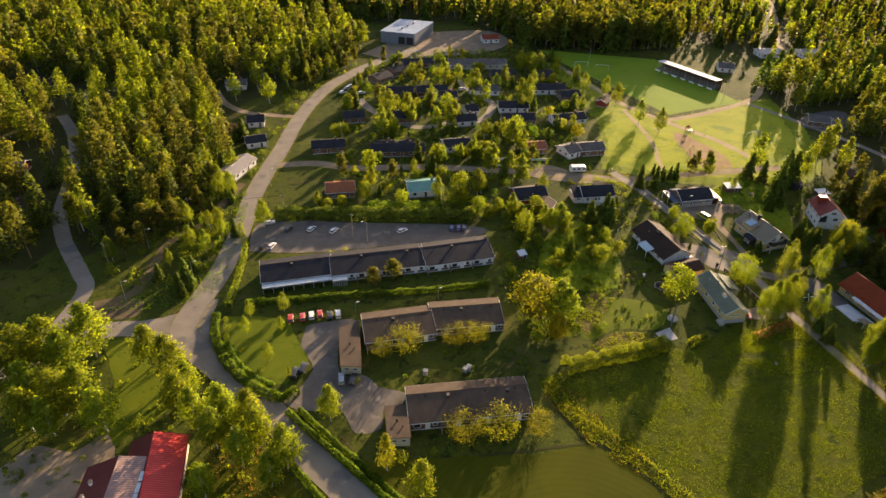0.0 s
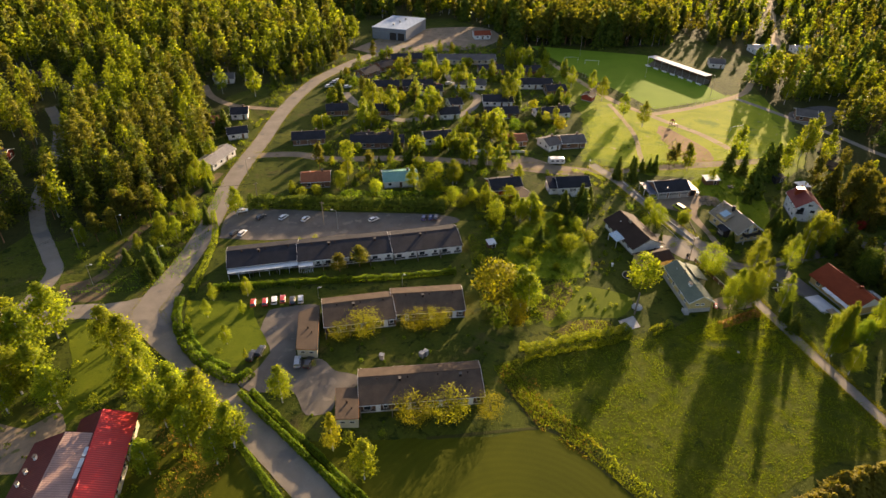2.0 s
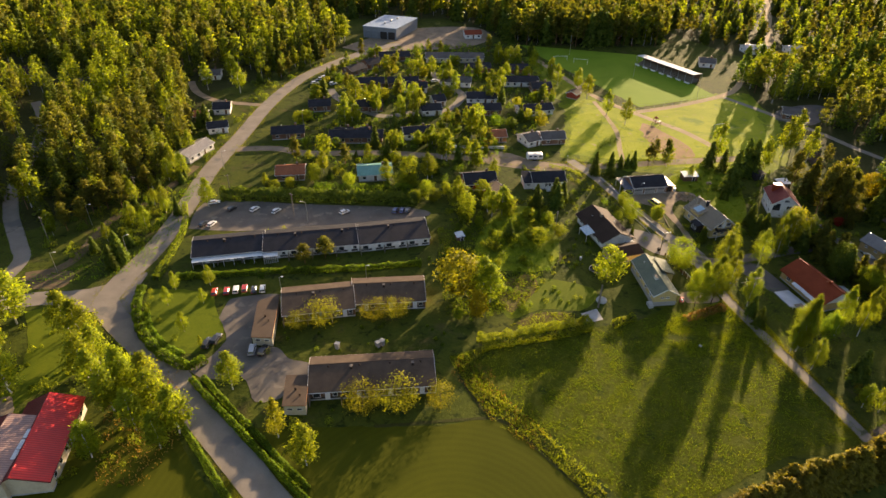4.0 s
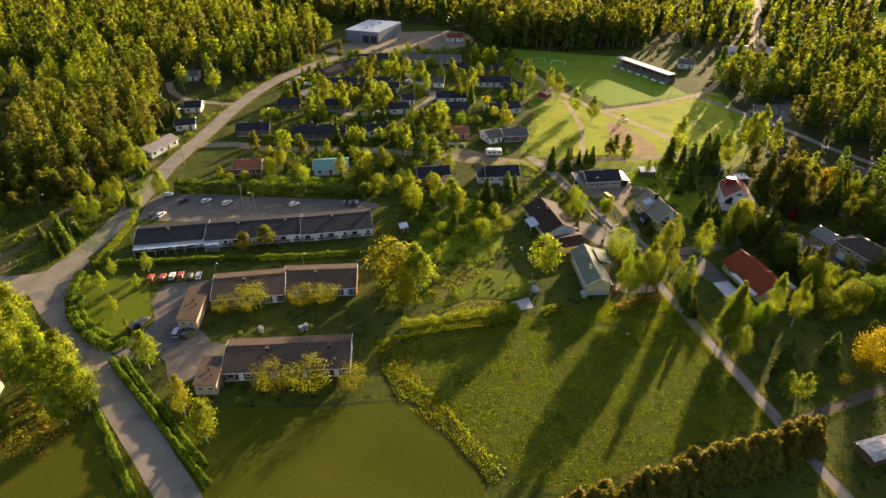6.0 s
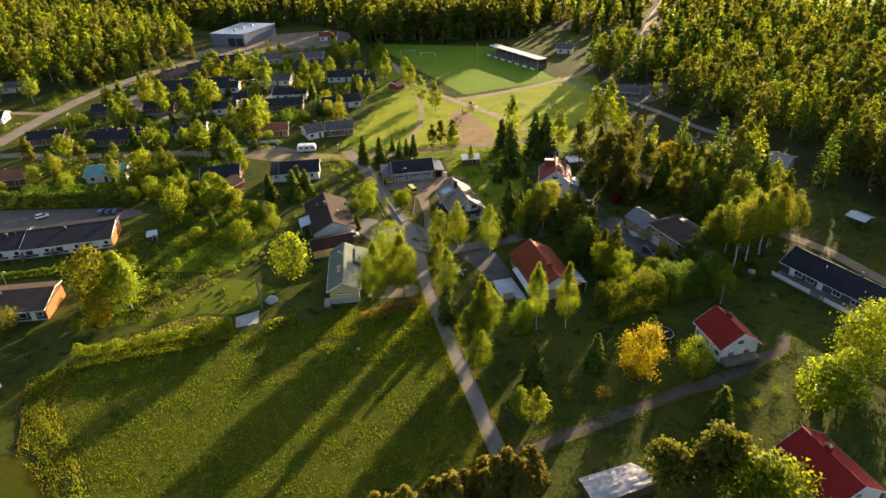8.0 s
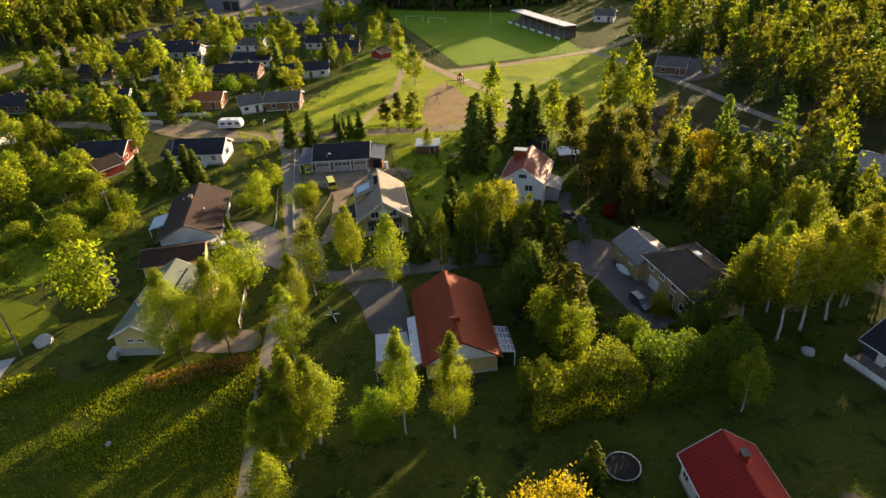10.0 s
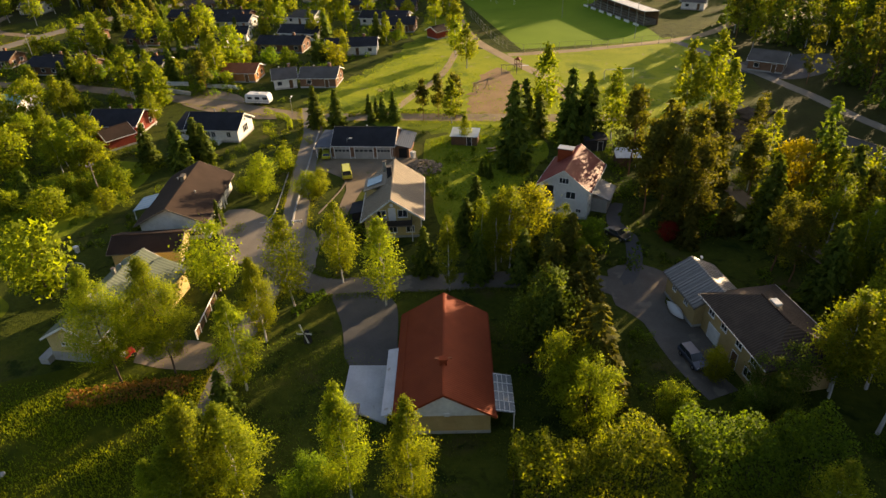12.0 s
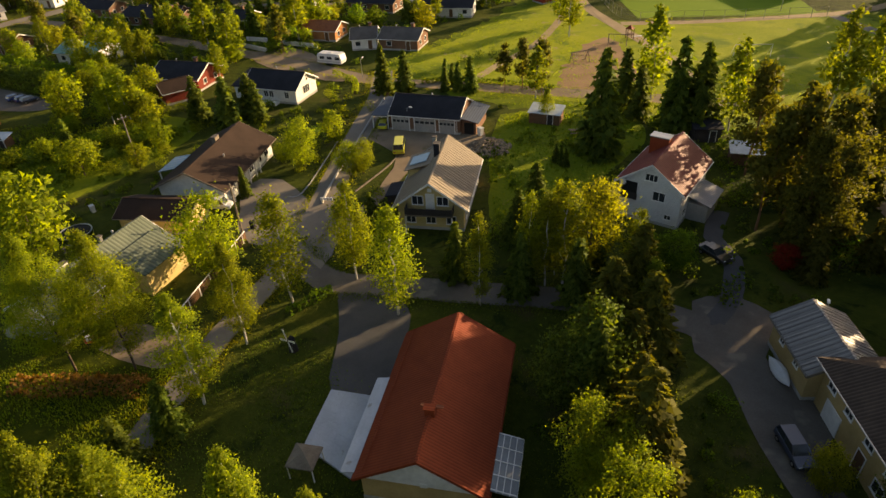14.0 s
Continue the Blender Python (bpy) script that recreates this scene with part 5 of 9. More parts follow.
patch("mown_field", MOWN, 0.05, M["mown"], "mown field with curved mower lines", "field")
patch("lawn", [(-50.6, 131.3), (-34.6, 129.9), (-29.6, 122.1), (-25.6, 113.9), (-30.6, 106.5), (-39.4, 110.3), (-46.7, 118.2)], 0.05, M["lawn"], "smooth green lawn with young trees", "lawn")
patch("lawn", [(-78.4, 120.8), (-70.7, 122.8), (-55.4, 114.4), (-55, 100), (-61.1, 92.3), (-68.2, 81.2), (-71, 79.9), (-67.7, 97.1), (-71.1, 109)], 0.05, M["lawn"], "smooth green lawn under birches", "lawn")
patch("red_house_yard", [(-84.3, 84.2), (-80.2, 89.7), (-71.2, 88.1), (-65.9, 92.4), (-60.8, 82.3), (-66.5, 77), (-80.7, 77.4)], 0.1, M["gravel"], "gravel yard beside a red-roofed building", "yard")
patch("vegetable_plot", [(47.3, 118.8), (54.4, 123), (62, 122.9), (62.5, 119.6), (53.9, 115.6)], 0.1, M["plot"], "dug brown vegetable plot with low plants", "garden bed")
patch("vegetable_plot", [(43.7, 130), (46.9, 137.3), (54, 139.8), (54.8, 133.5), (46.8, 123.1)], 0.1, M["plot"], "patchy vegetable plot with small plants", "garden bed")
# Lawn patch coloured as sunlit against the darker ground.
patch("garden_lawn", [(45.2, 138), (58.7, 138), (71, 133), (66, 124.5), (55, 124.5), (45.5, 121)], 0.06, M["lawn"], "garden lawn behind the field hedge in a sunlit colour", "lawn")
patch("garden_meadow", [(37, 142.7), (40.4, 160.7), (50, 177), (62, 176), (64.5, 156), (58, 142)], 0.055, M["meadow_lawn"], "overgrown bright grass between the gardens", "lawn")
# The sunny spot by the garage is put into this patch's colour.
patch("garden_lawn", [(110, 200), (126, 211), (135, 201), (134, 190), (130, 176), (123, 166), (118, 176), (113, 188)], 0.06, M["meadow_lawn"], "lawn between garage and houses, sunlight put into its colour", "lawn")
patch("duo_yard", [(148.1, 159.2), (151.2, 161.4), (155.8, 160.0), (155.7, 152.8), (157.8, 150.1), (161.2, 147.1), (159.2, 141.3), (157.2, 140.7), (152.3, 148.6), (149.6, 151.1)], 0.125, M["asphalt_shade"], "worn asphalt yard before the ochre house, darkened for shade", "yard", True, 0.5)
patch("concrete_slab", [(65.1, 122.9), (69.6, 125), (70.4, 120.6), (66.1, 119.1)], 0.155, M["concrete"], "pale concrete slab at the field's edge", "slab", False, 0)
ribbon("road_drive", DRIVE_WEST, 3.4, 0.11, M["gravel"], "pale gravel drive to houses at the forest's edge")
ribbon("road_path", PATH_EAST, 3.0, 0.12, M["asphalt"], "narrow pale road into the eastern wood")
ribbon("road_far", ROAD_FAR, 5.0, 0.12, M["sand"], "pale straight road through the distant wood")
# Shade of the trees is put into this yard's dark asphalt.
patch("parking_east", [(176, 258), (181, 268), (196, 276), (206, 275), (200, 262), (188, 252)], 0.11, M["asphalt_dark"], "asphalt yard under tall trees with shade put into its colour", "parking")
ribbon("track_east", [(188, 153), (194, 147.7), (199.5, 140), (203.5, 130), (209, 119)], 3.2, 0.1, M["gravel"], "pale gravel track behind a dark house", "path")
patch("verge_earth", [(-87.2, 135.3), (-74.9, 138.8), (-73.8, 131.6), (-82.3, 130.6)], 0.1, M["earth"], "bare brown earth of a roadside cut", "ground")

# ---- low walls, kerbs, plots round the crossing ----
def kerb(points, h, w, mat, label, name="kerb"):
    line = glide(points, 1.5)
    bm = bmesh.new()
    for a, b in zip(line, line[1:]):
        d = (b - a).normalized()
        s = Vector((-d.y, d.x)) * w / 2
        vs = [bm.verts.new((p.x, p.y, z)) for z in (-0.05, h) for p in (a - s, b - s, b + s, a + s)]
        for f in ((3, 2, 1, 0), (4, 5, 6, 7), (0, 1, 5, 4), (1, 2, 6, 5), (2, 3, 7, 6), (3, 0, 4, 7)):
            bm.faces.new([vs[i] for i in f])
    return tagged(part(name, bm, mat, None), label, "kerb", kind="structure")


kerb([(86.2, 199.8), (93.2, 177.5), (97.4, 164.9), (98.8, 161.5)], 0.35, 0.25, M["concrete"], "low pale concrete wall along the lane", "wall_lane")
kerb([(101.2, 166.2), (101.5, 175.4), (100.6, 180.4)], 0.15, 0.2, M["wood_old"], "low timber edging of a lawn")
kerb([(92.9, 161.5), (94.1, 162), (93.5, 165.8), (88.9, 179.9)], 0.12, 0.15, M["concrete"], "pale kerb of a lawn by the lane")

# Ditches are flat strips in the dark floor tone, not sunk.
ribbon("ditch", [(32.9, 99.5), (37.9, 89.7), (41.4, 86.8), (44, 85.3), (49.4, 78.4), (56.7, 69)], 0.9, 0.07, M["forest_floor"], "narrow dark ditch between two fields", "ditch")
ribbon("ditch", [(39.2, 87.8), (31.5, 87), (23.1, 86), (14.6, 85.1)], 0.8, 0.075, M["forest_floor"], "narrow dark ditch at the mown field's edge", "ditch")
patch("mown_field", [(-56.8, 79.8), (-38.2, 84.2), (-28.7, 84.6), (-19.1, 73.7), (-9.4, 62.6), (-3, 54), (-40.2, 52.9)], 0.05, M["mown"], "striped mown grass beside the main road", "field")


# ---- row houses ----
def row_house(a, b, roof, wall, label, eave=2.75, ridge=4.2, run=6.6, north=2.6, bays=4, canopy=None, end_mat=None):
    """A long low house; a to b is the ridge, the living side looks south."""
    m, l = frame_of(a, b)
    w, shift = run + north, (run - north) / 2
    FOOT.append((a, b, run + 2.5))
    h = thing("row_house", label, "row house", m, "row houses")
    gable_body(h, l, w, eave, ridge, M[wall], None, shift, None, ridge - 0.42)
    # the ridge lies off the middle: body and roof share the shift
    gable_roof(h, l, w, eave, ridge, 0.45, M[roof], shift, fascia=M["white"], gable_over=0.25, eave_n=ridge - 0.42)
    h.matrix_basis = m @ Matrix.Translation((0, -shift, 0))
    for i in range(bays):
        u0 = -l / 2 + l * i / bays
        c = u0 + l / bays / 2
        part("partition", box_bm(u0 + 0.05, u0 + 0.2, -w / 2 - 1.9, -w / 2, 0, 2.1, 0.02), M["wood_old"], h)
        window(h, "S", c - l / bays * 0.26, 1.5, 1.7, 1.35, w / 2)
        door(h, "S", c + l / bays * 0.08, 0.9, 2.05, w / 2, M["white"], 0.1)
        window(h, "S", c + l / bays * 0.32, 1.6, 1.1, 1.1, w / 2)
        window(h, "N", c - l / bays * 0.25, 1.6, 1.2, 1.0, w / 2)
        door(h, "N", c + l / bays * 0.2, 0.95, 2.05, w / 2, M["brown_boards"], 0.1)
        part("fascia_panel", box_bm(u0 + 0.3, u0 + l / bays - 0.3, -w / 2 - 0.04, -w / 2 - 0.003, 0.45, 0.95), M["dark_boards"], h)
        vent_pipe(h, c + 0.6, shift - 0.9, ridge - 0.2, 0.5, 0.14, "felt_brown")
        if i % 2:
            chimney(h, c - 1.2, shift - 1.4, ridge - 0.5, ridge + 0.5, M["felt_brown"], 0.5, 0.7)
    for s in "EW":
        window(h, s, -1.5, 1.6, 1.0, 1.1, l / 2)
    if end_mat:
        part("end_wall", box_bm(l / 2 + 0.004, l / 2 + 0.10, -w / 2, w / 2, 0, eave - 0.05), M[end_mat], h)
    if canopy:
        part("canopy", box_bm(-l / 2, l / 2 * canopy, -w / 2 - 2.4, -w / 2 - 0.3, 2.25, 2.36, 0.02), M["plexi"], h, "pale corrugated canopy")
        for i in range(8):
            x = -l / 2 + 0.2 + (l / 2 * canopy + l / 2 - 0.4) * i / 7
            part("post", box_bm(x - 0.05, x + 0.05, -w / 2 - 2.35, -w / 2 - 2.25, 0, 2.25), M["white"], h)
    return h


def flat_wing(quad, z, roof, wall, label):
    """A low wing with an almost flat roof over four corners."""
    (ax, ay), (bx, by), (cx, cy), (dx, dy) = quad
    h = thing("garage_wing", label, "outbuilding")
    poly = [Vector(p) for p in quad]
    area = sum(p.x * q.y - q.x * p.y for p, q in zip(poly, poly[1:] + poly[:1]))
    poly = poly if area > 0 else poly[::-1]
    mid = sum(poly, Vector((0, 0))) / 4
    inner = [mid + (p - mid) * 0.94 for p in poly]
    part("wall", prism_bm([tuple(p) for p in inner], -0.1, z - 0.25), M[wall], h)
    part("roof", prism_bm([tuple(p) for p in poly], z - 0.25, z), M[roof], h)
    part("fascia", prism_bm([tuple(mid + (p - mid) * 1.012) for p in poly], z - 0.22, z - 0.06), M["brick_orange"], h)
    vent_pipe(h, mid.x, mid.y, z, 0.5, 0.2, "felt_brown")
    vent_pipe(h, mid.x + 1.2, mid.y - 1.6, z, 0.35, 0.14, "felt_brown")
    for p, q in zip(inner, inner[1:] + inner[:1]):
        d = (q - p)
        if d.length > 3 and (Vector((d.y, -d.x)).y < -0.6 * d.length):
            c = (p + q) / 2
            ang = math.degrees(math.atan2(d.y, d.x))
            for u in (-0.22, 0.22):
                s = c + d * u
                bm = box_bm(-0.6, 0.6, -0.05, 0.02, 1.5, 2.1, 0.01)
                wn_ob = part("window", bm, M["white"], h, loc=pose(s.x, s.y, 0, 0, 0, ang))
                part("pane", box_bm(-0.5, 0.5, -0.07, -0.05, 1.58, 2.02), M["glass"], wn_ob)
    return h


R1 = "long single-storey row house with black felt roof and white-framed south side"
row_house(*[(-43.5, 148.5), (-24, 152.7)], "felt_black", "white", R1, run=6.1, bays=3, canopy=1.0)
row_house(*[(-24, 152.5), (3, 157.3)], "felt_black", "white", R1, run=6.8, bays=4, canopy=-0.7)
row_house(*[(3, 157.2), (23.4, 161.6)], "felt_black", "white", R1, run=7.2, bays=3, end_mat="brick_orange")
R2 = "single-storey row house with grey-brown felt roof and brown walls"
row_house(*[(-12.6, 124.5), (5.1, 127.8)], "felt_taupe", "brown_boards", R2, run=6.9, bays=3, end_mat="brick_orange")
row_house(*[(5, 128.9), (23.7, 130.7)], "felt_taupe", "brown_boards", R2, run=6.3, bays=3, end_mat="brick_orange")
row_house(*[(-0.9, 98.7), (26.6, 101.4)], "felt_taupe", "brown_boards", "single-storey row house with grey-brown felt roof and white east gable", run=6.7, bays=4, end_mat="white")
flat_wing([(-18.6, 122.5), (-13.6, 125.5), (-11.9, 108.8), (-17, 109.1)], 3.2, "felt_taupe", "cream", "low cream garage wing with flat brown roof")
flat_wing([(-6, 96.6), (-0.9, 96.7), (0, 87.8), (-5, 87.7)], 3.2, "felt_taupe", "cream", "low cream storage wing with flat brown roof")


FOOT += [((116.1, 161.0), (112.1, 175.0), 4.8), ((140.3, 172.8), (142.1, 183.7), 4.6), ((133.4, 125.5), (129.3, 141.5), 5.4), ((81.8, 154.4), (76.9, 170.9), 5.4), ((87.9, 126.4), (86.2, 143.3), 4.5), ((158.3, 156.3), (161.2, 149.8), 3.6), ((162.6, 150.9), (168.0, 138.6), 5.6), ((187.8, 135.3), (197.8, 117.2), 5.5), ((94.0, 191.6), (108.3, 193.6), 5.5), ((-5.0, 385.0), (0.0, 388.0), 22.0)]


# ---- hero houses ----
def lean_roof(parent, x0, x1, y0, y1, z0, z1, mat, name="roof_slope", t=0.1, along="y"):
    """A sloping slab: height z0 at y0 (or x0) and z1 at y1 (or x1)."""
    bm = bmesh.new()
    hgt = (lambda x, y: z0 + (z1 - z0) * (y - y0) / (y1 - y0)) if along == "y" else (lambda x, y: z0 + (z1 - z0) * (x - x0) / (x1 - x0))
    vs = [bm.verts.new((x, y, hgt(x, y) + d)) for d in (0, t) for x, y in ((x0, y0), (x1, y0), (x1, y1), (x0, y1))]
    for f in ((3, 2, 1, 0), (4, 5, 6, 7), (0, 1, 5, 4), (1, 2, 6, 5), (2, 3, 7, 6), (3, 0, 4, 7)):
        bm.faces.new([vs[i] for i in f])
    bmesh.ops.recalc_face_normals(bm, faces=bm.faces[:])
    return part(name, bm, mat, parent)


def white_house():
    h = house(*[(59.7, 194.1), (71.8, 195.4)], 7.6, 2.9, 5.0, "felt_black", "white_boards", "white boarded house with black roof and small porch", over=0.4, windows=False, chim=None)
    l = (Vector([(59.7, 194.1)][0]) - Vector([(71.8, 195.4)][0])).length - 0.9
    for u in (-4.0, -1.0, 0.2, 3.6):
        window(h, "S", u, 1.7, 1.0, 1.3, 3.8)
        window(h, "N", u, 1.7, 1.2, 1.2, 3.8)
    window(h, "E", 0.0, 1.9, 2.4, 1.6, l / 2, bars=2)
    window(h, "E", 0.6, 3.6, 0.7, 0.6, l / 2, bars=0)
    part("annex", box_bm(-l / 2 - 3.0, -l / 2, -3.2, 2.6, -0.1, 2.5), M["white_boards"], h)
    lean_roof(h, -l / 2 - 3.3, -l / 2, -3.7, 3.0, 2.5, 3.9, M["felt_black"], "annex_roof", 0.14)
    window(h, "S", -l / 2 - 1.5, 1.6, 1.2, 0.8, 3.2)
    part("porch_deck", box_bm(-1.2, 1.8, -5.6, -3.85, 0.0, 0.5), M["white"], h)
    for x in (-1.2, 0.3, 1.7):
        part("porch_rail", box_bm(x, x + 0.12, -5.6, -5.48, 0.5, 1.4), M["white"], h)
    part("porch_rail", box_bm(-1.2, 1.8, -5.6, -5.52, 1.1, 1.4), M["white"], h)
    vent_pipe(h, -1.0, 1.0, 4.9, 0.5)


white_house()


def garage():
    m, l = frame_of(*[(94, 191.6), (106.3, 193.6)])
    h = thing("garage_building", "brown garage building with three doors, open carport and grey roof", "garage", m)
    gable_body(h, l, 8.4, 2.8, 4.8, M["brick_brown"], None)
    gable_roof(h, l, 8.4, 2.8, 4.8, 0.3, M["felt_black"], fascia=M["white"], gable_over=0.1)
    for u, w in ((-4.2, 3.0), (0.1, 3.6), (4.0, 2.6)):
        d = part("garage_door", box_bm(u - w / 2, u + w / 2, -4.26, -4.18, 0, 2.35, 0.02), M["grey_render"], h, "grey panelled garage door")
        for k in range(4):
            x = u - w / 2 + w * (k + 0.5) / 4
            part("pane", box_bm(x - w / 11, x + w / 11, -4.29, -4.255, 1.55, 1.95), M["glass"], d)
        for x in (u - w / 2 - 0.12, u + w / 2):
            part("trim", box_bm(x, x + 0.14, -4.3, -4.2, 0, 2.6), M["white"], h)
    part("trim", box_bm(-l / 2, l / 2, -4.3, -4.21, 2.45, 2.7), M["white"], h)
    # carport on the west side, store on the east
    lean_roof(h, -l / 2 - 3.2, -l / 2 - 0.1, -4.6, 3.6, 2.5, 2.75, M["wing_blue"], "carport_roof", 0.12)
    for x in (-l / 2 - 3.0, -l / 2 - 0.25):
        for y in (-4.3, -0.5, 3.3):
            part("post", box_bm(x - 0.08, x + 0.08, y - 0.08, y + 0.08, 0, 2.55), M["white"], h)
    part("beam", box_bm(-l / 2 - 3.1, -l / 2, -4.4, -4.28, 2.25, 2.5), M["white"], h)
    part("store_wall", box_bm(l / 2, l / 2 + 2.6, -3.6, 3.4, -0.1, 2.3), M["brick_brown"], h)
    lean_roof(h, l / 2 + 0.1, l / 2 + 3.2, -4.3, 3.8, 2.9, 2.2, M["wing_blue"], "store_roof", 0.12, "x")
    # Thin black panel stands in for the shade inside the open store.
    part("store_opening_shade", box_bm(l / 2 + 0.6, l / 2 + 2.2, -3.65, -3.59, 0, 2.0), M["black"], h)
    part("ladder", rod_bm((l / 2 - 0.5, -4.35, 0.1), (l / 2 - 0.5, -4.32, 2.4), 0.05, sides=4), M["white"], h)
    vent_pipe(h, 0.2, 0.2, 4.7, 0.5)


garage()


def yellow_house():
    m, l = frame_of((116.1, 161.0), (112.1, 175.0))
    l -= 0.9
    h = thing("house", "yellow boarded house with tan ribbed sheet roof and south balcony", "house", m)
    gable_body(h, l, 8.4, 3.6, 6.7, M["yellow_boards"], None)
    gable_roof(h, l, 8.4, 3.6, 6.7, 0.6, M["sheet_tan"], fascia=M["white"], gable_over=0.5)
    roof_ribs(h, l, 8.4, 3.6, 6.7, 0.6, M["sheet_tan"], 0.62, 0.5)
    # south gable: glazed upper room behind a balcony
    for u in (-1.6, 1.6):
        window(h, "W", u, 4.2, 1.5, 1.3, l / 2, bars=1)
    door(h, "W", 0.0, 0.95, 2.1, l / 2, M["white"], 3.0)
    part("balcony", box_bm(-l / 2 - 1.5, -l / 2 - 0.06, -3.0, 3.0, 2.7, 2.9), M["wood_old"], h)
    part("balcony_rail", box_bm(-l / 2 - 1.5, -l / 2 - 1.42, -3.0, 3.0, 2.9, 3.8), M["dark_boards"], h)
    for y in (-3.0, 2.92):
        part("balcony_rail", box_bm(-l / 2 - 1.42, -l / 2 - 0.06, y, y + 0.08, 2.9, 3.8), M["dark_boards"], h)
        part("balcony_post", box_bm(-l / 2 - 1.5, -l / 2 - 1.38, y, y + 0.12, 0, 2.7), M["white"], h)
    for u in (-2.6, 0.0, 2.6):
        window(h, "W", u, 1.5, 1.3, 1.2, l / 2)
    for u in (-5.0, -2.0, 1.5, 4.5):
        window(h, "S", u, 1.6, 1.2, 1.2, 4.2)
        window(h, "N", u, 1.6, 1.2, 1.2, 4.2)
    # glazed dormer and porch on the west slope
    part("dormer", box_bm(0.0, 4.2, 1.6, 4.4, 3.4, 4.9), M["yellow_boards"], h)
    lean_roof(h, -0.3, 4.5, 1.2, 4.8, 5.9, 4.7, M["sheet_tan"], "dormer_roof", 0.1)
    lean_roof(h, 0.8, 3.4, 1.9, 4.3, 5.86, 5.02, M["glaze_blue"], "skylight", 0.10)
    part("porch", box_bm(-3.2, 0.0, 4.3, 6.6, -0.1, 2.5), M["dark_boards"], h)
    lean_roof(h, -3.5, 0.3, 4.2, 6.9, 3.0, 2.5, M["felt_black"], "porch_roof", 0.12)
    for u in (-2.3, -1.0):
        window(h, "N", u, 1.5, 0.9, 1.0, 6.6)
    chimney(h, 1.8, 0.6, 5.8, 8.0, M["felt_black"], 0.75, 0.75)
    chimney(h, 5.2, 1.6, 5.0, 7.4, M["metal"], 0.5, 0.5)
    part("gable_vent", box_bm(-l / 2 - 0.05, -l / 2 - 0.003, -0.25, 0.25, 5.4, 5.9), M["white"], h)


yellow_house()


def red_white_house():
    m, l = frame_of((140.3, 172.8), (142.1, 183.7))
    l -= 0.9
    h = thing("house", "tall white boarded house with red tiled roof and wide red chimney", "house", m)
    gable_body(h, l, 7.8, 5.2, 8.0, M["white_boards"], None)
    gable_roof(h, l, 7.8, 5.2, 8.0, 0.5, M["roof_rose"], fascia=M["white"], gable_over=0.5)
    window(h, "W", 0.0, 6.2, 1.6, 1.0, l / 2, bars=2)
    window(h, "W", -1.2, 3.9, 1.6, 1.3, l / 2, bars=1)
    window(h, "W", -2.6, 1.4, 0.9, 0.7, l / 2)
    window(h, "W", 1.0, 0.9, 0.9, 0.5, l / 2)
    # No recess is cut: a flat black panel gives the loggia's inner shade.
    part("loggia", box_bm(-l / 2 - 0.04, -l / 2 + 0.01, 1.6, 3.6, 2.9, 5.1), M["black"], h, "flat black panel standing in for the loggia shade")
    part("loggia_rail", box_bm(-l / 2 - 0.12, -l / 2 - 0.05, 1.5, 3.7, 2.7, 3.6), M["dark_boards"], h)
    for u in (-3.0, 0.0, 3.0):
        for z in (1.6, 4.1):
            window(h, "S", u, z, 1.1, 1.1, 3.9)
            window(h, "N", u, z, 1.1, 1.1, 3.9)
    chimney(h, 2.2, 1.7, 5.6, 8.4, M["tile_red"], 1.3, 2.4)
    part("chimney_plate", box_bm(1.4, 3.0, 0.4, 3.0, 8.52, 8.62), M["metal"], h)
    lean_roof(h, -2.0, 3.6, -6.8, -3.9, 2.3, 3.2, M["sheet_blue"], "side_roof", 0.1)
    part("side_room", box_bm(-1.8, 3.4, -6.4, -3.9, -0.1, 2.3), M["grey_render"], h)
    bm = bmesh.new()
    bmesh.ops.create_uvsphere(bm, u_segments=10, v_segments=5, radius=0.45)
    bmesh.ops.scale(bm, vec=(0.3, 1, 1), verts=bm.verts[:])
    part("satellite_dish", bm, M["plastic"], h, loc=(-l / 2 - 0.35, 3.4, 5.0))


red_white_house()


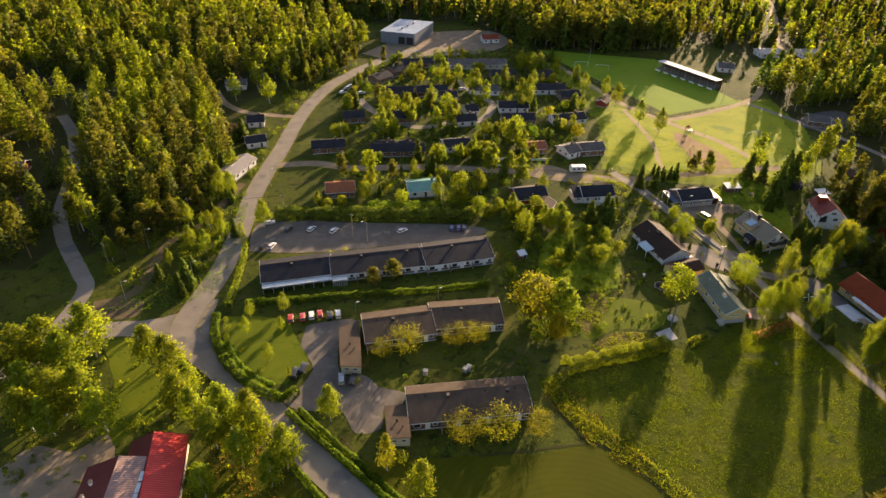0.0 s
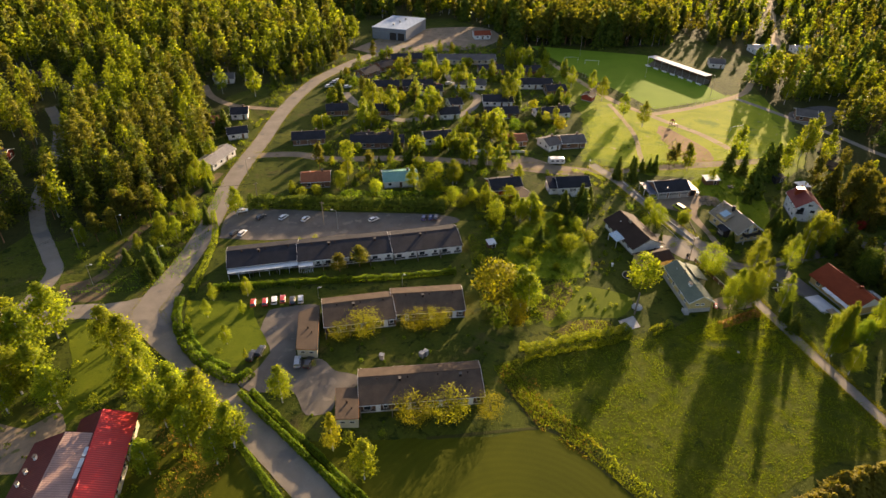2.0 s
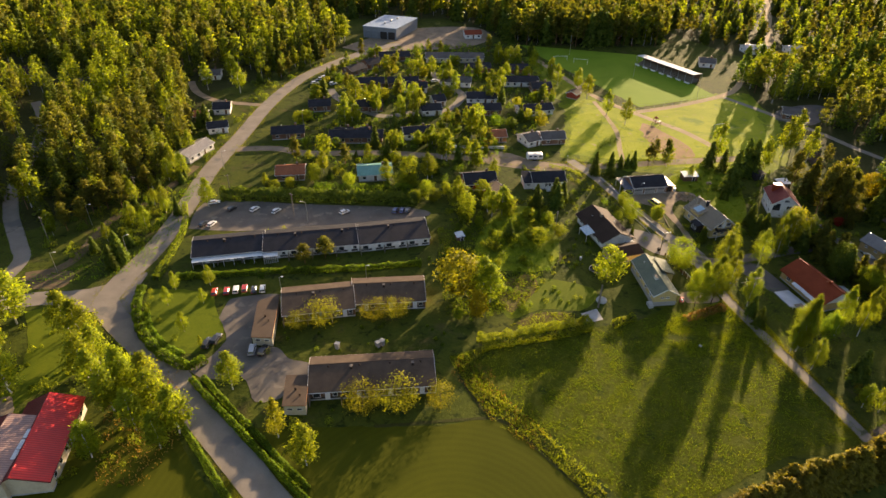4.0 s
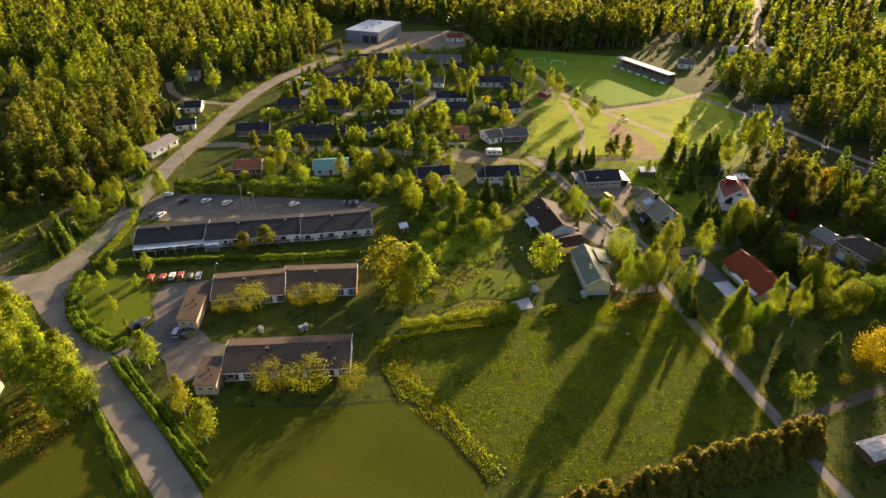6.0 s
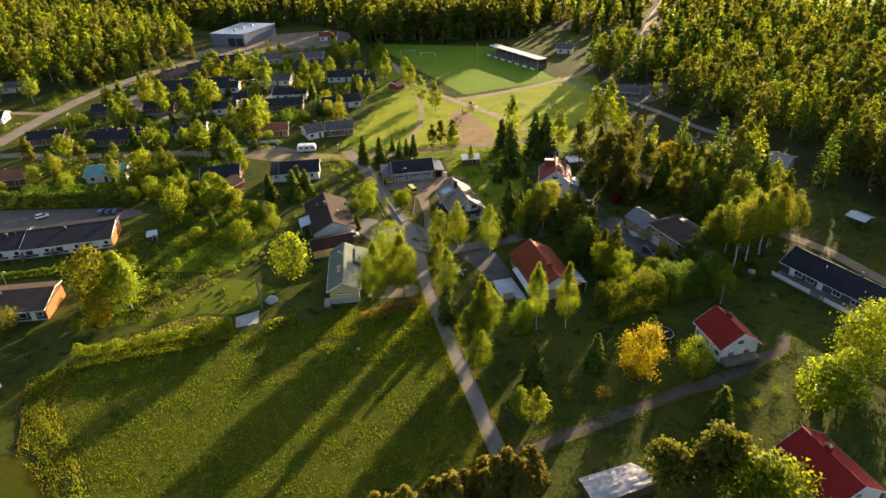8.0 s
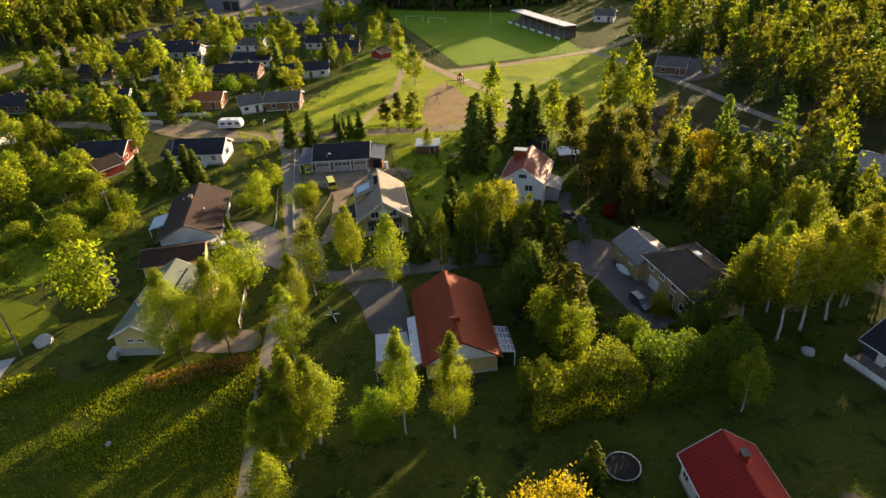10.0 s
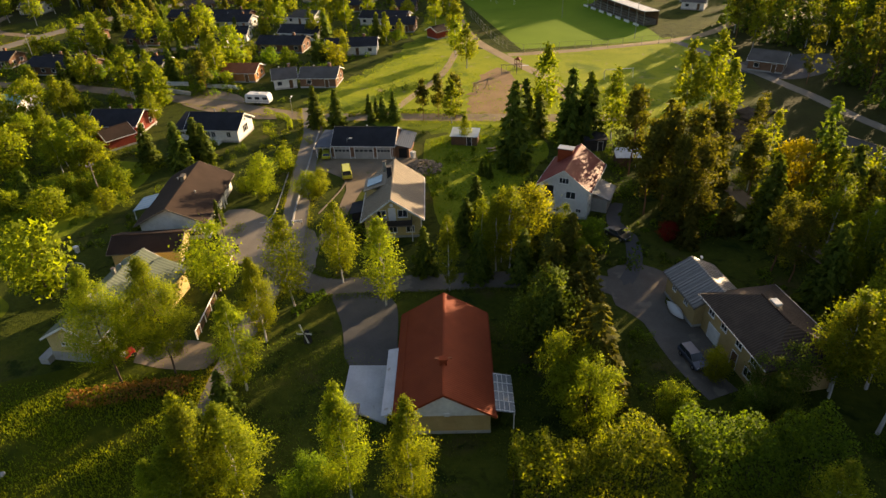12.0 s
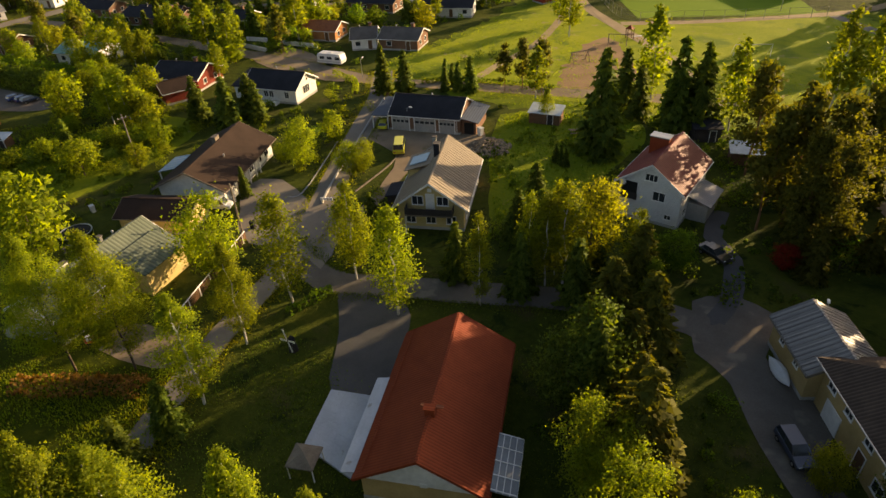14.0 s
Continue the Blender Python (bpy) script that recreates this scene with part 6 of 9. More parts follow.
def main_house():
    m, l = frame_of((133.4, 125.5), (129.3, 141.5))
    l -= 0.8
    h = thing("house", "ochre brick house with broad red sheet roof and white south gable", "house", m)
    w = 9.2
    gable_body(h, l, w, 2.9, 5.7, M["ochre"], M["white"])
    gable_roof(h, l, w, 2.9, 5.7, 0.55, M["tile_red"], fascia=M["tile_red"], gable_over=0.4)
    for u in (-5.5, -2.2, 1.6, 5.0):
        window(h, "N", u, 1.6, 1.4, 1.2, w / 2)
        window(h, "S", u, 1.6, 1.4, 1.2, w / 2)
    for v in (-2.6, 1.6):
        window(h, "E", v, 1.7, 1.0, 0.8, l / 2)
    part("gable_vent", box_bm(-l / 2 - 0.1, -l / 2 - 0.03, -0.55, 0.0, 2.5, 2.95, 0.01), M["white"], h)
    ch = part("chimney", box_bm(-4.0, -3.45, -0.4, 0.4, 5.2, 6.4, 0.03), M["tile_red"], h)
    part("chimney_cap", box_bm(-4.06, -3.39, -0.46, 0.46, 6.4, 6.48), M["tile_red"], ch)
    part("roof_ladder", box_bm(-3.2, -2.9, -0.9, 0.9, 5.8, 5.9), M["tile_orange"], h)
    part("snow_guard", rod_bm((-l / 2, w / 2 - 0.2, 3.35), (l / 2, w / 2 - 0.2, 3.35), 0.04, sides=5), M["tile_red"], h)
    # glazed lean-to on the east, canopy strip on the west
    lean_roof(h, -l / 2 + 0.3, -l / 2 + 5.6, -w / 2 - 2.5, -w / 2 - 0.55, 2.35, 2.75, M["lean_glass"], "canopy_roof", 0.06)
    for v in (0.5, 1.0, 1.5):
        part("canopy_batten", box_bm(-l / 2 + 0.3, -l / 2 + 5.6, -w / 2 - 2.5 + v, -w / 2 - 2.44 + v, 2.40 + 0.205 * v, 2.46 + 0.205 * v), M["white"], h)
    for i in range(5):
        x = -l / 2 + 0.4 + 1.28 * i
        lean_roof(h, x, x + 0.08, -w / 2 - 2.5, -w / 2 - 0.56, 2.42, 2.82, M["white"], "canopy_rafter", 0.05)
    for i in range(3):
        x = -l / 2 + 0.4 + 2.56 * i
        part("post", box_bm(x, x + 0.1, -w / 2 - 2.45, -w / 2 - 2.35, 0, 2.3), M["white"], h)
    part("beam", box_bm(-l / 2 + 0.3, -l / 2 + 5.6, -w / 2 - 2.52, -w / 2 - 2.42, 2.2, 2.35), M["white"], h)
    lean_roof(h, -l / 2 + 0.2, l / 2 - 5.6, w / 2 + 0.6, w / 2 + 1.75, 2.62, 2.4, M["slab_pale"], "canopy_roof", 0.08)


main_house()
terrace = thing("terrace", "pale concrete terrace of large slabs beside the house", "terrace")
TERRACE = [(120.1, 132.9), (124.5, 133.9), (127.1, 125.6), (121.6, 126.7)]
tp = [Vector(p) for p in TERRACE]
for i in range(6):
    for j in range(8):
        def spot(u, v):
            return (tp[0] + (tp[1] - tp[0]) * u) * (1 - v) + (tp[3] + (tp[2] - tp[3]) * u) * v
        quad = [spot((i + a) / 6, (j + b) / 8) for a, b in ((0.006, 0.005), (0.994, 0.005), (0.994, 0.995), (0.006, 0.995))]
        ar = sum(p.x * q.y - q.x * p.y for p, q in zip(quad, quad[1:] + quad[:1]))
        part("slab", prism_bm([tuple(p) for p in (quad if ar > 0 else quad[::-1])], -0.05, 0.26 + 0.012 * noise.noise(Vector((i * 3.1, j * 2.7, 0)))), M["slab_pale"], terrace)


def gazebo(x, y):
    g = thing("gazebo", "small square garden gazebo with a pale pyramid roof", "gazebo", pose(x, y, 0, 0, 0, 14) @ Matrix.Scale(0.78, 4))
    bm = bmesh.new()
    base = [bm.verts.new((sx * 1.5, sy * 1.5, 2.1)) for sx, sy in ((-1, -1), (1, -1), (1, 1), (-1, 1))]
    low = [bm.verts.new((sx * 1.5, sy * 1.5, 1.95)) for sx, sy in ((-1, -1), (1, -1), (1, 1), (-1, 1))]
    top = bm.verts.new((0, 0, 2.9))
    bm.faces.new(low[::-1])
    for i in range(4):
        j = (i + 1) % 4
        bm.faces.new((base[i], base[j], top))
        bm.faces.new((low[i], low[j], base[j], base[i]))
    part("roof", bm, M["wood_old"], g)
    for sx in (-1, 1):
        for sy in (-1, 1):
            part("post", box_bm(sx * 1.35 - 0.05, sx * 1.35 + 0.05, sy * 1.35 - 0.05, sy * 1.35 + 0.05, 0, 1.97), M["white"], g)
    return g


gazebo(*(123.2, 125))


def brown_house():
    m, l = frame_of((81.8, 154.4), (76.9, 170.9))
    l -= 0.8
    h = thing("house", "white house with dark brown roof and striped canopy", "house", m)
    w = 9.8
    gable_body(h, l, w, 2.8, 5.2, M["white"], None)
    gable_roof(h, l, w, 2.8, 5.2, 0.7, M["felt_brown"], fascia=M["wood_old"], gable_over=0.7)
    for u in (-5.5, -2.5, 0.5, 3.5, 6.0):
        window(h, "S", u, 1.6, 1.4, 1.3, w / 2)
        window(h, "N", u, 1.6, 1.4, 1.3, w / 2)
    door(h, "S", -4.0, 1.0, 2.1, w / 2, M["brown_boards"], 0.1)
    chimney(h, 1.8, 0.5, 4.6, 5.9, M["wood_old"], 1.2, 0.6)
    vent_pipe(h, -1.5, -2.2, 4.1, 0.5)
    vent_pipe(h, 4.0, 2.4, 4.0, 0.5)
    lean_roof(h, -3.4, 1.4, w / 2 + 0.2, w / 2 + 3.0, 2.9, 2.3, M["glaze_blue"], "canopy_roof", 0.08)
    for i in range(6):
        x = -3.35 + 0.93 * i
        lean_roof(h, x, x + 0.12, w / 2 + 0.25, w / 2 + 2.95, 3.0, 2.41, M["white"], "canopy_strip", 0.03)
    for x in (-3.3, 1.2):
        part("post", box_bm(x, x + 0.12, w / 2 + 2.8, w / 2 + 2.92, 0, 2.3), M["white"], h)
    for x in (-7.0, -5.6, -3.0, -1.6, 0.6, 2.0):
        part("porch_post", box_bm(x, x + 0.16, -w / 2 - 0.7, -w / 2 - 0.54, 0, 2.5), M["white"], h)


brown_house()
house(*[(76.8, 147.8), (86.9, 151.1)], 5.4, 2.5, 3.6, "felt_brown", "yellow_boards", "low outbuilding with dark brown roof and yellow boards", "outbuilding", over=0.5, windows=False, chim=None, fascia="wood_old")


def green_roof_house():
    m, l = frame_of((87.9, 126.4), (86.2, 143.3))
    h = thing("house", "pale yellow house with grey-green sheet roof", "house", m)
    gable_body(h, l - 0.8, 6.2, 3.6, 5.4, M["yellow_boards"], None)
    gable_roof(h, l - 0.8, 6.2, 3.6, 5.4, 0.5, M["sheet_green"], fascia=M["white"], gable_over=0.4)
    window(h, "W", 0.9, 2.6, 1.0, 0.6, l / 2 - 0.4)
    window(h, "W", -0.6, 2.6, 1.0, 0.6, l / 2 - 0.4)
    for u in (-5.5, -2.0, 2.0, 5.5):
        window(h, "S", u, 2.2, 1.2, 1.2, 3.1)
        window(h, "N", u, 2.2, 1.2, 1.2, 3.1)
    chimney(h, 2.5, 0.4, 4.8, 6.2, M["metal"], 0.4, 0.4)
    chimney(h, -2.6, 1.0, 4.4, 5.6, M["white"], 1.4, 0.6)
    vent_pipe(h, 5.0, 1.4, 4.7, 0.5)
    w2 = part("cross_wing", box_bm(1.4, 7.6, -6.0, -3.1, -0.1, 3.2), M["yellow_boards"], h)
    lean_roof(h, 1.0, 8.0, -6.4, -2.4, 3.1, 4.6, M["sheet_green"], "wing_roof", 0.12)
    part("steps", box_bm(-l / 2 - 0.6, -l / 2 + 1.4, 3.2, 4.4, 0, 0.9), M["concrete"], h)
    part("plinth_wall", box_bm(-l / 2 + 0.3, l / 2 - 0.3, -3.16, 3.16, 0, 1.3), M["grey_render"], h)


green_roof_house()


def duo_house():
    m, l = frame_of((158.3, 156.3), (161.2, 149.8))
    a = thing("house", "ochre annex with grey ribbed metal roof", "house", m)
    gable_body(a, l, 6.0, 3.4, 5.0, M["ochre"], None)
    gable_roof(a, l, 6.0, 3.4, 5.0, 0.45, M["sheet_grey"], fascia=M["wood_old"], gable_over=0.4)
    roof_ribs(a, l, 6.0, 3.4, 5.0, 0.45, M["sheet_grey"], 0.55, 0.4)
    for u in (-1.5, 1.4):
        window(a, "S", u, 2.3, 0.9, 0.7, 3.0)
    m2, l2 = frame_of((162.6, 150.9), (168.0, 138.6))
    b = thing("house", "large ochre two-storey house with dark tiled hip roof", "house", m2)
    part("wall", box_bm(-l2 / 2 + 0.7, l2 / 2 - 0.7, -3.7, 4.6, -0.1, 4.7), M["ochre"], b)
    bm = bmesh.new()
    hl, hs, hw = l2 / 2, 4.35, 5.3
    lo = [bm.verts.new((x, y, 4.7)) for x, y in ((-hl, -hs), (hl, -hs), (hl, hw), (-hl, hw))]
    lo2 = [bm.verts.new((x, y, 4.5)) for x, y in ((-hl, -hs), (hl, -hs), (hl, hw), (-hl, hw))]
    r0, r1 = bm.verts.new((-hl + 4.2, 0.45, 6.9)), bm.verts.new((hl - 4.2, 0.45, 6.9))
    for f in ((lo[0], lo[1], r1, r0), (lo[2], lo[3], r0, r1), (lo[1], lo[2], r1), (lo[3], lo[0], r0), lo2[::-1]):
        bm.faces.new(f)
    for i in range(4):
        j = (i + 1) % 4
        bm.faces.new((lo2[i], lo2[j], lo[j], lo[i]))
    part("roof", bm, M["tile_dark"], b, "dark weathered tile roof")
    for gy in (-hs - 0.06, hw + 0.06):
        part("gutter", rod_bm((-hl, gy, 4.62), (hl, gy, 4.62), 0.07), M["metal"], b)
    part("ridge_cap", rod_bm((-hl + 4.1, 0.45, 6.9), (hl - 4.1, 0.45, 6.9), 0.12), M["felt_brown"], b)
    for u in (-4.5, -1.8, 1.2, 4.0):
        window(b, "S", u, 3.5, 1.2, 1.0, 3.7)
        window(b, "N", u, 3.5, 1.2, 1.0, 4.6)
    part("garage_door", box_bm(-4.6, -2.2, -3.78, -3.68, 0, 2.1, 0.02), M["white"], b)
    door(b, "S", 1.0, 1.0, 2.1, 3.7, M["brown_boards"])
    window(b, "S", 3.6, 1.4, 1.4, 1.2, 3.7)
    part("roof_window", box_bm(-1.6, -0.5, 0.8, 1.6, 6.6, 6.95), M["white"], b)
    return b


duo_house()


def red_roof_white(a, b, w, eave, ridge, label):
    h = house(a, b, w, eave, ridge, "deep_red", "white", label, over=0.5, windows=False, chim=None)
    l = (Vector(a) - Vector(b)).length - 0.9
    for sgn, s in ((1, "E"), (-1, "W")):
        for v, z in ((0, 4.2), (-1.6, 1.7), (1.6, 1.7)):
            window(h, s, v, z, 1.3, 1.1, l / 2, bars=2)
    for u in (-3.0, 0.0, 3.0):
        window(h, "S", u, 1.7, 1.2, 1.2, w / 2)
        window(h, "N", u, 1.7, 1.2, 1.2, w / 2)
    chimney(h, -l * 0.1, 0.3, ridge - 0.5, ridge + 0.9, M["deep_red"], 0.9, 0.6)
    part("steps_rail", box_bm(l / 2 + 0.1, l / 2 + 1.8, -w / 2, w / 2 - 0.4, 0.5, 1.4), M["wood_old"], h)
    return h


red_roof_white((161.3, 112.9), (163.2, 104.1), 7.4, 3.6, 6.3, "white house with bright red sheet roof")
red_roof_white((162.3, 82.1), (165.5, 71.3), 9.0, 3.6, 6.5, "large white house with bright red sheet roof")


def dark_house():
    m, l = frame_of((187.8, 135.3), (197.8, 117.2))
    h = thing("house", "long slate-grey boarded house with black roof and white terrace rail", "house", m)
    l -= 0.8
    gable_body(h, l, 8.0, 2.8, 5.0, M["slate_boards"], None)
    gable_roof(h, l, 8.0, 2.8, 5.0, 0.6, M["felt_black"], fascia=M["white"], gable_over=0.5)
    for u in (-6.0, -3.2, 2.6, 6.6):
        window(h, "S", u, 1.6, 1.8, 1.4, 4.0)
    for u in (-7.4, -1.0):
        door(h, "S", u, 1.0, 2.1, 4.0, M["white"], 0.1)
    part("deck", box_bm(-l / 2, l / 2, -7.0, -4.05, 0, 0.35), M["wood_old"], h)
    part("deck_rail", box_bm(-l / 2, -1.0, -7.05, -6.97, 0.35, 1.25), M["white"], h)
    part("deck_rail", box_bm(2.0, l / 2, -7.05, -6.97, 0.35, 1.25), M["white"], h)
    for i in range(8):
        x = -l / 2 + l * i / 7
        part("post", box_bm(x - 0.06, x + 0.06, -7.06, -6.94, 0.35, 1.35), M["white"], h)
    chimney(h, 4.0, 0.6, 4.5, 5.9, M["metal"], 0.5, 0.5)
    vent_pipe(h, -2.0, -1.5, 4.3, 0.5)


dark_house()
house(*[(206.6, 189.3), (211.5, 184.9)], 9.0, 3.2, 4.8, "sheet_grey", "grey_render", "grey house with pale roof under tall trees", chim=None)


def red_building():
    m, l = frame_of((-53.1, 88.0), (-50.0, 68.0))
    h = thing("building", "long building with bright red sheet roof", "building", m @ Matrix.Translation((0, 0.6, 0)))
    gable_body(h, l, 10.4, 3.4, 5.6, M["cream"], None, -0.6)
    # West slope in maroon: its shade is put into the sheet colour.
    gable_roof(h, l, 10.4, 3.4, 5.6, 0.5, (M["maroon"], M["sheet_red"]), -0.6, fascia=M["maroon"])
    for u in (-7.5, -4.5, -1.5, 1.5, 4.5, 7.5):
        window(h, "N", u, 1.7, 1.3, 1.2, 5.2)
    door(h, "N", 0.0, 1.0, 2.1, 5.2, M["brown_boards"], 0.1)
    window(h, "W", 1.5, 1.7, 1.2, 1.2, l / 2)
    p, q = [(-57.7, 81.6), (-56.5, 66.5)]
    m, l = frame_of(p, q)
    k = thing("building", "wide building with worn pink sheet roof, one slope darkened as shade", "building", m @ Matrix.Translation((0, -0.7, 0)))
    gable_body(k, l, 11.8, 3.4, 6.2, M["cream"], None, 0.7, None, 5.3)
    # Maroon again paints the shaded slope; the pink one is worn sheet.
    gable_roof(k, l, 11.8, 3.4, 6.2, 0.3, (M["maroon"], M["worn_red"]), 0.7, fascia=M["maroon"], eave_n=5.3)
    for x in (2.0, 4.6, 7.0):
        part("skylight_pane", box_bm(x - 6.5, x - 4.3, 5.5, 6.3, 5.42, 5.6, 0.02), M["plexi"], k)
    for x, y, z in ((-3.2, -3.6, 4.4), (-0.2, -4.2, 4.1), (2.4, -4.6, 3.9)):
        chimney(k, x, y, z, z + 1.1, M["white"], 0.7, 0.5)
    for u in (-4.0, -1.0, 2.0):
        window(k, "W", u, 1.7, 1.2, 1.2, l / 2)


red_building()


def hall():
    h = thing("industrial_hall", "large pale blue-grey industrial hall with low roof", "hall")
    quad = [(-18.5, 378.5), (1.5, 373.0), (13.0, 399.0), (-7.5, 404.8)]
    part("wall", prism_bm(quad, -0.1, 6.2), M["sheet_blue"], h)
    mid = (sum(p[0] for p in quad) / 4, sum(p[1] for p in quad) / 4)
    part("roof", prism_bm([(mid[0] + (x - mid[0]) * 1.02, mid[1] + (y - mid[1]) * 1.02) for x, y in quad], 6.2, 6.7), M["hall_roof"], h)
    for i in range(4):
        t = (i + 0.5) / 4
        x, y = -18.0 + 19 * t, 378.3 - 5.2 * t
        # The two dark leaves stand in for an open doorway's inner shade.
        part("hall_door", box_bm(-2.0, 2.0, -0.15, 0.1, 0, 4.2), M["dark_boards" if i > 1 else "sheet_blue"], h, loc=pose(x, y - 0.1, 0, 0, 0, -15.4))
    for i in range(3):
        part("roof_vent", box_bm(-0.6, 0.6, -0.6, 0.6, 0, 1.0, 0.05), M["metal"], h, loc=(-6 + 3.4 * i, 383 + 6 * i, 6.7))


hall()
house(*[(41.5, 380.7), (51.9, 382.3)], 7.0, 2.8, 4.2, "tile_red", "white", "small white house with red roof beside the hall", chim=None)


def grandstand():
    a, b = Vector((136.4, 336.0)), Vector((156.4, 305.0))
    m, l = frame_of(a, b)
    s = thing("grandstand", "long low grandstand with pale roof beside the pitch", "grandstand", m)
    lean_roof(s, -l / 2, l / 2, -3.2, 2.4, 4.5, 4.2, M["slab_pale"], "roof", 0.2)
    part("back_wall", box_bm(-l / 2, l / 2, 2.1, 2.3, 0, 4.2), M["brown_boards"], s)
    for i in range(4):
        part("tier", box_bm(-l / 2 + 0.5, l / 2 - 0.5, -2.8 + 1.1 * i, 2.05, 0.4 * i, 0.4 * i + 0.4), M["wood_old"], s)
    for i in range(9):
        x = -l / 2 + 0.3 + (l - 0.6) * i / 8
        part("post", box_bm(x - 0.08, x + 0.08, -2.9, -2.78, 0, 4.4), M["metal"], s)
    for i in range(7):
        x = -l / 2 + 2 + (l - 4) * i / 6
        part("board", box_bm(x - 1.6, x + 1.6, -4.6, -4.5, 0, 0.8), M["white"], s)


grandstand()

# ---- the village beyond ----
VILLAGE = "single-storey village house with dark felt roof among garden trees"
for a, b in ([(-19.7, 308.8), (-12.5, 316.8)], [(-11.9, 320.8), (-4.6, 326.2)], [(-5.6, 334.5), (11, 337.4)], [(-14.3, 292.9), (0.6, 294.4)], [(2, 294.5), (17, 296)], [(-30.6, 262.3), (-20.9, 264.1)], [(-9.6, 263.1), (2.3, 264.4)],
             [(39.5, 260.9), (54.5, 262.2)], [(70.9, 289.8), (80.8, 291.1)], [(63.1, 317.3), (72.8, 318.7)], [(40.3, 318.2), (53.5, 319.8)], [(-14.6, 232.1), (-7.1, 233)], [(-5.8, 231.8), (0.2, 234.5)], [(-40.2, 232.3), (-27, 234.5)], [(-16.5, 230), (5.1, 231)]):
    house(a, b, 7.6, 2.7, 4.2, "felt_black", "brick_brown", VILLAGE, over=0.5, group="village houses", fascia="wood_old")
for a, b in ([(18.9, 259.3), (28.2, 261.1)], [(23.5, 270.4), (29.5, 272.2)], [(12.5, 233.7), (24, 236)], [(61.8, 259.7), (77.1, 263.8)], [(-71, 257.4), (-63.5, 258.7)], [(7.6, 287.7), (21.6, 288.6)]):
    house(a, b, 7.6, 2.7, 4.2, "felt_black", "white_boards", "white single-storey village house with dark roof", over=0.5, group="village houses")
house(*[(44.4, 231.9), (54.4, 233.4)], 7.0, 2.6, 4.0, "tile_orange", "brick_orange", "orange brick house with orange tiled roof", over=0.4, chim=None)
house(*[(60.5, 228), (66.3, 231.1)], 8.0, 2.7, 4.2, "felt_grey", "white", "white house with pale grey roof", over=0.5)
house(*[(67.7, 231.1), (77.8, 232.7)], 7.6, 2.7, 4.2, "felt_grey", "brick_brown", "brown house with pale grey roof", over=0.5)
house(*[(-1.8, 198.2), (10.6, 200.1)], 8.4, 2.8, 4.2, "sheet_turq", "white", "house with pale turquoise sheet roof", over=0.5)
house(*[(35.8, 192.9), (47.4, 195)], 8.6, 2.7, 4.6, "felt_black", "red_boards", "red boarded house with black roof and white trim", over=0.6)
house(*[(44.4, 183.3), (47.4, 189.1)], 6.0, 2.5, 3.8, "felt_brown", "red_boards", "small red outbuilding with brown roof", "outbuilding", over=0.4, chim=None, windows=False)
house(*[(-30.6, 197.4), (-20.2, 198.7)], 7.6, 2.7, 4.2, "tile_orange", "brick_brown", "house with worn orange-brown roof behind a hedge", over=0.5)
house(*[(-67.3, 236.1), (-59.3, 238.9)], 7.0, 2.7, 4.0, "felt_black", "white", "white house with black roof beside the road", over=0.5, chim=None)
house(*[(-67.9, 207.1), (-62.8, 221.4)], 7.0, 2.7, 4.0, "sheet_grey", "white", "white house with pale grey roof beside the road", over=0.5, chim=None)
house(*[(-134.1, 182.1), (-128.3, 186.8)], 8.0, 2.7, 4.2, "felt_brown", "brick_brown", "dark house at the forest edge", over=0.5)
house(*[(-148.5, 213.5), (-141.9, 214.4)], 8.0, 2.7, 4.2, "felt_grey", "red_boards", "house half hidden at the forest edge", over=0.5)
house(*[(167.3, 334.5), (175.6, 332.5)], 8.0, 2.7, 4.2, "felt_grey", "white", "pale house behind the grandstand", over=0.5)
house(*[(201.3, 359), (214.1, 360.3)], 9.0, 3.0, 4.4, "sheet_blue", "white", "long pale building beyond the pitch", over=0.5, chim=None)
house(*[(226, 358.9), (241.8, 359.9)], 9.0, 3.0, 4.4, "sheet_blue", "white", "long pale building beyond the pitch", over=0.5, chim=None)
house(*[(88.9, 279.7), (92.1, 284.1)], 5.0, 2.5, 3.6, "felt_brown", "red_boards", "small red hut at the pitch", "hut", over=0.4, chim=None, windows=False)
house(*[(180, 262.7), (188.5, 259.7)], 8.0, 2.8, 4.4, "felt_grey", "brick_brown", "house in the shade of tall trees", over=0.5, chim=None)
house(*[(187.2, 201.9), (193.3, 195.4)], 8.0, 3.3, 5.2, "felt_grey", "cream", "cream house with grey roof in the shade of trees", over=0.5, chim=None)


house(*[(-182.0, 300.0), (-168.5, 300.5)], 9.5, 2.8, 4.6, "felt_brown", "brick_brown", "dark-roofed house in a forest clearing", over=0.6)
house(*[(-150.5, 287.0), (-136.5, 287.5)], 8.0, 2.6, 4.0, "felt_grey", "white", "pale low house in a forest clearing", over=0.5, chim=None)
house(*[(-90.5, 301.0), (-80.5, 302.5)], 7.5, 2.7, 4.2, "felt_grey", "white", "white house with grey roof below the forest", over=0.5)
house(*[(-76.5, 248.5), (-70.5, 249.5)], 6.5, 2.6, 3.9, "tile_orange", "brick_brown", "small house with reddish roof beside the road", over=0.4, chim=None)

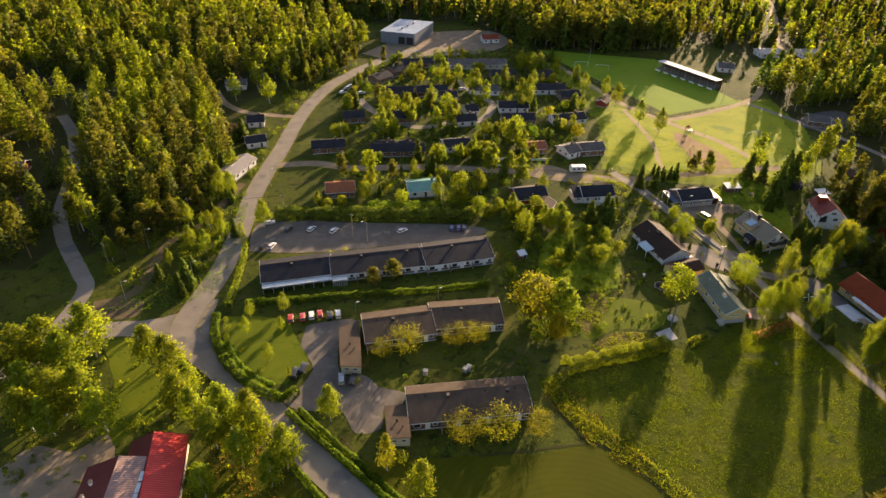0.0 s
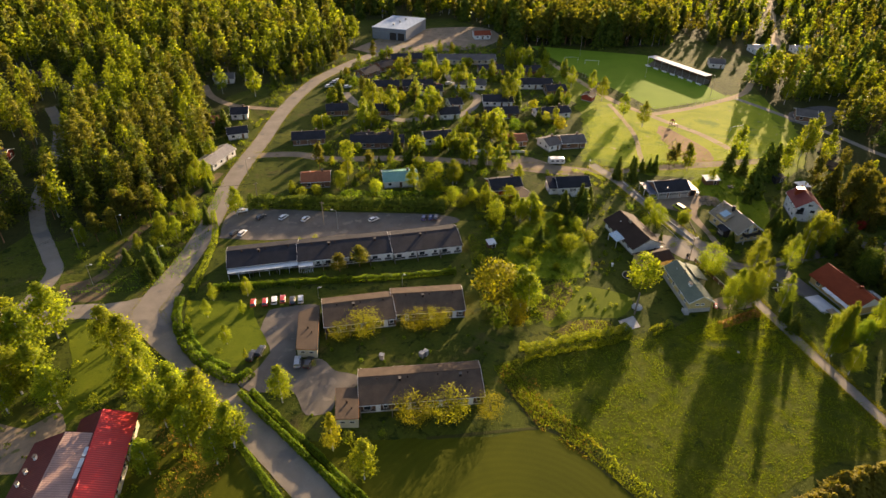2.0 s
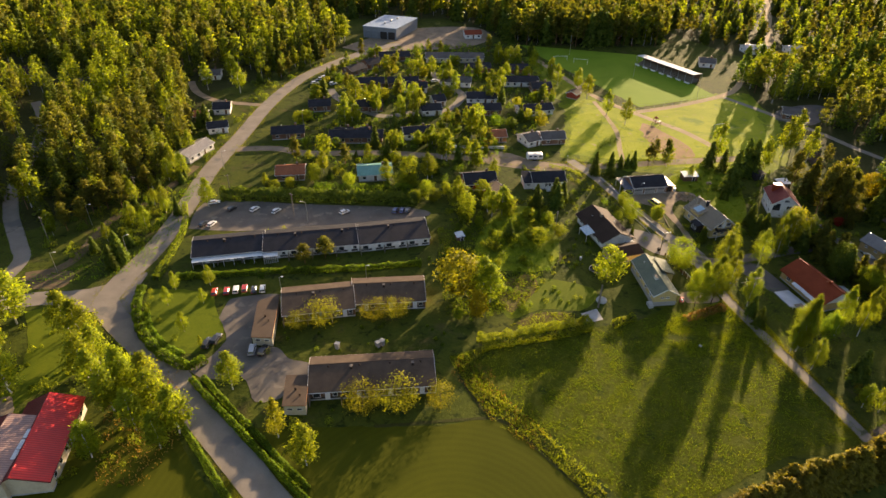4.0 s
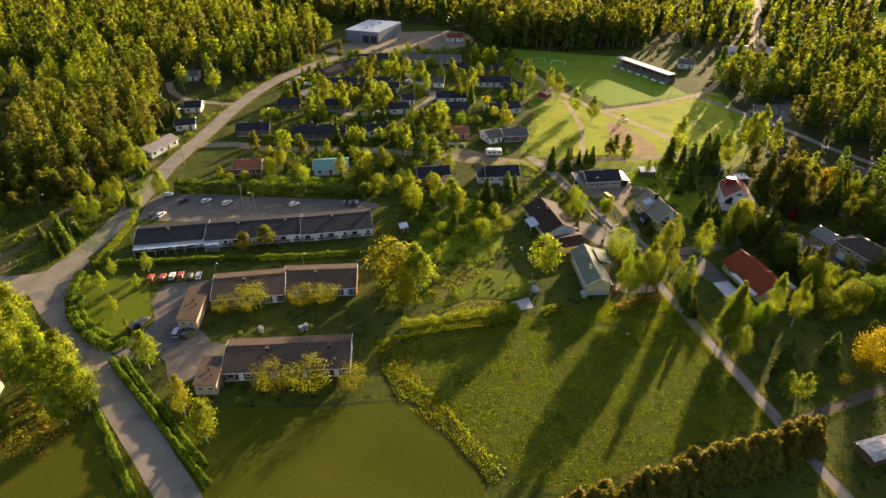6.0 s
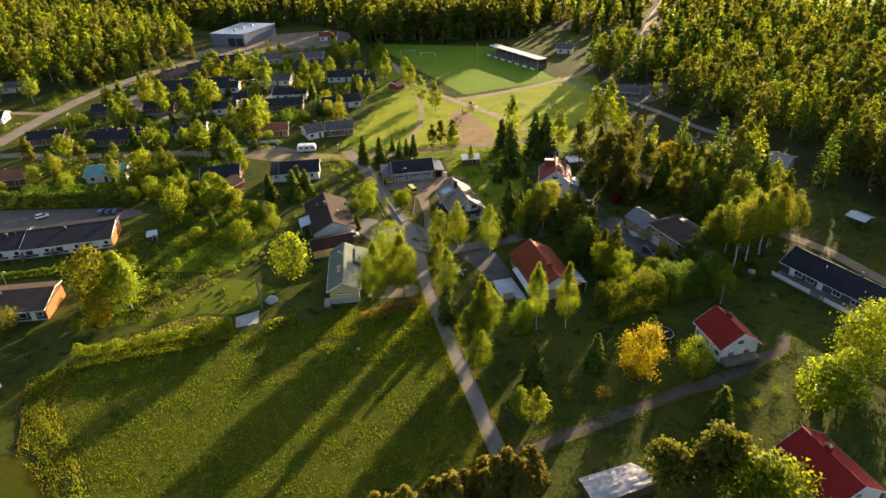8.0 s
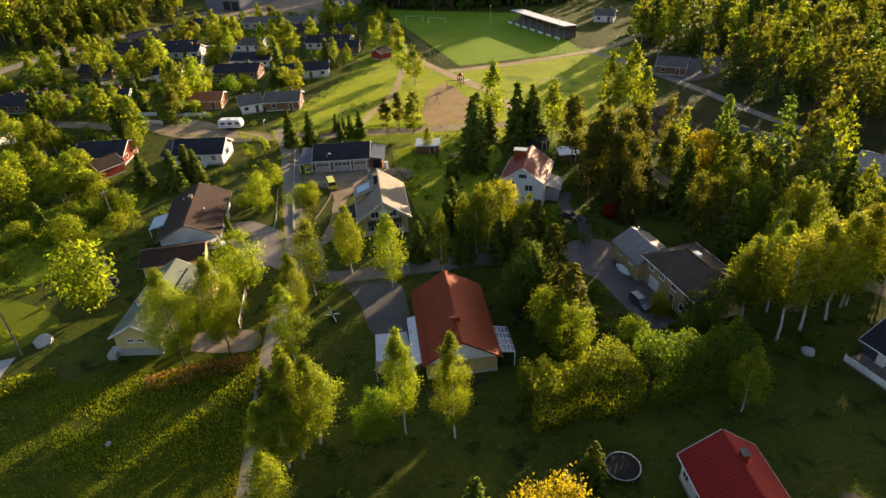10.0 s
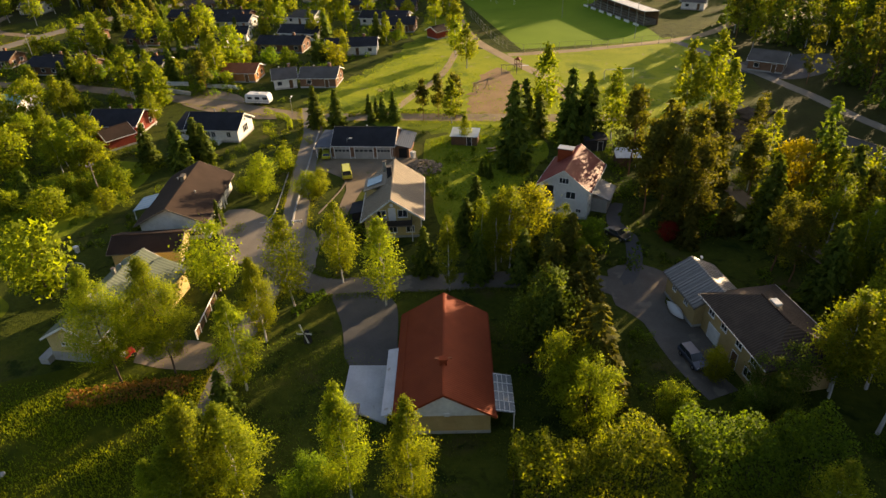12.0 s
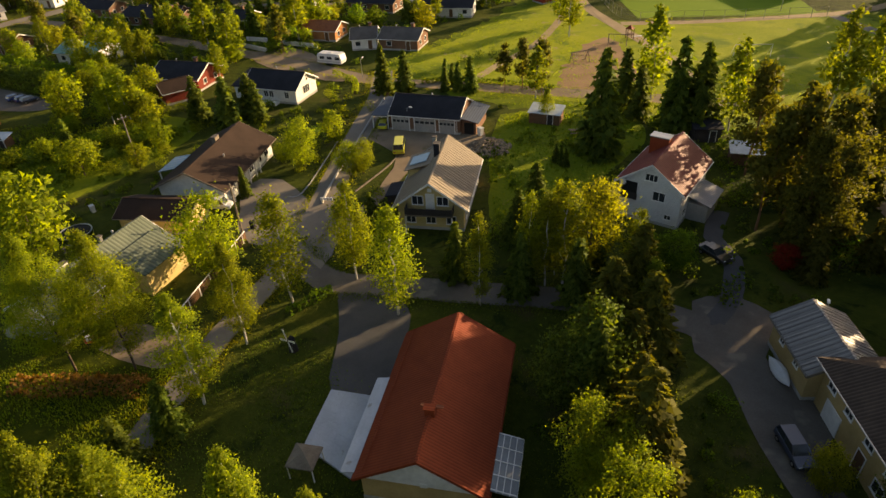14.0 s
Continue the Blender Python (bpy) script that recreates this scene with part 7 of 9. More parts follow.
# ---- more of the village's low houses ----
for (a, b), roof, wall, w, lab in (
    ([(-25.3, 314.8), (-12.2, 299.6)], "felt_grey", "white", 7.5, "white row house with grey roof by the street"),
    ([(-12, 295.8), (8.2, 296.2)], "felt_black", "white", 8.0, "long white village house with dark roof"),
    ([(19.4, 335.6), (51, 336.6)], "felt_grey", "cream", 9.0, "long low village row house with grey roof"),
    ([(39.6, 275.7), (53.8, 275.9)], "felt_black", "white", 8.0, "white village house with black roof"),
    ([(60.5, 262.7), (77.1, 264.3)], "felt_grey", "white", 8.0, "white village house with grey roof and garden"),
    ([(14.9, 265.3), (32.1, 262.3)], "felt_brown", "white", 8.0, "white village house with brown roof"),
    ([(-29.2, 264.6), (-14.8, 266.1)], "felt_black", "cream", 8.0, "cream village house with black roof near the road"),
    ([(-4.6, 337.8), (13.4, 340.2)], "felt_grey", "white", 8.5, "pale village house with grey roof"),
    ([(27.9, 298.2), (43.1, 296.9)], "felt_grey", "white", 8.0, "white village house with pale grey roof"),
    ([(58.7, 298.8), (75.7, 299.2)], "felt_black", "white", 8.0, "white village house with dark roof by the meadow"),
):
    mid = ((a[0] + b[0]) / 2, (a[1] + b[1]) / 2)
    if free(mid, 4.5) and free(a, 2.0) and free(b, 2.0):
        house(a, b, w, 2.7, 4.2, roof, wall, lab, "house", group="village houses")

# ---- trees ----
OPEN_EAST = [(197, 150), (206, 172), (224, 172), (228, 150), (212, 118), (196, 136)]
LOT_EAST = [(172, 268), (196.7, 279), (208, 277.5), (202, 262), (187, 249), (176, 255)]
FIELD_EAST = [(322, 425), (345, 372), (420, 385), (445, 470), (350, 475)]
CLEAR = [OPEN_EAST, LOT_EAST, [(211.2, 207.1), (226.2, 204.2), (215.1, 176.7), (197.1, 173.7)], [(182, 239.6), (198.2, 248.5), (187, 212.8), (183.4, 191), (175, 191.4), (176.9, 212.3)], [(185.5, 215.5), (207.6, 216.9), (197.3, 192.5), (179.5, 191.2)]]
wood("forest", FOREST_WEST, 7.0, (12.5, 20), {"pine": 0.30, "spruce": 0.28, "birch": 0.42}, "mixed forest of pine, spruce and fresh green birch", 640, 0.043, WEST_CLEAR, (ROAD_FOREST, DRIVE_WEST), 235, 300)
FAR = [(-330, 455), (-60, 430), (-25, 420), (30, 425), (50, 402), (70, 368), (120, 366), (152, 368), (172, 392), (185, 530), (-330, 575)]
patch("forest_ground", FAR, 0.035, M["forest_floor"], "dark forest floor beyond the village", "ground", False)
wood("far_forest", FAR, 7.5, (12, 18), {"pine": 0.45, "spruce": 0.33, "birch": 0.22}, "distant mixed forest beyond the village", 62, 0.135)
PITCH_WOOD = [(58, 392), (70, 367), (110, 364), (154, 366), (170, 388), (160, 412), (60, 420)]
wood("far_forest", PITCH_WOOD, 6.0, (16, 22), {"pine": 0.5, "spruce": 0.3, "birch": 0.2}, "tall dark trees along the pitch", 200, 0.075)
FAR_EAST = [(175, 390), (200, 345), (270, 340), (345, 375), (430, 405), (430, 510), (190, 530)]
patch("forest_ground", FAR_EAST, 0.04, M["forest_floor"], "dark forest floor of the eastern woods", "ground", False)
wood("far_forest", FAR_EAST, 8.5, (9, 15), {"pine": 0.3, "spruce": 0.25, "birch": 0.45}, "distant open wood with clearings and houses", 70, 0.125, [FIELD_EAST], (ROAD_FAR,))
EAST_WOOD = [(180.4, 313.2), (234.5, 341.4), (358.4, 374.4), (445.1, 364.2), (257.8, 142.7), (221.3, 153.3), (218.8, 176.5), (200.3, 173.5), (190.4, 177.9), (181, 180.4), (178.5, 193.5), (182.5, 227.1), (179.4, 249.9), (175.9, 272.6)]
wood("east_wood", EAST_WOOD, 7.0, (12, 19), {"pine": 0.38, "spruce": 0.40, "birch": 0.22}, "dark mixed wood with houses among the trees", 480, 0.05, CLEAR, (PATH_EAST,), None, 290)
# Dark sheet also covers lawns in the clearings, painting in tree shade.
patch("forest_ground", EAST_WOOD, 0.045, M["forest_floor"], "floor of the eastern wood with its shade put into colour", "ground", False)
# Tall belt outside the view, added to cast shade over the eastern plots.
UNSEEN_EAST_BELT = [(228, 178), (262, 178), (262, 96), (222, 96), (214, 116), (230, 150)]
wood("east_wood", UNSEEN_EAST_BELT, 6.0, (13, 19), {"pine": 0.35, "spruce": 0.35, "birch": 0.3}, "unseen tall trees added to shade the eastern plots", 240, 0.07)
GARDENS_E = [(169.4, 213.8), (186.8, 218.2), (191.2, 179.9), (219.8, 178.4), (231.9, 146.7), (203.4, 105.6), (197.3, 142.3), (180.9, 155), (169, 181)]
wood("garden_wood", GARDENS_E, 8.0, (6, 13), {"birch": 0.6, "spruce": 0.2, "pine": 0.2}, "scattered garden trees of the eastern plots", 480, 0.048, CLEAR)

B = "slender birch with fresh yellow-green leaves and white trunk"
grove("birch", [(127.6, 115.4, 15.8), (133.4, 115.3, 15.6), (116.5, 111, 16.5)], B, "birch_leaf", "birches", 0.78)
grove("birch", [(108.4, 134.8, 12.3), (112.9, 148.5, 12.6), (113.4, 109, 10.5)], "leafy birch with sunlit yellow-green crown", "birch_leaf", "birches", 0.98)
grove("broad", [(95.3, 124.9, 15.6), (100.6, 127.5, 15.8)], "broad tall birch with hanging sunlit twigs", "birch_leaf", "birches", 0.88)
grove("slim", [(108.6, 142.2, 14), (110.2, 126.9, 12.9), (120.4, 144.9, 13.3)], B, group="birches", wide=1.3)
grove("slim", [(127.8, 149.7, 11.6), (131, 156, 11.4), (133.3, 158, 12.2)], "slender birch with a small high crown", group="birches", wide=0.85)
grove("tall", [(174.9, 135.4, 16.8), (178.7, 137.8, 17), (183, 140.4, 16.5), (187, 144, 16), (171.5, 139.5, 12)], "tall leaning birch with bare white trunk", "maple_leaf", "birches", 1.15)
grove("slim", [(181.9, 156.3, 14.4), (184, 154.9, 14.4), (178, 150.5, 12), (176.9, 167.6, 13.2), (179.5, 163.6, 12)], B, group="birches", wide=1.3)
Y = "broad round tree with yellow-green spring leaves"
grove("round", [(74.7, 136.5, 11.6), (96.7, 143.2, 10.2)], Y, "birch_leaf", "garden trees", 0.95)
grove("round", [(136.5, 160.5, 11)], Y, "maple_leaf", "garden trees", 0.85)
grove("round", [(124.4, 113.8, 8.0)], "dense round bright green garden tree", "lime_leaf", "garden trees", 0.8)
# Sunlit half of the willow row: the light is in its paler leaves.
hedge([(141.4, 119.5), (144, 120.4), (148.7, 121.9), (154.6, 124.5)], 6.0, 6.4, "grown-out willow row, low sun put into paler leaves", "birch_leaf", 1000, 0.23, "willow_row")
# Shaded half of the same row, darkened by its leaf colour.
hedge([(155.6, 124.8), (160.7, 126.4), (168.3, 128.2)], 6.0, 6.6, "rest of the willow row, shade put into darker leaves", "green_leaf", 1000, 0.23, "willow_row")
S = "dark green spruce with drooping boughs"
grove("spruce", [(129.8, 190.8, 16.8), (138.8, 203, 15.6), (142.2, 203.6, 15), (132.5, 206, 9.6)], S, group="spruces")
grove("spruce", [(142.4, 139.8, 11.4), (123.5, 153, 8), (131, 153, 8.5), (137, 153.5, 9)], S, group="spruces", wide=1.05)
grove("spruce", [(142.9, 154.5, 11.4), (145.2, 148.2, 10.8), (141.3, 148.9, 10.8), (147.2, 134.8, 12.6), (146, 139, 9.5), (144.6, 143.6, 9.8)], S, "pine_leaf", "spruces", 1.35)
grove("spruce", [(109.9, 123.4, 6.4), (109.8, 118.9, 6.6)], "young bushy spruce beside the lane", "spruce_leaf", "spruces", 1.2)
# Broadleaf crowns in darker needle tones, putting their shade into the colour.
grove("round", [(141.8, 141.7, 10.2), (140.4, 139.5, 8.4)], "garden tree behind the red-roofed house, shade put into its leaves", "spruce_leaf", "garden trees", 0.9)
grove("birch", [(132.9, 213.9, 16.8), (146.9, 205.3, 15), (167, 224.5, 18), (161.3, 219.6, 16.8), (168.6, 215.1, 14.4)], B, group="birches")
grove("spruce", [(155.7, 188.3, 15.6)], S, "pine_leaf", "spruces", 1.0)
grove("pine", [(150.6, 190.7, 16.2), (155.7, 178.4, 17.4), (159, 176.7, 17.4), (162.5, 184.1, 16.8), (153, 176, 15.6), (157, 171.4, 15.6), (109.2, 213, 9.6), (113.4, 212.1, 10.2), (106.4, 210.7, 9), (169.6, 163.1, 12), (171.5, 161.1, 12), (159.4, 170.3, 15.6)], "tall pine with an orange trunk and open crown", group="pines", wide=0.95)
grove("round", [(156.3, 168.5, 3.2)], "small dark red ornamental tree", "red_leaf", "", 1.2)
grove("round", [(175.9, 186.9, 9.6), (179.2, 185.4, 7.8)], "golden autumn-coloured broadleaf tree", "gold_leaf", "", 0.9)
grove("spruce", [(174, 156, 13), (186, 161, 14), (183, 168, 14), (190, 157, 13), (169.5, 172, 14), (188, 150, 12), (193, 165, 15), (180, 175, 15), (196, 158, 14)], "tall dark spruce shading the eastern plots", group="spruces")
# plots east of the lane
grove("round", [(143.6, 99.9, 11.8)], "round golden-yellow tree beside a gravel drive", "gold_leaf", "", 0.85)
grove("round", [(153.7, 100.6, 8.2)], "round garden tree with light green leaves", "birch_leaf", "", 0.9)
grove("birch", [(117.8, 113.3, 13.2), (115.2, 109.7, 12), (115.9, 103.4, 9.6), (124.3, 90.4, 7.8), (121.5, 91.8, 7.2)], B, group="birches", wide=1.3)
grove("spruce", [(125, 100.4, 9.6), (136.7, 103.7, 8.4), (148.3, 109.3, 7.8), (153, 88, 9.6)], S, group="spruces", wide=1.15)
grove("pine", [(140, 77.1, 10.2), (141.9, 76, 9.6), (148.1, 77.7, 11.4), (146.3, 76.3, 10.8), (150.3, 76.8, 10.8)], "dense bushy young pine", group="pines", wide=1.5)
grove("round", [(183.5, 100.5, 14.4), (175, 92.5, 10.8), (170.4, 91.6, 10.2)], "broad golden-green tree beside the house", "birch_leaf", "", 1.0)
grove("birch", [(171.7, 140.6, 13.2), (175.6, 141.8, 14.4), (182, 145.4, 14.4), (186.1, 143.5, 14.4), (194.4, 149.2, 12), (166.8, 121.9, 9.6)], B, group="birches", wide=1.2)
grove("round", [(144.7, 132.6, 9.4), (147.0, 129.6, 9.2)], "broad tree with sunlit light green leaves", "birch_leaf", "", 0.9)
grove("round", [(151.4, 74.3, 9.6), (155.1, 73.1, 9.6), (153, 72.8, 9)], "broad bright lime tree before a white house", "birch_leaf", "", 1.1)
grove("spruce", [(153.4, 88.9, 9), (135.5, 64.9, 10.8)], S, "pine_leaf", group="spruces", wide=1.2)
# row-house gardens
G1 = "small spreading tree with thin yellow-green leaves"
grove("sparse", [(-1, 117.8, 7.2), (-7, 115.7, 5), (11.2, 120, 6), (17, 120.7, 6), (11.6, 89.8, 7.4), (19.1, 90.7, 7.9), (28.5, 91.3, 5.5)], G1, "olive_leaf", "row house trees", 1.3)
grove("slim", [(-4.9, 82, 11.4)], "half-bare birch with a white trunk", "maple_leaf", "birches", 1.1)
grove("bush", [(-2, 84.4, 2.6), (5, 85.9, 1.6), (-24.8, 159.9, 1.8), (-20.7, 161.8, 1.6), (-28.8, 180.8, 2.6)], "leafy shrub beside a row house", "birch_leaf", "row house shrubs")
grove("pine", [(-10.8, 144.3, 6.6), (-5.3, 147, 7.2)], "young bushy pine before a row house", wide=1.8)
grove("round", [(36.4, 169.4, 9.6)], Y, "birch_leaf", "garden trees", 0.85)
grove("round", [(33.1, 130.4, 12.8)], "large broadleaf tree with golden-olive leaves", "olive_leaf", "garden trees", 1.2)
grove("birch", [(48.3, 172.8, 10.8), (39.6, 128.9, 13.6), (41.4, 126.9, 12)], B, group="birches", wide=1.5)
grove("round", [(37.7, 121.4, 7.6)], "small garden tree with golden-orange leaves", "gold_leaf", "garden trees", 0.95)
grove("slim", [(-43.3, 131.1, 6), (-34.6, 133.1, 6.6), (-42.9, 124.3, 6), (-35.2, 114.1, 6.6), (-34, 125.5, 4.8)], "young birch on a mown lawn", group="lawn birches", wide=1.4)
grove("birch", [(-17.9, 95.1, 11.4), (2.2, 75.2, 12)], B, group="birches", wide=1.25)
grove("birch", [(-62.8, 112.9, 13.2), (-56.3, 107.6, 14.4), (-77.7, 116.3, 16.8), (-85.4, 112.4, 16.8), (-90.7, 111, 15.6), (-84, 100.5, 14.4), (-76.9, 97.9, 14.4), (-72, 98.6, 14.4), (-66, 93.3, 13.2), (-82, 93.6, 13.2), (-76.7, 92.3, 12), (-79.4, 108, 15.6), (-92.9, 104.1, 14.4)], B, group="birches", wide=1.55)
grove("birch", [(-51.3, 98, 13.8), (-46.4, 92.9, 13.2), (-40.8, 93.8, 13.8), (-41.2, 88.3, 13.2), (-34.6, 92.1, 13.8), (-32.1, 88.1, 13.2), (-25.5, 82.9, 13.8), (-39, 92.3, 12), (-50.6, 102.3, 12), (-40.6, 76.6, 10.8), (-27.9, 78.9, 10.8), (-34.6, 83.5, 12)], B, "birch_leaf", "birches", 1.25)
grove("round", [(-53, 99.6, 6)], "small tree with pale blossom", "birch_leaf", "", 1.0)
grove("birch", [(-48, 175.5, 10.8), (-105, 173.5, 14.4), (-120.3, 219.2, 15.6), (-120.4, 201.3, 12), (-66, 281.5, 14.4), (-64.5, 351.9, 12), (-28.5, 368.4, 15.6)], B, group="birches", wide=1.2)
grove("spruce", [(-63.3, 143.8, 10.8), (-64.3, 140.5, 8.4), (-56.2, 170.1, 7.2)], S, group="spruces")
# gardens of the brown-roofed and yellow houses
grove("spruce", [(60.2, 178.2, 9), (66.9, 178.6, 9.6), (67.2, 184, 8.4), (69.6, 182.9, 7.8)], S, group="spruces", wide=1.2)
grove("round", [(89.3, 170.3, 7.8), (89.1, 179.1, 5.4), (99.2, 171.6, 5.4), (97.7, 170.2, 5.4), (42.3, 183.2, 7.2)], "garden tree with light green leaves", "birch_leaf", "garden trees", 0.9)
grove("spruce", [(87.1, 159.3, 5)], "narrow clipped columnar conifer by the yard", wide=0.9)
grove("bush", [(111, 161.3, 2.6), (105.8, 164.7, 2.2), (91.1, 158.2, 1.6), (93.6, 173.2, 2), (83.7, 189.6, 2), (77.3, 195.7, 1.6), (92.8, 188.3, 1.4), (86.7, 193.6, 1.8), (75.1, 197.2, 1.5)], "garden shrub beside the lane", "birch_leaf", "garden shrubs")
grove("slim", [(133, 155.7, 12), (134.8, 156.1, 13.2), (141.6, 159.6, 9.6), (144.3, 153.2, 8.4)], B, group="birches", wide=1.2)
grove("spruce", [(129, 210, 10.8), (124.7, 185.5, 3), (125.6, 185, 3), (126.5, 184.5, 3), (95.4, 207.7, 4.8), (97.9, 208.3, 6), (100.3, 208.8, 7.2), (89.9, 201.7, 9.6)], S, group="spruces")
grove("birch", [(96.6, 280.5, 12), (85.4, 298.3, 10.8), (107.3, 250.1, 12), (113.1, 209.7, 9.6), (118.5, 199.5, 6)], B, group="birches", wide=1.2)
grove("bush", [(93.7, 228.3, 2), (96.5, 229.7, 2), (91.2, 226, 2), (99.2, 231.3, 1.8)], "dark shrub on the meadow slope", "spruce_leaf", "meadow shrubs")

# the village's trees
grove("birch", [(-12.7, 274.8, 11.4), (-13.1, 251.6, 12), (0.1, 257.8, 10.8), (8.9, 278.2, 11.4), (16.4, 312.1, 12), (23.3, 308.7, 10.8), (46.5, 306.9, 10.8), (41.5, 298.5, 9.6), (58.3, 329.8, 12), (64.1, 325.9, 10.8), (68.1, 329.3, 10.8), (60, 300.9, 10.8), (34.7, 283.5, 11.4), (50.3, 275, 9.6), (54.7, 275.2, 9.6), (10.5, 253.9, 10.8), (84.3, 312.7, 9.6), (94.3, 292.5, 10.8), (101.6, 260.4, 11.4), (28.7, 213.3, 11.4), (37.4, 213.6, 9.6), (23.5, 196.2, 10.8), (47.1, 197.6, 8.4)], B, group="village birches", wide=1.2)
grove("round", [(-15.9, 213.2, 9.6), (42.8, 239.6, 12), (16.4, 267.6, 10.8), (-3.5, 188.6, 6.6), (-16.2, 193.7, 7.2), (17.1, 194.4, 10.2), (29.7, 184.9, 5.4), (34.1, 180.5, 6), (9.5, 219.9, 8.4), (-0.3, 316.9, 8.4), (-29, 273.1, 7.8)], "village garden tree with light green leaves", "birch_leaf", "village trees", 0.85)
grove("spruce", [(2.4, 223.4, 9.6), (84.5, 202.6, 9.6), (8, 214.3, 8.4), (32, 226.4, 9.6), (-25.9, 277.6, 9), (34.7, 210, 8.4), (55.9, 273.1, 9), (73.7, 272.1, 9.6), (93, 212.6, 4.8), (95.7, 210.2, 4.8)], S, group="spruces")
grove("birch", [(-9.9, 266.7, 13.2), (-2, 262.2, 13.2), (-11.8, 242.7, 12), (-9.5, 248.3, 11.4), (30.4, 212.1, 13.2), (40.6, 208.3, 10.8), (40.5, 233, 13.2), (44.1, 228.8, 12), (31.4, 297.6, 12), (28.9, 295.9, 12), (51.8, 284.4, 12), (56.4, 288.5, 12), (16.2, 256.4, 10.8), (19.1, 259.8, 10.8)], B, group="village birches", wide=1.25)
grove("birch", [(-68.4, 199.6, 10.8), (-67.5, 215.6, 9.6), (-90.7, 253.5, 14.4), (-106, 273.3, 14.4), (-131, 295.3, 14.4), (-82, 284.6, 13.2), (-75.1, 300.6, 13.2)], B, group="birches", wide=1.2)
rs = np.random.default_rng(21)
VIL = [(-33.8, 226.9), (-33, 288), (-22.1, 339.8), (13.7, 363.9), (73.2, 366.8), (87.7, 319.6), (78.6, 262.5), (63.8, 230.6), (54.3, 219.3), (21.5, 189.6), (-21.8, 188.1)]


kinds = [("birch", None, (5, 9)), ("round", "birch_leaf", (3.5, 6)), ("round", "green_leaf", (3, 5.5)), ("spruce", None, (4, 8)), ("bush", "green_leaf", (1.2, 3)), ("bush", "green_leaf", (1.0, 2.4)), ("bush", "birch_leaf", (0.8, 2.0)), ("bush", "birch_leaf", (1.5, 3)), ("pine", None, (7, 11)), ("round", "maple_leaf", (3, 6))]
for n in range(800):
    x, y = rs.uniform(-60, 110), rs.uniform(178, 350)
    if not inside((x, y), VIL) or near_line((x, y), (ROAD_VILLAGE, ROAD_CROSS, MAIN_ROAD), 4.0) or not free((x, y), 3.0):
        continue
    k, lf, hs = kinds[int(rs.integers(len(kinds)))]
    tree(k, round(x, 1), round(y, 1), rs.uniform(*hs), {"birch": B, "spruce": S, "pine": "village pine with open crown", "round": "village garden tree in leaf", "bush": "leafy shrub in a village garden"}[k], lf, "village greenery", 1.1)

# ---- hedges ----
hedge([(37.8, 109.8), (48.2, 112.6), (60.1, 115.6), (66.2, 117.9)], 3.6, 2.9, "grown yellow-green hedge at the field's edge", "birch_leaf", 520, 0.24)
hedge([(37.5, 107.9), (34.7, 102.9), (37.3, 94.6), (43.5, 88.9), (50.3, 80.8), (58.7, 68.5)], 3.4, 0.36, "tall pale weeds along the field ditch", "birch_leaf", 75, 0.24, "weed_strip")
hedge([(72.3, 118.1), (78.5, 121.2)], 2.0, 1.6, "short yellow-green hedge at the field's edge", "birch_leaf", 90, 0.32)
hedge([(-56.2, 176.4), (-51.2, 160.3), (-50, 134.8)], 1.6, 1.6, "clipped hedge beside the road", "birch_leaf", 70, 0.3)
hedge([(-52.4, 131.4), (-50.9, 124), (-47.3, 116.5), (-41.8, 109.5), (-35.7, 104.3), (-29.8, 101.8), (-26.7, 104.2)], 2.2, 1.3, "olive hedge round a lawn at the bend", "green_leaf", 170, 0.34)
hedge([(-47.1, 120.7), (-43.6, 114.5), (-37.9, 108.6), (-32.7, 105.7)], 1.6, 1.0, "lower inner hedge round a lawn", "green_leaf", 130, 0.32)
hedge([(-28, 97.8), (-22.7, 92.4), (-15.4, 85.5), (-8.6, 78.8), (-1.1, 71.7), (5.7, 65.2)], 1.3, 1.1, "trimmed hedge along the main road", "green_leaf", 190, 0.26)
hedge([(-27.7, 87), (-20, 78), (-12.2, 68.6), (-5.3, 60.4)], 1.3, 1.0, "low hedge on the road's far side", "green_leaf", 170, 0.26)
hedge([(-25.4, 98.3), (-17.4, 90.1), (-10, 83), (-3.5, 76.4), (3.4, 69.8)], 1.2, 1.0, "second trimmed hedge behind a roadside ditch", "green_leaf", 170, 0.26)
hedge([(-45.2, 180.9), (-32.9, 181), (-17.7, 180.8), (1.3, 180.2), (20.4, 179.6)], 3.4, 3.6, "tall dark clipped hedge behind the parking area", "spruce_leaf", 260, 0.42)
hedge([(-14.7, 184.6), (1.1, 185.4), (18.6, 184.8)], 1.6, 3.9, "pale sunlit hedge beyond the parking area", "green_leaf", 110, 0.36)
hedge([(-44.7, 136), (-31.8, 137.5), (-19.4, 139.1), (2.8, 140.9), (22.7, 144.2)], 1.5, 1.5, "long clipped hedge between row houses", "green_leaf", 150, 0.3)
hedge([(111.4, 145.6), (110.1, 142.2), (109.4, 140.2)], 1.2, 0.9, "low dark hedge at a lawn's corner", "green_leaf", 60, 0.28)
hedge([(79.3, 200), (75.5, 205.9), (68.8, 208.4)], 1.0, 1.0, "low light green garden hedge", "birch_leaf", 60, 0.28)
hedge([(89, 209.9), (98, 213.8), (115, 215.2)], 1.2, 0.9, "low hedge along the meadow street", "green_leaf", 60, 0.28)

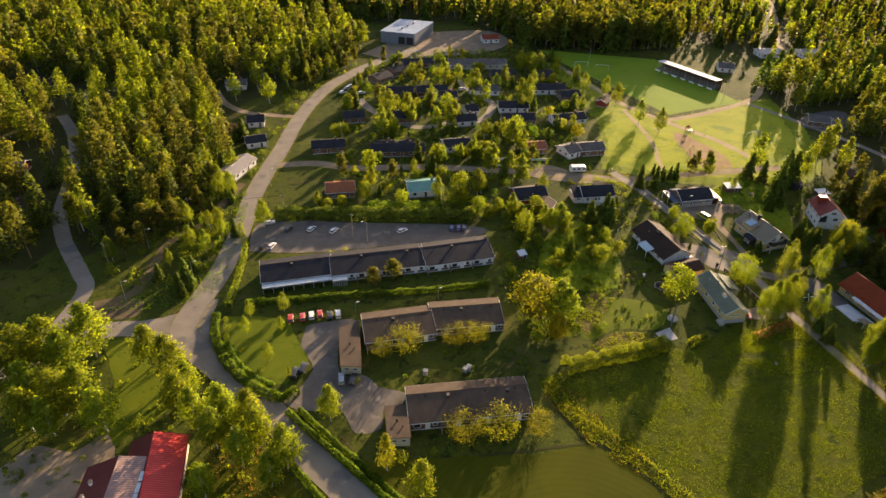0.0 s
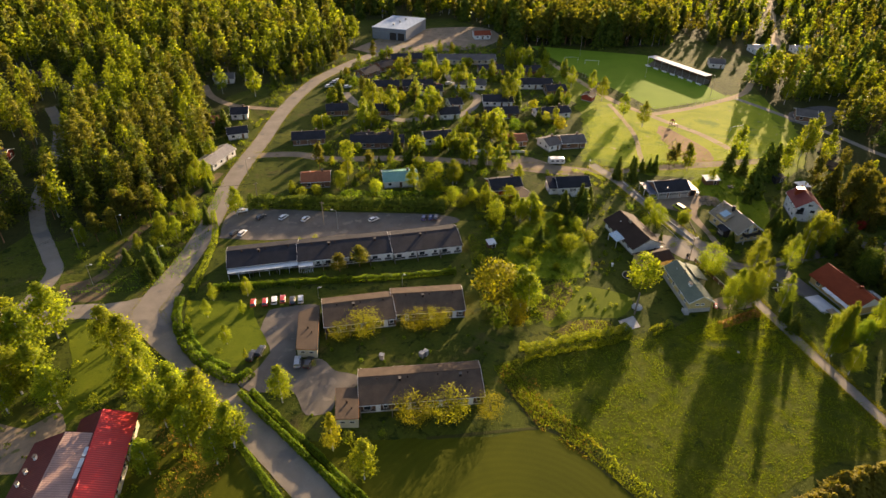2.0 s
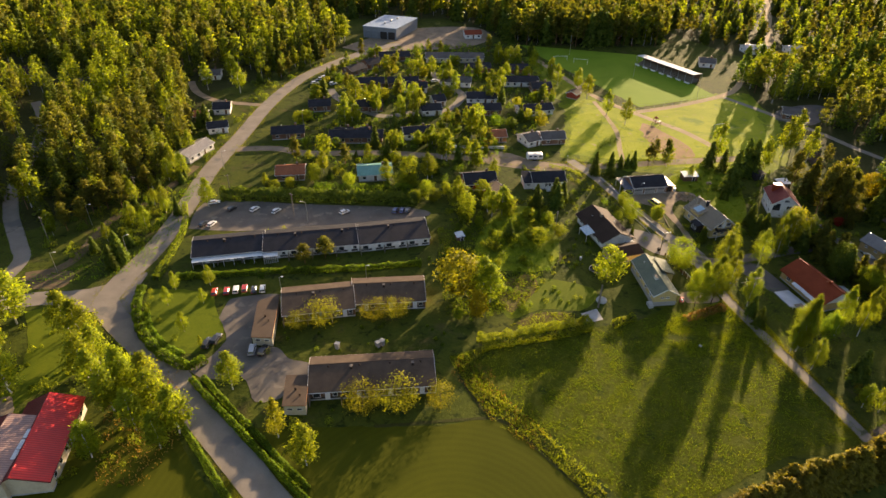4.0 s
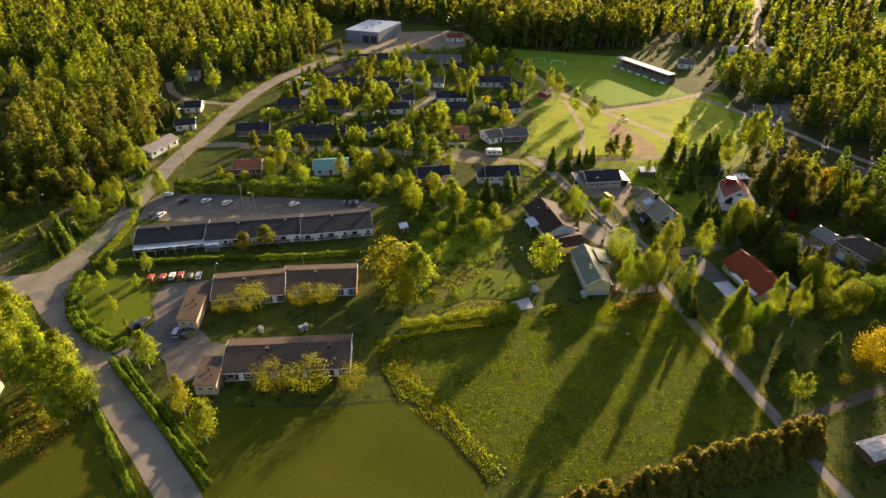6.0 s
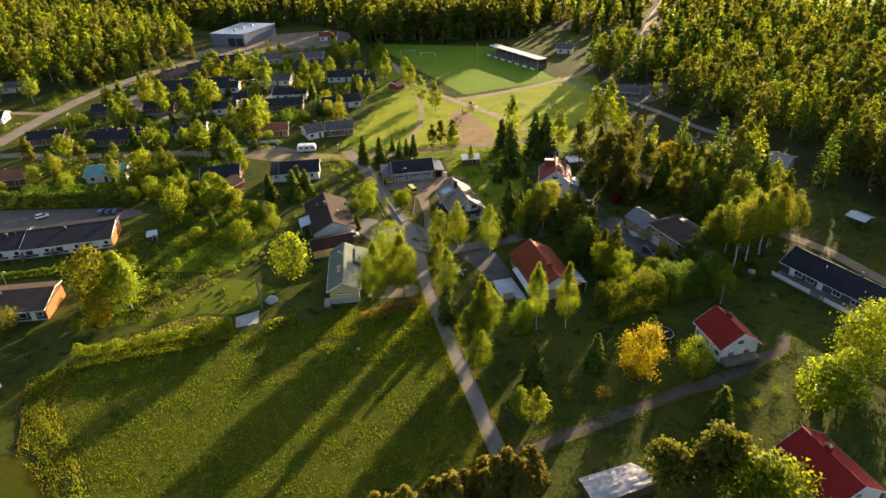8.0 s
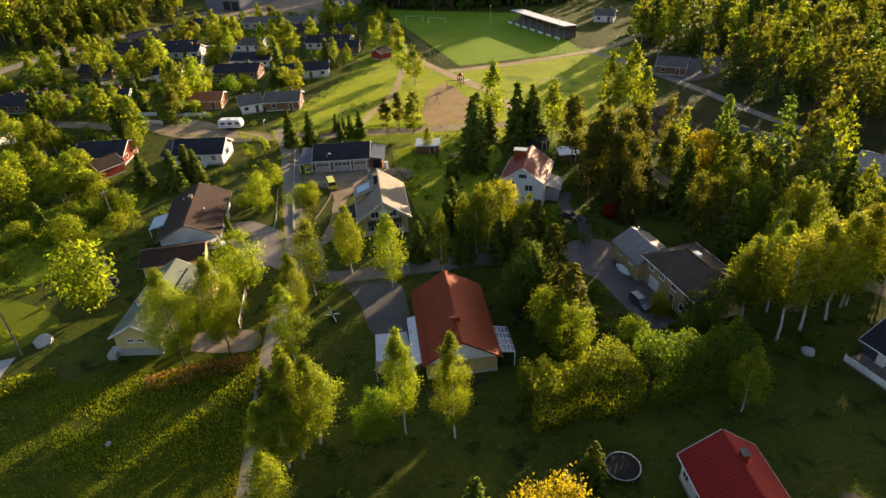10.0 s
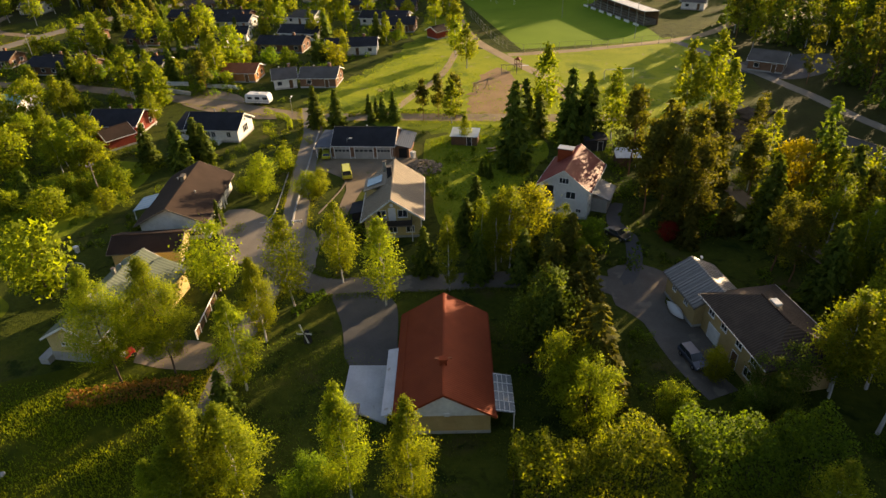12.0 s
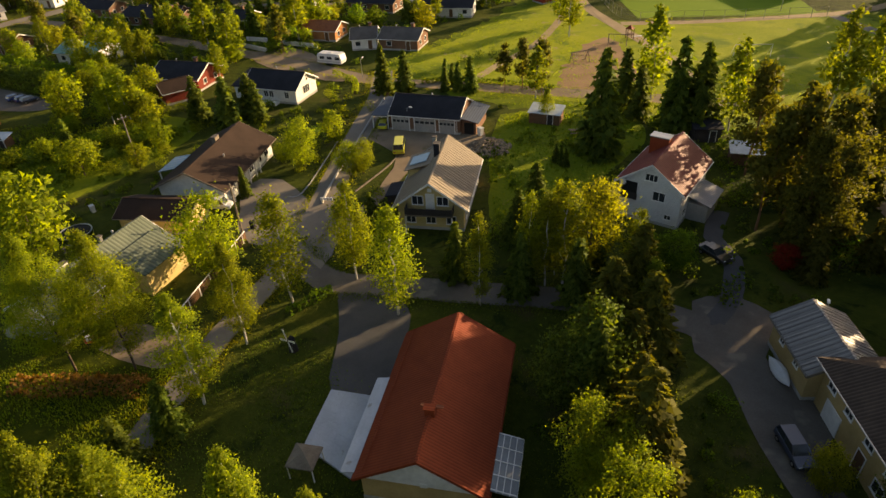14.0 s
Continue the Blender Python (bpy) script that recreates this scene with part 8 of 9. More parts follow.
# ---- loose garden growth ----
NAMES = {"birch": B, "slim": B, "round": "garden tree in fresh leaf", "bush": "leafy garden shrub on rough grass", "spruce": S, "pine": "garden pine with an open crown"}
ALL_ROADS = (MAIN_ROAD, LANE, ROAD_EAST, ROAD_DIRT, ROAD_CROSS)
scatter([(-68.2, 202.9), (-61.2, 198.8), (-56.3, 154.5), (-63.2, 141.1), (-75.5, 145.1), (-71.6, 169.8)], 70, [("bush", "green_leaf", 1.5, 3.5), ("bush", "birch_leaf", 1.5, 3.5), ("birch", None, 6, 10), ("spruce", None, 3, 6)], 3, NAMES, "roadside growth", (), 6, ALL_ROADS)
scatter([(-17.4, 217.3), (20.3, 227.9), (40.2, 212.4), (61.7, 187.6), (64.3, 169.5), (67.3, 155.4), (55.8, 153.1), (37.2, 164.4)], 120, [("bush", "green_leaf", 1.2, 2.8), ("bush", "birch_leaf", 1.2, 2.8), ("round", "birch_leaf", 3.5, 6), ("spruce", None, 4, 7), ("birch", None, 7, 10)], 4, NAMES, "garden growth", (), 8, ALL_ROADS)
scatter([(32.3, 176), (63.8, 179.4), (65.3, 150.5), (49.3, 120.9), (29.3, 117), (24.6, 140.1)], 40, [("bush", "green_leaf", 0.8, 1.8), ("bush", "birch_leaf", 0.8, 2.0), ("round", "birch_leaf", 2, 3.5)], 5, NAMES, "garden growth", (), 7, ALL_ROADS)
hedge([(91.8, 121), (95.8, 122.5), (99.9, 124.5), (103.8, 125.8)], 2.2, 1.1, "rusty brown wild growth at the field edge", "rust_leaf", 90, 0.3, "bramble")
# Spruce tones darken these leafy crowns in place of shade.
grove("round", [(164.8, 137.8, 6), (167.2, 139, 6.6), (162.7, 134.2, 4.8), (165.5, 134.7, 6)], "tree behind the ochre house, shade put into its leaf colour", "spruce_leaf", "drive shrubs", 0.85)
grove("round", [(160.1, 139.6, 4.3)], "round sunlit shrub beside the drive", "maple_leaf", "drive shrubs", 0.95)
grove("round", [(155.3, 131.9, 5.5)], "loose green garden tree by the drive", "birch_leaf", "drive shrubs", 0.9)
grove("bush", [(156.1, 134.3, 3), (156.4, 133, 2.6), (158.4, 127.4, 3), (152.7, 144.8, 1.6)], "dense shrub beside the shaded drive", "green_leaf", "drive shrubs", 1.2)
scatter([(163.1, 141), (175.1, 143.7), (181.6, 135.4), (179, 128.3), (169.5, 132), (162.4, 136.7)], 14, [("bush", "green_leaf", 1.0, 2.2)], 6, NAMES, "garden growth", (), 8, ALL_ROADS)
scatter([(166.1, 192.3), (176.6, 193.1), (194.2, 169.5), (186.5, 148.5), (175.3, 149.7), (169.5, 165.2)], 34, [("bush", "green_leaf", 1.5, 3.0), ("bush", "birch_leaf", 1.0, 2.5), ("birch", None, 7, 11), ("pine", None, 7, 11)], 7, NAMES, "garden growth", (), 7, ALL_ROADS)
scatter([(112.4, 108.1), (178.2, 106.3), (178.7, 91.3), (128.9, 86.6), (120.9, 88.2)], 26, [("bush", "green_leaf", 0.8, 2.0), ("bush", "birch_leaf", 0.8, 2.0), ("bush", "orange_leaf", 0.8, 2.2)], 8, NAMES, "garden growth", (), 6, ALL_ROADS)
SUNNY_GAP = [(118, 148), (124, 143.8), (146, 175.2), (139, 177.5)]
scatter([(103, 157.2), (117.5, 166.3), (126.4, 163.7), (145.7, 167.6), (146.2, 158.4), (128.7, 154), (107.3, 151.8)], 46, [("bush", "green_leaf", 1.2, 2.8), ("bush", "birch_leaf", 1.2, 2.8), ("spruce", None, 4, 7), ("round", "green_leaf", 3.5, 5.5)], 9, NAMES, "garden growth", (SUNNY_GAP,), 5, ALL_ROADS)
scatter([(-51.7, 132.5), (-25.6, 113.9), (-30.3, 104.7), (-39, 108.5), (-49.2, 122.4)], 16, [("bush", "birch_leaf", 0.8, 1.4), ("slim", None, 3.5, 5)], 11, NAMES, "lawn growth", (), 4, ALL_ROADS)
scatter([(-32.6, 103), (44.1, 139.9), (35.8, 112.9), (-21.7, 99.4)], 40, [("bush", "birch_leaf", 0.6, 1.5), ("bush", "green_leaf", 0.6, 1.6)], 12, NAMES, "row house shrubs", (), 8, ALL_ROADS)
scatter([(-85.3, 148.9), (-75.1, 163.8), (-68.3, 183.2), (-67.5, 222.9), (-70.2, 256.6), (-57.8, 288.6), (-21.3, 334.5), (-37.2, 353.4), (-77.6, 298.7), (-84.6, 239.7), (-90.5, 194.5), (-95, 160.7)], 620, [("pine", None, 8, 12), ("spruce", None, 6, 11), ("birch", None, 6, 11), ("bush", "green_leaf", 1.5, 3.2), ("bush", "birch_leaf", 1.5, 3.0), ("bush", "green_leaf", 1.0, 2.4)], 15, NAMES, "forest edge", WEST_CLEAR, 7, ALL_ROADS + (ROAD_FOREST, DRIVE_WEST))
scatter([(-48.9, 181), (-34.8, 192), (-22.5, 227.3), (-8.1, 251), (31, 252.5), (38.8, 223), (7, 209.9), (-7.1, 193.9), (-29.1, 185.8)], 130, [("bush", "green_leaf", 1.2, 3.0), ("bush", "birch_leaf", 1.2, 3.0), ("round", "birch_leaf", 3, 5), ("birch", None, 6, 9), ("spruce", None, 3, 6)], 16, NAMES, "garden growth", (), 6, ALL_ROADS)
scatter([(10.4, 176.6), (36.6, 191.7), (59.8, 177), (69.4, 159.1), (56.9, 154.8), (46, 151.1)], 90, [("bush", "green_leaf", 1.0, 2.6), ("bush", "birch_leaf", 1.0, 2.4), ("round", "birch_leaf", 3, 5)], 17, NAMES, "garden growth", (), 6, ALL_ROADS)
scatter([(106.1, 162.8), (116.9, 170), (132.9, 172.2), (140.3, 165.9), (135.9, 160.3), (116.4, 153.2)], 26, [("bush", "green_leaf", 1.0, 2.4), ("spruce", None, 5, 9)], 18, NAMES, "garden growth", (), 6, ALL_ROADS + (ROAD_CROSS,))
scatter([(149.3, 183.3), (162, 191.6), (167.3, 185.8), (166, 172.3), (159.4, 167.3), (153.7, 168.4)], 34, [("bush", "green_leaf", 1.5, 3.2), ("bush", "spruce_leaf", 1.5, 3.0), ("spruce", "pine_leaf", 5, 9)], 19, NAMES, "undergrowth by the pines", (), 6, ALL_ROADS)
LANE_SIDES = (LANE, MAIN_ROAD, ROAD_CROSS, ROAD_EAST)
scatter([(62.5, 193.4), (54, 231.9), (70.7, 218.5), (81.8, 190.8), (91.6, 170.2), (92.8, 163), (84.8, 167.6)], 60, [("bush", "birch_leaf", 0.8, 2.0), ("bush", "green_leaf", 0.8, 2.2), ("round", "birch_leaf", 2.5, 4)], 20, NAMES, "lane side growth", (), 6, LANE_SIDES)
scatter([(98, 166.8), (92.5, 181.6), (90.8, 194), (97.3, 181), (101.1, 168), (104.2, 157.6)], 30, [("bush", "birch_leaf", 0.6, 1.5), ("bush", "green_leaf", 0.6, 1.6)], 21, NAMES, "lane side growth", (), 6, LANE_SIDES)

# a dense row of bushy conifers above the lane's foot
line = glide([(122.6, 79.4), (113.2, 75.8), (101.6, 72.0), (86, 65.4), (72, 59.6), (60, 54.6)], 0.95)
for p in line:
    q = p + Vector((rs.normal() * 0.7, rs.normal() * 0.7))
    tree("spruce", q.x, q.y, 7.7 + rs.normal() * 0.6, "bushy conifer of a dense tall hedge row", "brown_needle", "conifer hedge", 1.7)

# ---- vehicles ----
grp = "cars parked at the row houses"
for (x, y), c, k, lab in zip([(-32.3, 129.5), (-29.2, 129.9), (-26.9, 130.6), (-24.7, 131.1), (-22, 130.6), (-19.8, 131.1)], ("red", "red", "white", "red", "black", "white"), ("hatch", "hatch", "estate", "hatch", "hatch", "estate"),
                             ("small red car parked on grey asphalt", "red hatchback parked on grey asphalt", "white estate car parked on asphalt", "bright red hatchback parked on asphalt", "black hatchback parked on grey asphalt", "white estate car parked on asphalt")):
    car(x, y, 100, c, lab, k, grp, 4.2, 0.8)
for (x, y), c, lab in zip([(-16.6, 107.3), (-13.9, 107.1), (-28, 109.4), (-26.3, 111)], ("silver", "black", "black", "black"), ("silver car parked beside the garage wing", "dark car parked beside the garage wing", "black car parked at a hedge", "dark car half under bushes")):
    car(x, y, 95 if c == "silver" else 80, c, lab, "estate", grp)
for (x, y), c, a, lab in zip([(-39.9, 173.6), (-32.5, 173.5), (-25.2, 172.5), (-3, 172.4), (13.3, 173.7), (15.6, 174), (17.4, 174), (-43.5, 163.9), (-46.1, 163.9), (-46.7, 177.4)], ("black", "white", "white", "white", "blue", "blue", "navy", "white", "black", "white"), (60, 60, 60, 40, 80, 80, 80, 70, 70, 20),
                          ("dark car on the rear parking area",) + ("white car on the rear parking area",) * 3 + ("blue car on the rear parking area",) * 3 + ("white car on the rear parking area", "dark car on the rear parking area", "white car on the rear parking area")):
    car(x, y, a, c, lab, "hatch", "cars behind the long row house", 4.2, 0.82)
for (x, y), c in zip([(-33.4, 294.9), (-32.3, 297.9), (-31.2, 301), (-30, 303.3), (-24.4, 294.3), (-11.4, 315.8), (24.9, 300.6), (19.7, 298.2)], ("white", "black", "silver", "white", "white", "silver", "white", "red")):
    car(x, y, 30, c, "car parked along a village street", "hatch", "cars in the village")
vx, vy = (100.4, 180.6)
car(vx, vy, 116, "yellow", "bright yellow van parked before the garages", "van", l=4.8, size=1.0)
cx, cy = (93.2, 187.9)
car(cx, cy, 112, "yellow", "yellow car under the open carport", "hatch")
car(149.1, 168.2, -35, "black", "black car parked on a shaded drive", "saloon")
car(158.1, 142.3, -62, "navy", "dark blue car parked on the side drive", "estate")
for (x, y), c in zip([(173.3, 94.9), (176.3, 98.7)], ("white", "silver")):
    car(x, y, 60, c, "pale car parked beside a tree", "hatch")
car(86, 155, 20, "white", "white car parked beside the brown outbuilding", "van")


def caravan(x, y, heading):
    c = thing("caravan", "white touring caravan parked at the street's edge", "caravan", pose(x, y, 0.02, 0, 0, heading))
    bm = bmesh.new()
    prof = [(-3.1, 0.5), (2.9, 0.5), (3.1, 1.2), (2.8, 2.4), (2.4, 2.6), (-2.7, 2.6), (-3.1, 2.2)]
    a, b = [bm.verts.new((px, -1.15, pz)) for px, pz in prof], [bm.verts.new((px, 1.15, pz)) for px, pz in prof]
    bm.faces.new(a)
    bm.faces.new(b[::-1])
    for i in range(len(prof)):
        j = (i + 1) % len(prof)
        bm.faces.new((a[j], a[i], b[i], b[j]))
    bmesh.ops.recalc_face_normals(bm, faces=bm.faces[:])
    bmesh.ops.bevel(bm, geom=bm.edges[:], offset=0.08, segments=1, affect="EDGES")
    part("body", bm, M["plastic"], c)
    part("stripe", box_bm(-3.0, 2.9, -1.17, -1.155, 0.85, 1.05), CAR["silver"], c)
    for x0 in (-2.4, -0.5, 1.5):
        w = part("window", box_bm(x0, x0 + 1.2, -1.19, -1.14, 1.4, 2.0, 0.02), M["glass"], c)
        part("window", box_bm(x0, x0 + 1.2, 1.14, 1.19, 1.4, 2.0, 0.02), M["glass"], c)
    for x0 in (-0.45, 0.4):
        for sy in (-1, 1):
            part("wheel", rod_bm((x0, sy * 0.9, 0.3), (x0, sy * 1.16, 0.3), 0.32, sides=12), M["black"], c)
    part("drawbar", rod_bm((-3.0, 0, 0.45), (-4.3, 0, 0.4), 0.06), M["metal"], c)
    part("roof_hatch", box_bm(-0.4, 0.4, -0.4, 0.4, 2.6, 2.72, 0.03), M["plastic"], c)


caravan(64.0, 214.6, 3)


# ---- poles, lamps, signs ----
def lamp_post(x, y, h, arm, heading, label="tall grey street lamp with a curved arm", group="street lamps"):
    p = thing("street_lamp", label, "street lamp", pose(x, y, 0, 0, 0, heading), group)
    part("pole", rod_bm((0, 0, -0.1), (0, 0, h), 0.09, 0.05, 8), M["metal"], p)
    part("arm", rod_bm((0, 0, h - 0.05), (arm, 0, h + 0.25), 0.04, 0.03, 6), M["metal"], p)
    part("lamp_head", box_bm(arm - 0.1, arm + 0.55, -0.14, 0.14, h + 0.18, h + 0.34, 0.04), M["plastic"], p)


def wood_pole(x, y, h, label="weathered wooden utility pole", bar=True):
    p = thing("utility_pole", label + " with a crossbar" if bar else label + " without wires", "utility pole", pose(x, y, 0, 0, 0, rs.uniform(0, 180)), "utility poles")
    part("pole", rod_bm((0, 0, -0.1), (0.05, 0.05, h), 0.14, 0.09, 8), M["wood_old"], p)
    if bar:
        part("crossbar", box_bm(-0.7, 0.7, -0.06, 0.06, h - 0.7, h - 0.56), M["wood_old"], p)
        for u in (-0.6, 0.0, 0.6):
            part("insulator", rod_bm((u, 0, h - 0.56), (u, 0, h - 0.36), 0.05, 0.03, 6), M["plastic"], p)
    return p


for (x, y) in [(-88.9, 153.4), (-72.5, 179.2), (-42.4, 181.6), (-18.8, 169.5)]:
    wood_pole(x, y, 9.0)
wood_pole(63.8, 160.6, 8.8)
for (x, y) in [(63.2, 162.2), (70, 125.6)][1:] + [(93.7, 151)] + [(70.2, 125.5)]:
    wood_pole(x, y, 7.5, bar=False)
for (x, y), a in zip([(-80.9, 163.5), (-62.3, 146.3), (-14.1, 167.2), (-78.3, 137.6), (-51, 202.9), (-29, 241.3), (-7.4, 333.4)], (0, 20, 180, 0, 0, 90, 0)):
    lamp_post(x, y, 7.0, 1.2, a)
for (x, y), a in zip([(75.5, 208.9), (97.6, 188.6)] + [(7.5, 137.8), (-15.1, 132)] + [(159.7, 157.7)], (90, 0, 0, 0, 90)):
    lamp_post(x, y, 3.8, 0.5, a, "short grey lamp post with a pale head")


def wires(points, h, label):
    bm = bmesh.new()
    for off in (-0.55, 0.0, 0.55):
        for (ax, ay), (bx, by) in zip(points, points[1:]):
            last = None
            for k in range(9):
                u = k / 8
                p = (ax + (bx - ax) * u + off, ay + (by - ay) * u, h - 4 * 0.9 * u * (1 - u))
                if last:
                    rod_bm(last, p, 0.016, sides=3, bm=bm)
                last = p
    tagged(part("power_line", bm, M["black"], None), label, "power line", kind="stuff")


wires([(-107.6, 128.7), (-88.9, 153.4), (-72.5, 179.2), (-42.4, 181.6)], 8.6, "thin overhead power lines along the forest edge")


# ---- small garden things ----
def windmill(x, y):
    w = thing("garden_windmill", "small white ornamental garden windmill on the lawn", "ornament", pose(x, y, 0, 0, 0, 255))
    bm = bmesh.new()
    lo = [bm.verts.new((0.55 * math.cos(a), 0.55 * math.sin(a), 0)) for a in [i * math.pi / 3 for i in range(6)]]
    hi = [bm.verts.new((0.3 * math.cos(a), 0.3 * math.sin(a), 1.5)) for a in [i * math.pi / 3 for i in range(6)]]
    for i in range(6):
        bm.faces.new((lo[i], lo[(i + 1) % 6], hi[(i + 1) % 6], hi[i]))
    bm.faces.new(hi)
    part("tower", bm, M["dark_boards"], w)
    part("cap", rod_bm((0, 0, 1.5), (0, 0, 1.95), 0.38, 0.05, 6), M["felt_black"], w)
    for k in range(4):
        a = math.radians(20 + 90 * k)
        d = Vector((0, math.cos(a), math.sin(a)))
        s = Vector((0, -d.z, d.y))
        o = Vector((0.42, 0, 1.55))
        bm = bmesh.new()
        f = [bm.verts.new(o + d * r + s * q + Vector((t, 0, 0))) for t in (0, 0.04) for r, q in ((0.15, -0.04), (1.35, -0.14), (1.35, 0.14), (0.15, 0.1))]
        for i in ((3, 2, 1, 0), (4, 5, 6, 7), (0, 1, 5, 4), (1, 2, 6, 5), (2, 3, 7, 6), (3, 0, 4, 7)):
            bm.faces.new([f[j] for j in i])
        part("sail", bm, M["white"], w)


windmill(113.4, 136.0)


def boat(x, y, heading):
    b = thing("rowing_boat", "white upturned rowing boat leaning on an ochre wall", "boat", pose(x, y, 0.55, 35, 0, heading))
    bm = bmesh.new()
    rings = []
    for i in range(9):
        u = -1 + i / 4
        r = max(0.03, (1 - abs(u) ** 2.2))
        rings.append([bm.verts.new((1.9 * u, 0.62 * r * math.cos(a), 0.42 * r * math.sin(a))) for a in [k * math.pi / 6 for k in range(7)]])
    for r0, r1 in zip(rings, rings[1:]):
        for k in range(6):
            bm.faces.new((r0[k], r1[k], r1[k + 1], r0[k + 1]))
        bm.faces.new((r0[6], r1[6], r1[0], r0[0]))
    bmesh.ops.recalc_face_normals(bm, faces=bm.faces[:])
    part("hull", bm, M["plastic"], b)
    part("keel", box_bm(-1.7, 1.7, -0.02, 0.02, 0.36, 0.47), M["plastic"], b)


boat(*(156.6, 151), -62)


def shed(x, y, heading, w, d, h, label, roof="plexi", wall="brown_boards"):
    s = thing("shed", label, "shed", pose(x, y, 0, 0, 0, heading))
    part("wall", box_bm(-w / 2, w / 2, -d / 2, d / 2, -0.1, h), M[wall], s)
    lean_roof(s, -w / 2 - 0.25, w / 2 + 0.25, -d / 2 - 0.3, d / 2 + 0.3, h, h + 0.45, M[roof], "roof", 0.1)
    door(s, "S", w * 0.2, 0.9, 1.9, d / 2, M["dark_boards"])


shed(*(118.4, 199.9), 4, 5.2, 3.2, 1.9, "low brown garden shed with pale flat roof")
shed(*(150.1, 195.2), 10, 4.2, 3.0, 1.9, "low shed with pale sheet roof beside a white house")
shed(*(143.8, 201.5), 20, 4.0, 3.0, 2.2, "dark shed behind a white house", "felt_black", "dark_boards")
shed(*(34.1, 157.7), 20, 2.2, 2.0, 1.6, "small hut with pale roof on the grass")


def shelter(x, y, heading, l, w):
    """A wide low shelter on posts with a pale shallow roof."""
    s = thing("shelter", "low open shelter with a pale shallow roof on grass", "shelter", pose(x, y, 0, 0, 0, heading))
    lean_roof(s, -l / 2, l / 2, -w / 2, 0.0, 1.9, 2.5, M["plexi"], "roof_slope", 0.08)
    lean_roof(s, -l / 2, l / 2, 0.005, w / 2, 2.5, 1.9, M["plexi"], "roof_slope", 0.08)
    for sx in (-l / 2 + 0.2, 0, l / 2 - 0.2):
        for sy in (-w / 2 + 0.15, w / 2 - 0.15):
            part("post", box_bm(sx - 0.05, sx + 0.05, sy - 0.05, sy + 0.05, -0.05, 1.95), M["wood_old"], s)


shelter(213.4, 153.4, -60, 5.0, 4.6)


def tarp_shed():
    s = thing("woodshed", "low shed covered with a crumpled white tarpaulin", "shed")
    quad = [(129.1, 77.5), (136.5, 79.8), (139.8, 76.7), (130.3, 73.3)]
    poly = [Vector(p) for p in quad]
    area = sum(p.x * q.y - q.x * p.y for p, q in zip(poly, poly[1:] + poly[:1]))
    poly = poly if area > 0 else poly[::-1]
    part("wall", prism_bm([tuple(p) for p in poly], -0.1, 2.1), M["brown_boards"], s)
    bm = bmesh.new()
    n = 14
    c = [poly[0], poly[1], poly[2], poly[3]]
    mid = sum(c, Vector((0, 0))) / 4
    c = [mid + (p - mid) * 1.12 for p in c]
    grid = [[bm.verts.new((*((c[0] * (1 - u) + c[1] * u) * (1 - v) + (c[3] * (1 - u) + c[2] * u) * v), 2.25 + 0.35 * math.sin(math.pi * v) + 0.16 * noise.noise(Vector((u * 7, v * 7, 0))))) for u in [i / n for i in range(n + 1)]] for v in [j / n for j in range(n + 1)]]
    for j in range(n):
        for i in range(n):
            bm.faces.new((grid[j][i], grid[j][i + 1], grid[j + 1][i + 1], grid[j + 1][i]))
    bmesh.ops.solidify(bm, geom=bm.faces[:], thickness=0.04)
    part("tarpaulin", bm, M["tarp"], s)


tarp_shed()


def board_fence(points, h, label, post=2.0):
    f = thing("fence", label, "fence")
    line = glide(points, 0.22)
    for i, (a, b) in enumerate(zip(line, line[1:])):
        d = b - a
        ang = math.degrees(math.atan2(d.y, d.x))
        c = (a + b) / 2
        if "fence_board" not in STOCK:
            bm = box_bm(-0.08, 0.08, -0.015, 0.015, 0.08, 1.0, 0.006)
            me = bpy.data.meshes.new("board")
            bm.to_mesh(me)
            bm.free()
            me.materials.append(M["brown_boards"])
            STOCK["fence_board"] = me
        put_mesh("board", STOCK["fence_board"], f, loc=Matrix.LocRotScale((c.x, c.y, 0), Euler((0, 0, radians(ang))), (1, 1, h)))
        if i % 9 == 0:
            part("post", box_bm(-0.07, 0.07, -0.07, 0.07, -0.1, h + 0.1), M["white"], f, loc=(a.x, a.y, 0))
    bm = bmesh.new()
    cap = glide(points, 1.5)
    for a, b in zip(cap, cap[1:]):
        rod_bm((a.x, a.y, h + 0.04), (b.x, b.y, h + 0.04), 0.09, sides=4, bm=bm)
    part("cap_rail", bm, M["white"], f, "pale cap rail")


board_fence([(99.7, 133.4), (97.5, 141.2), (95, 150.2)], 1.3, "brown board fence with pale top rail along the lane")


def low_wall(points, h, label):
    kerb(points, h, 0.3, M["white"], label, "wall_garden")


low_wall([(31.3, 224), (37.5, 224.5)], 1.0, "low white garden wall at the street")
low_wall([(41.4, 224.1), (53.3, 223.8)], 1.0, "low white garden wall at the street")
low_wall([(30.7, 219.7), (43.1, 217.4)], 1.0, "low white garden wall at the street")


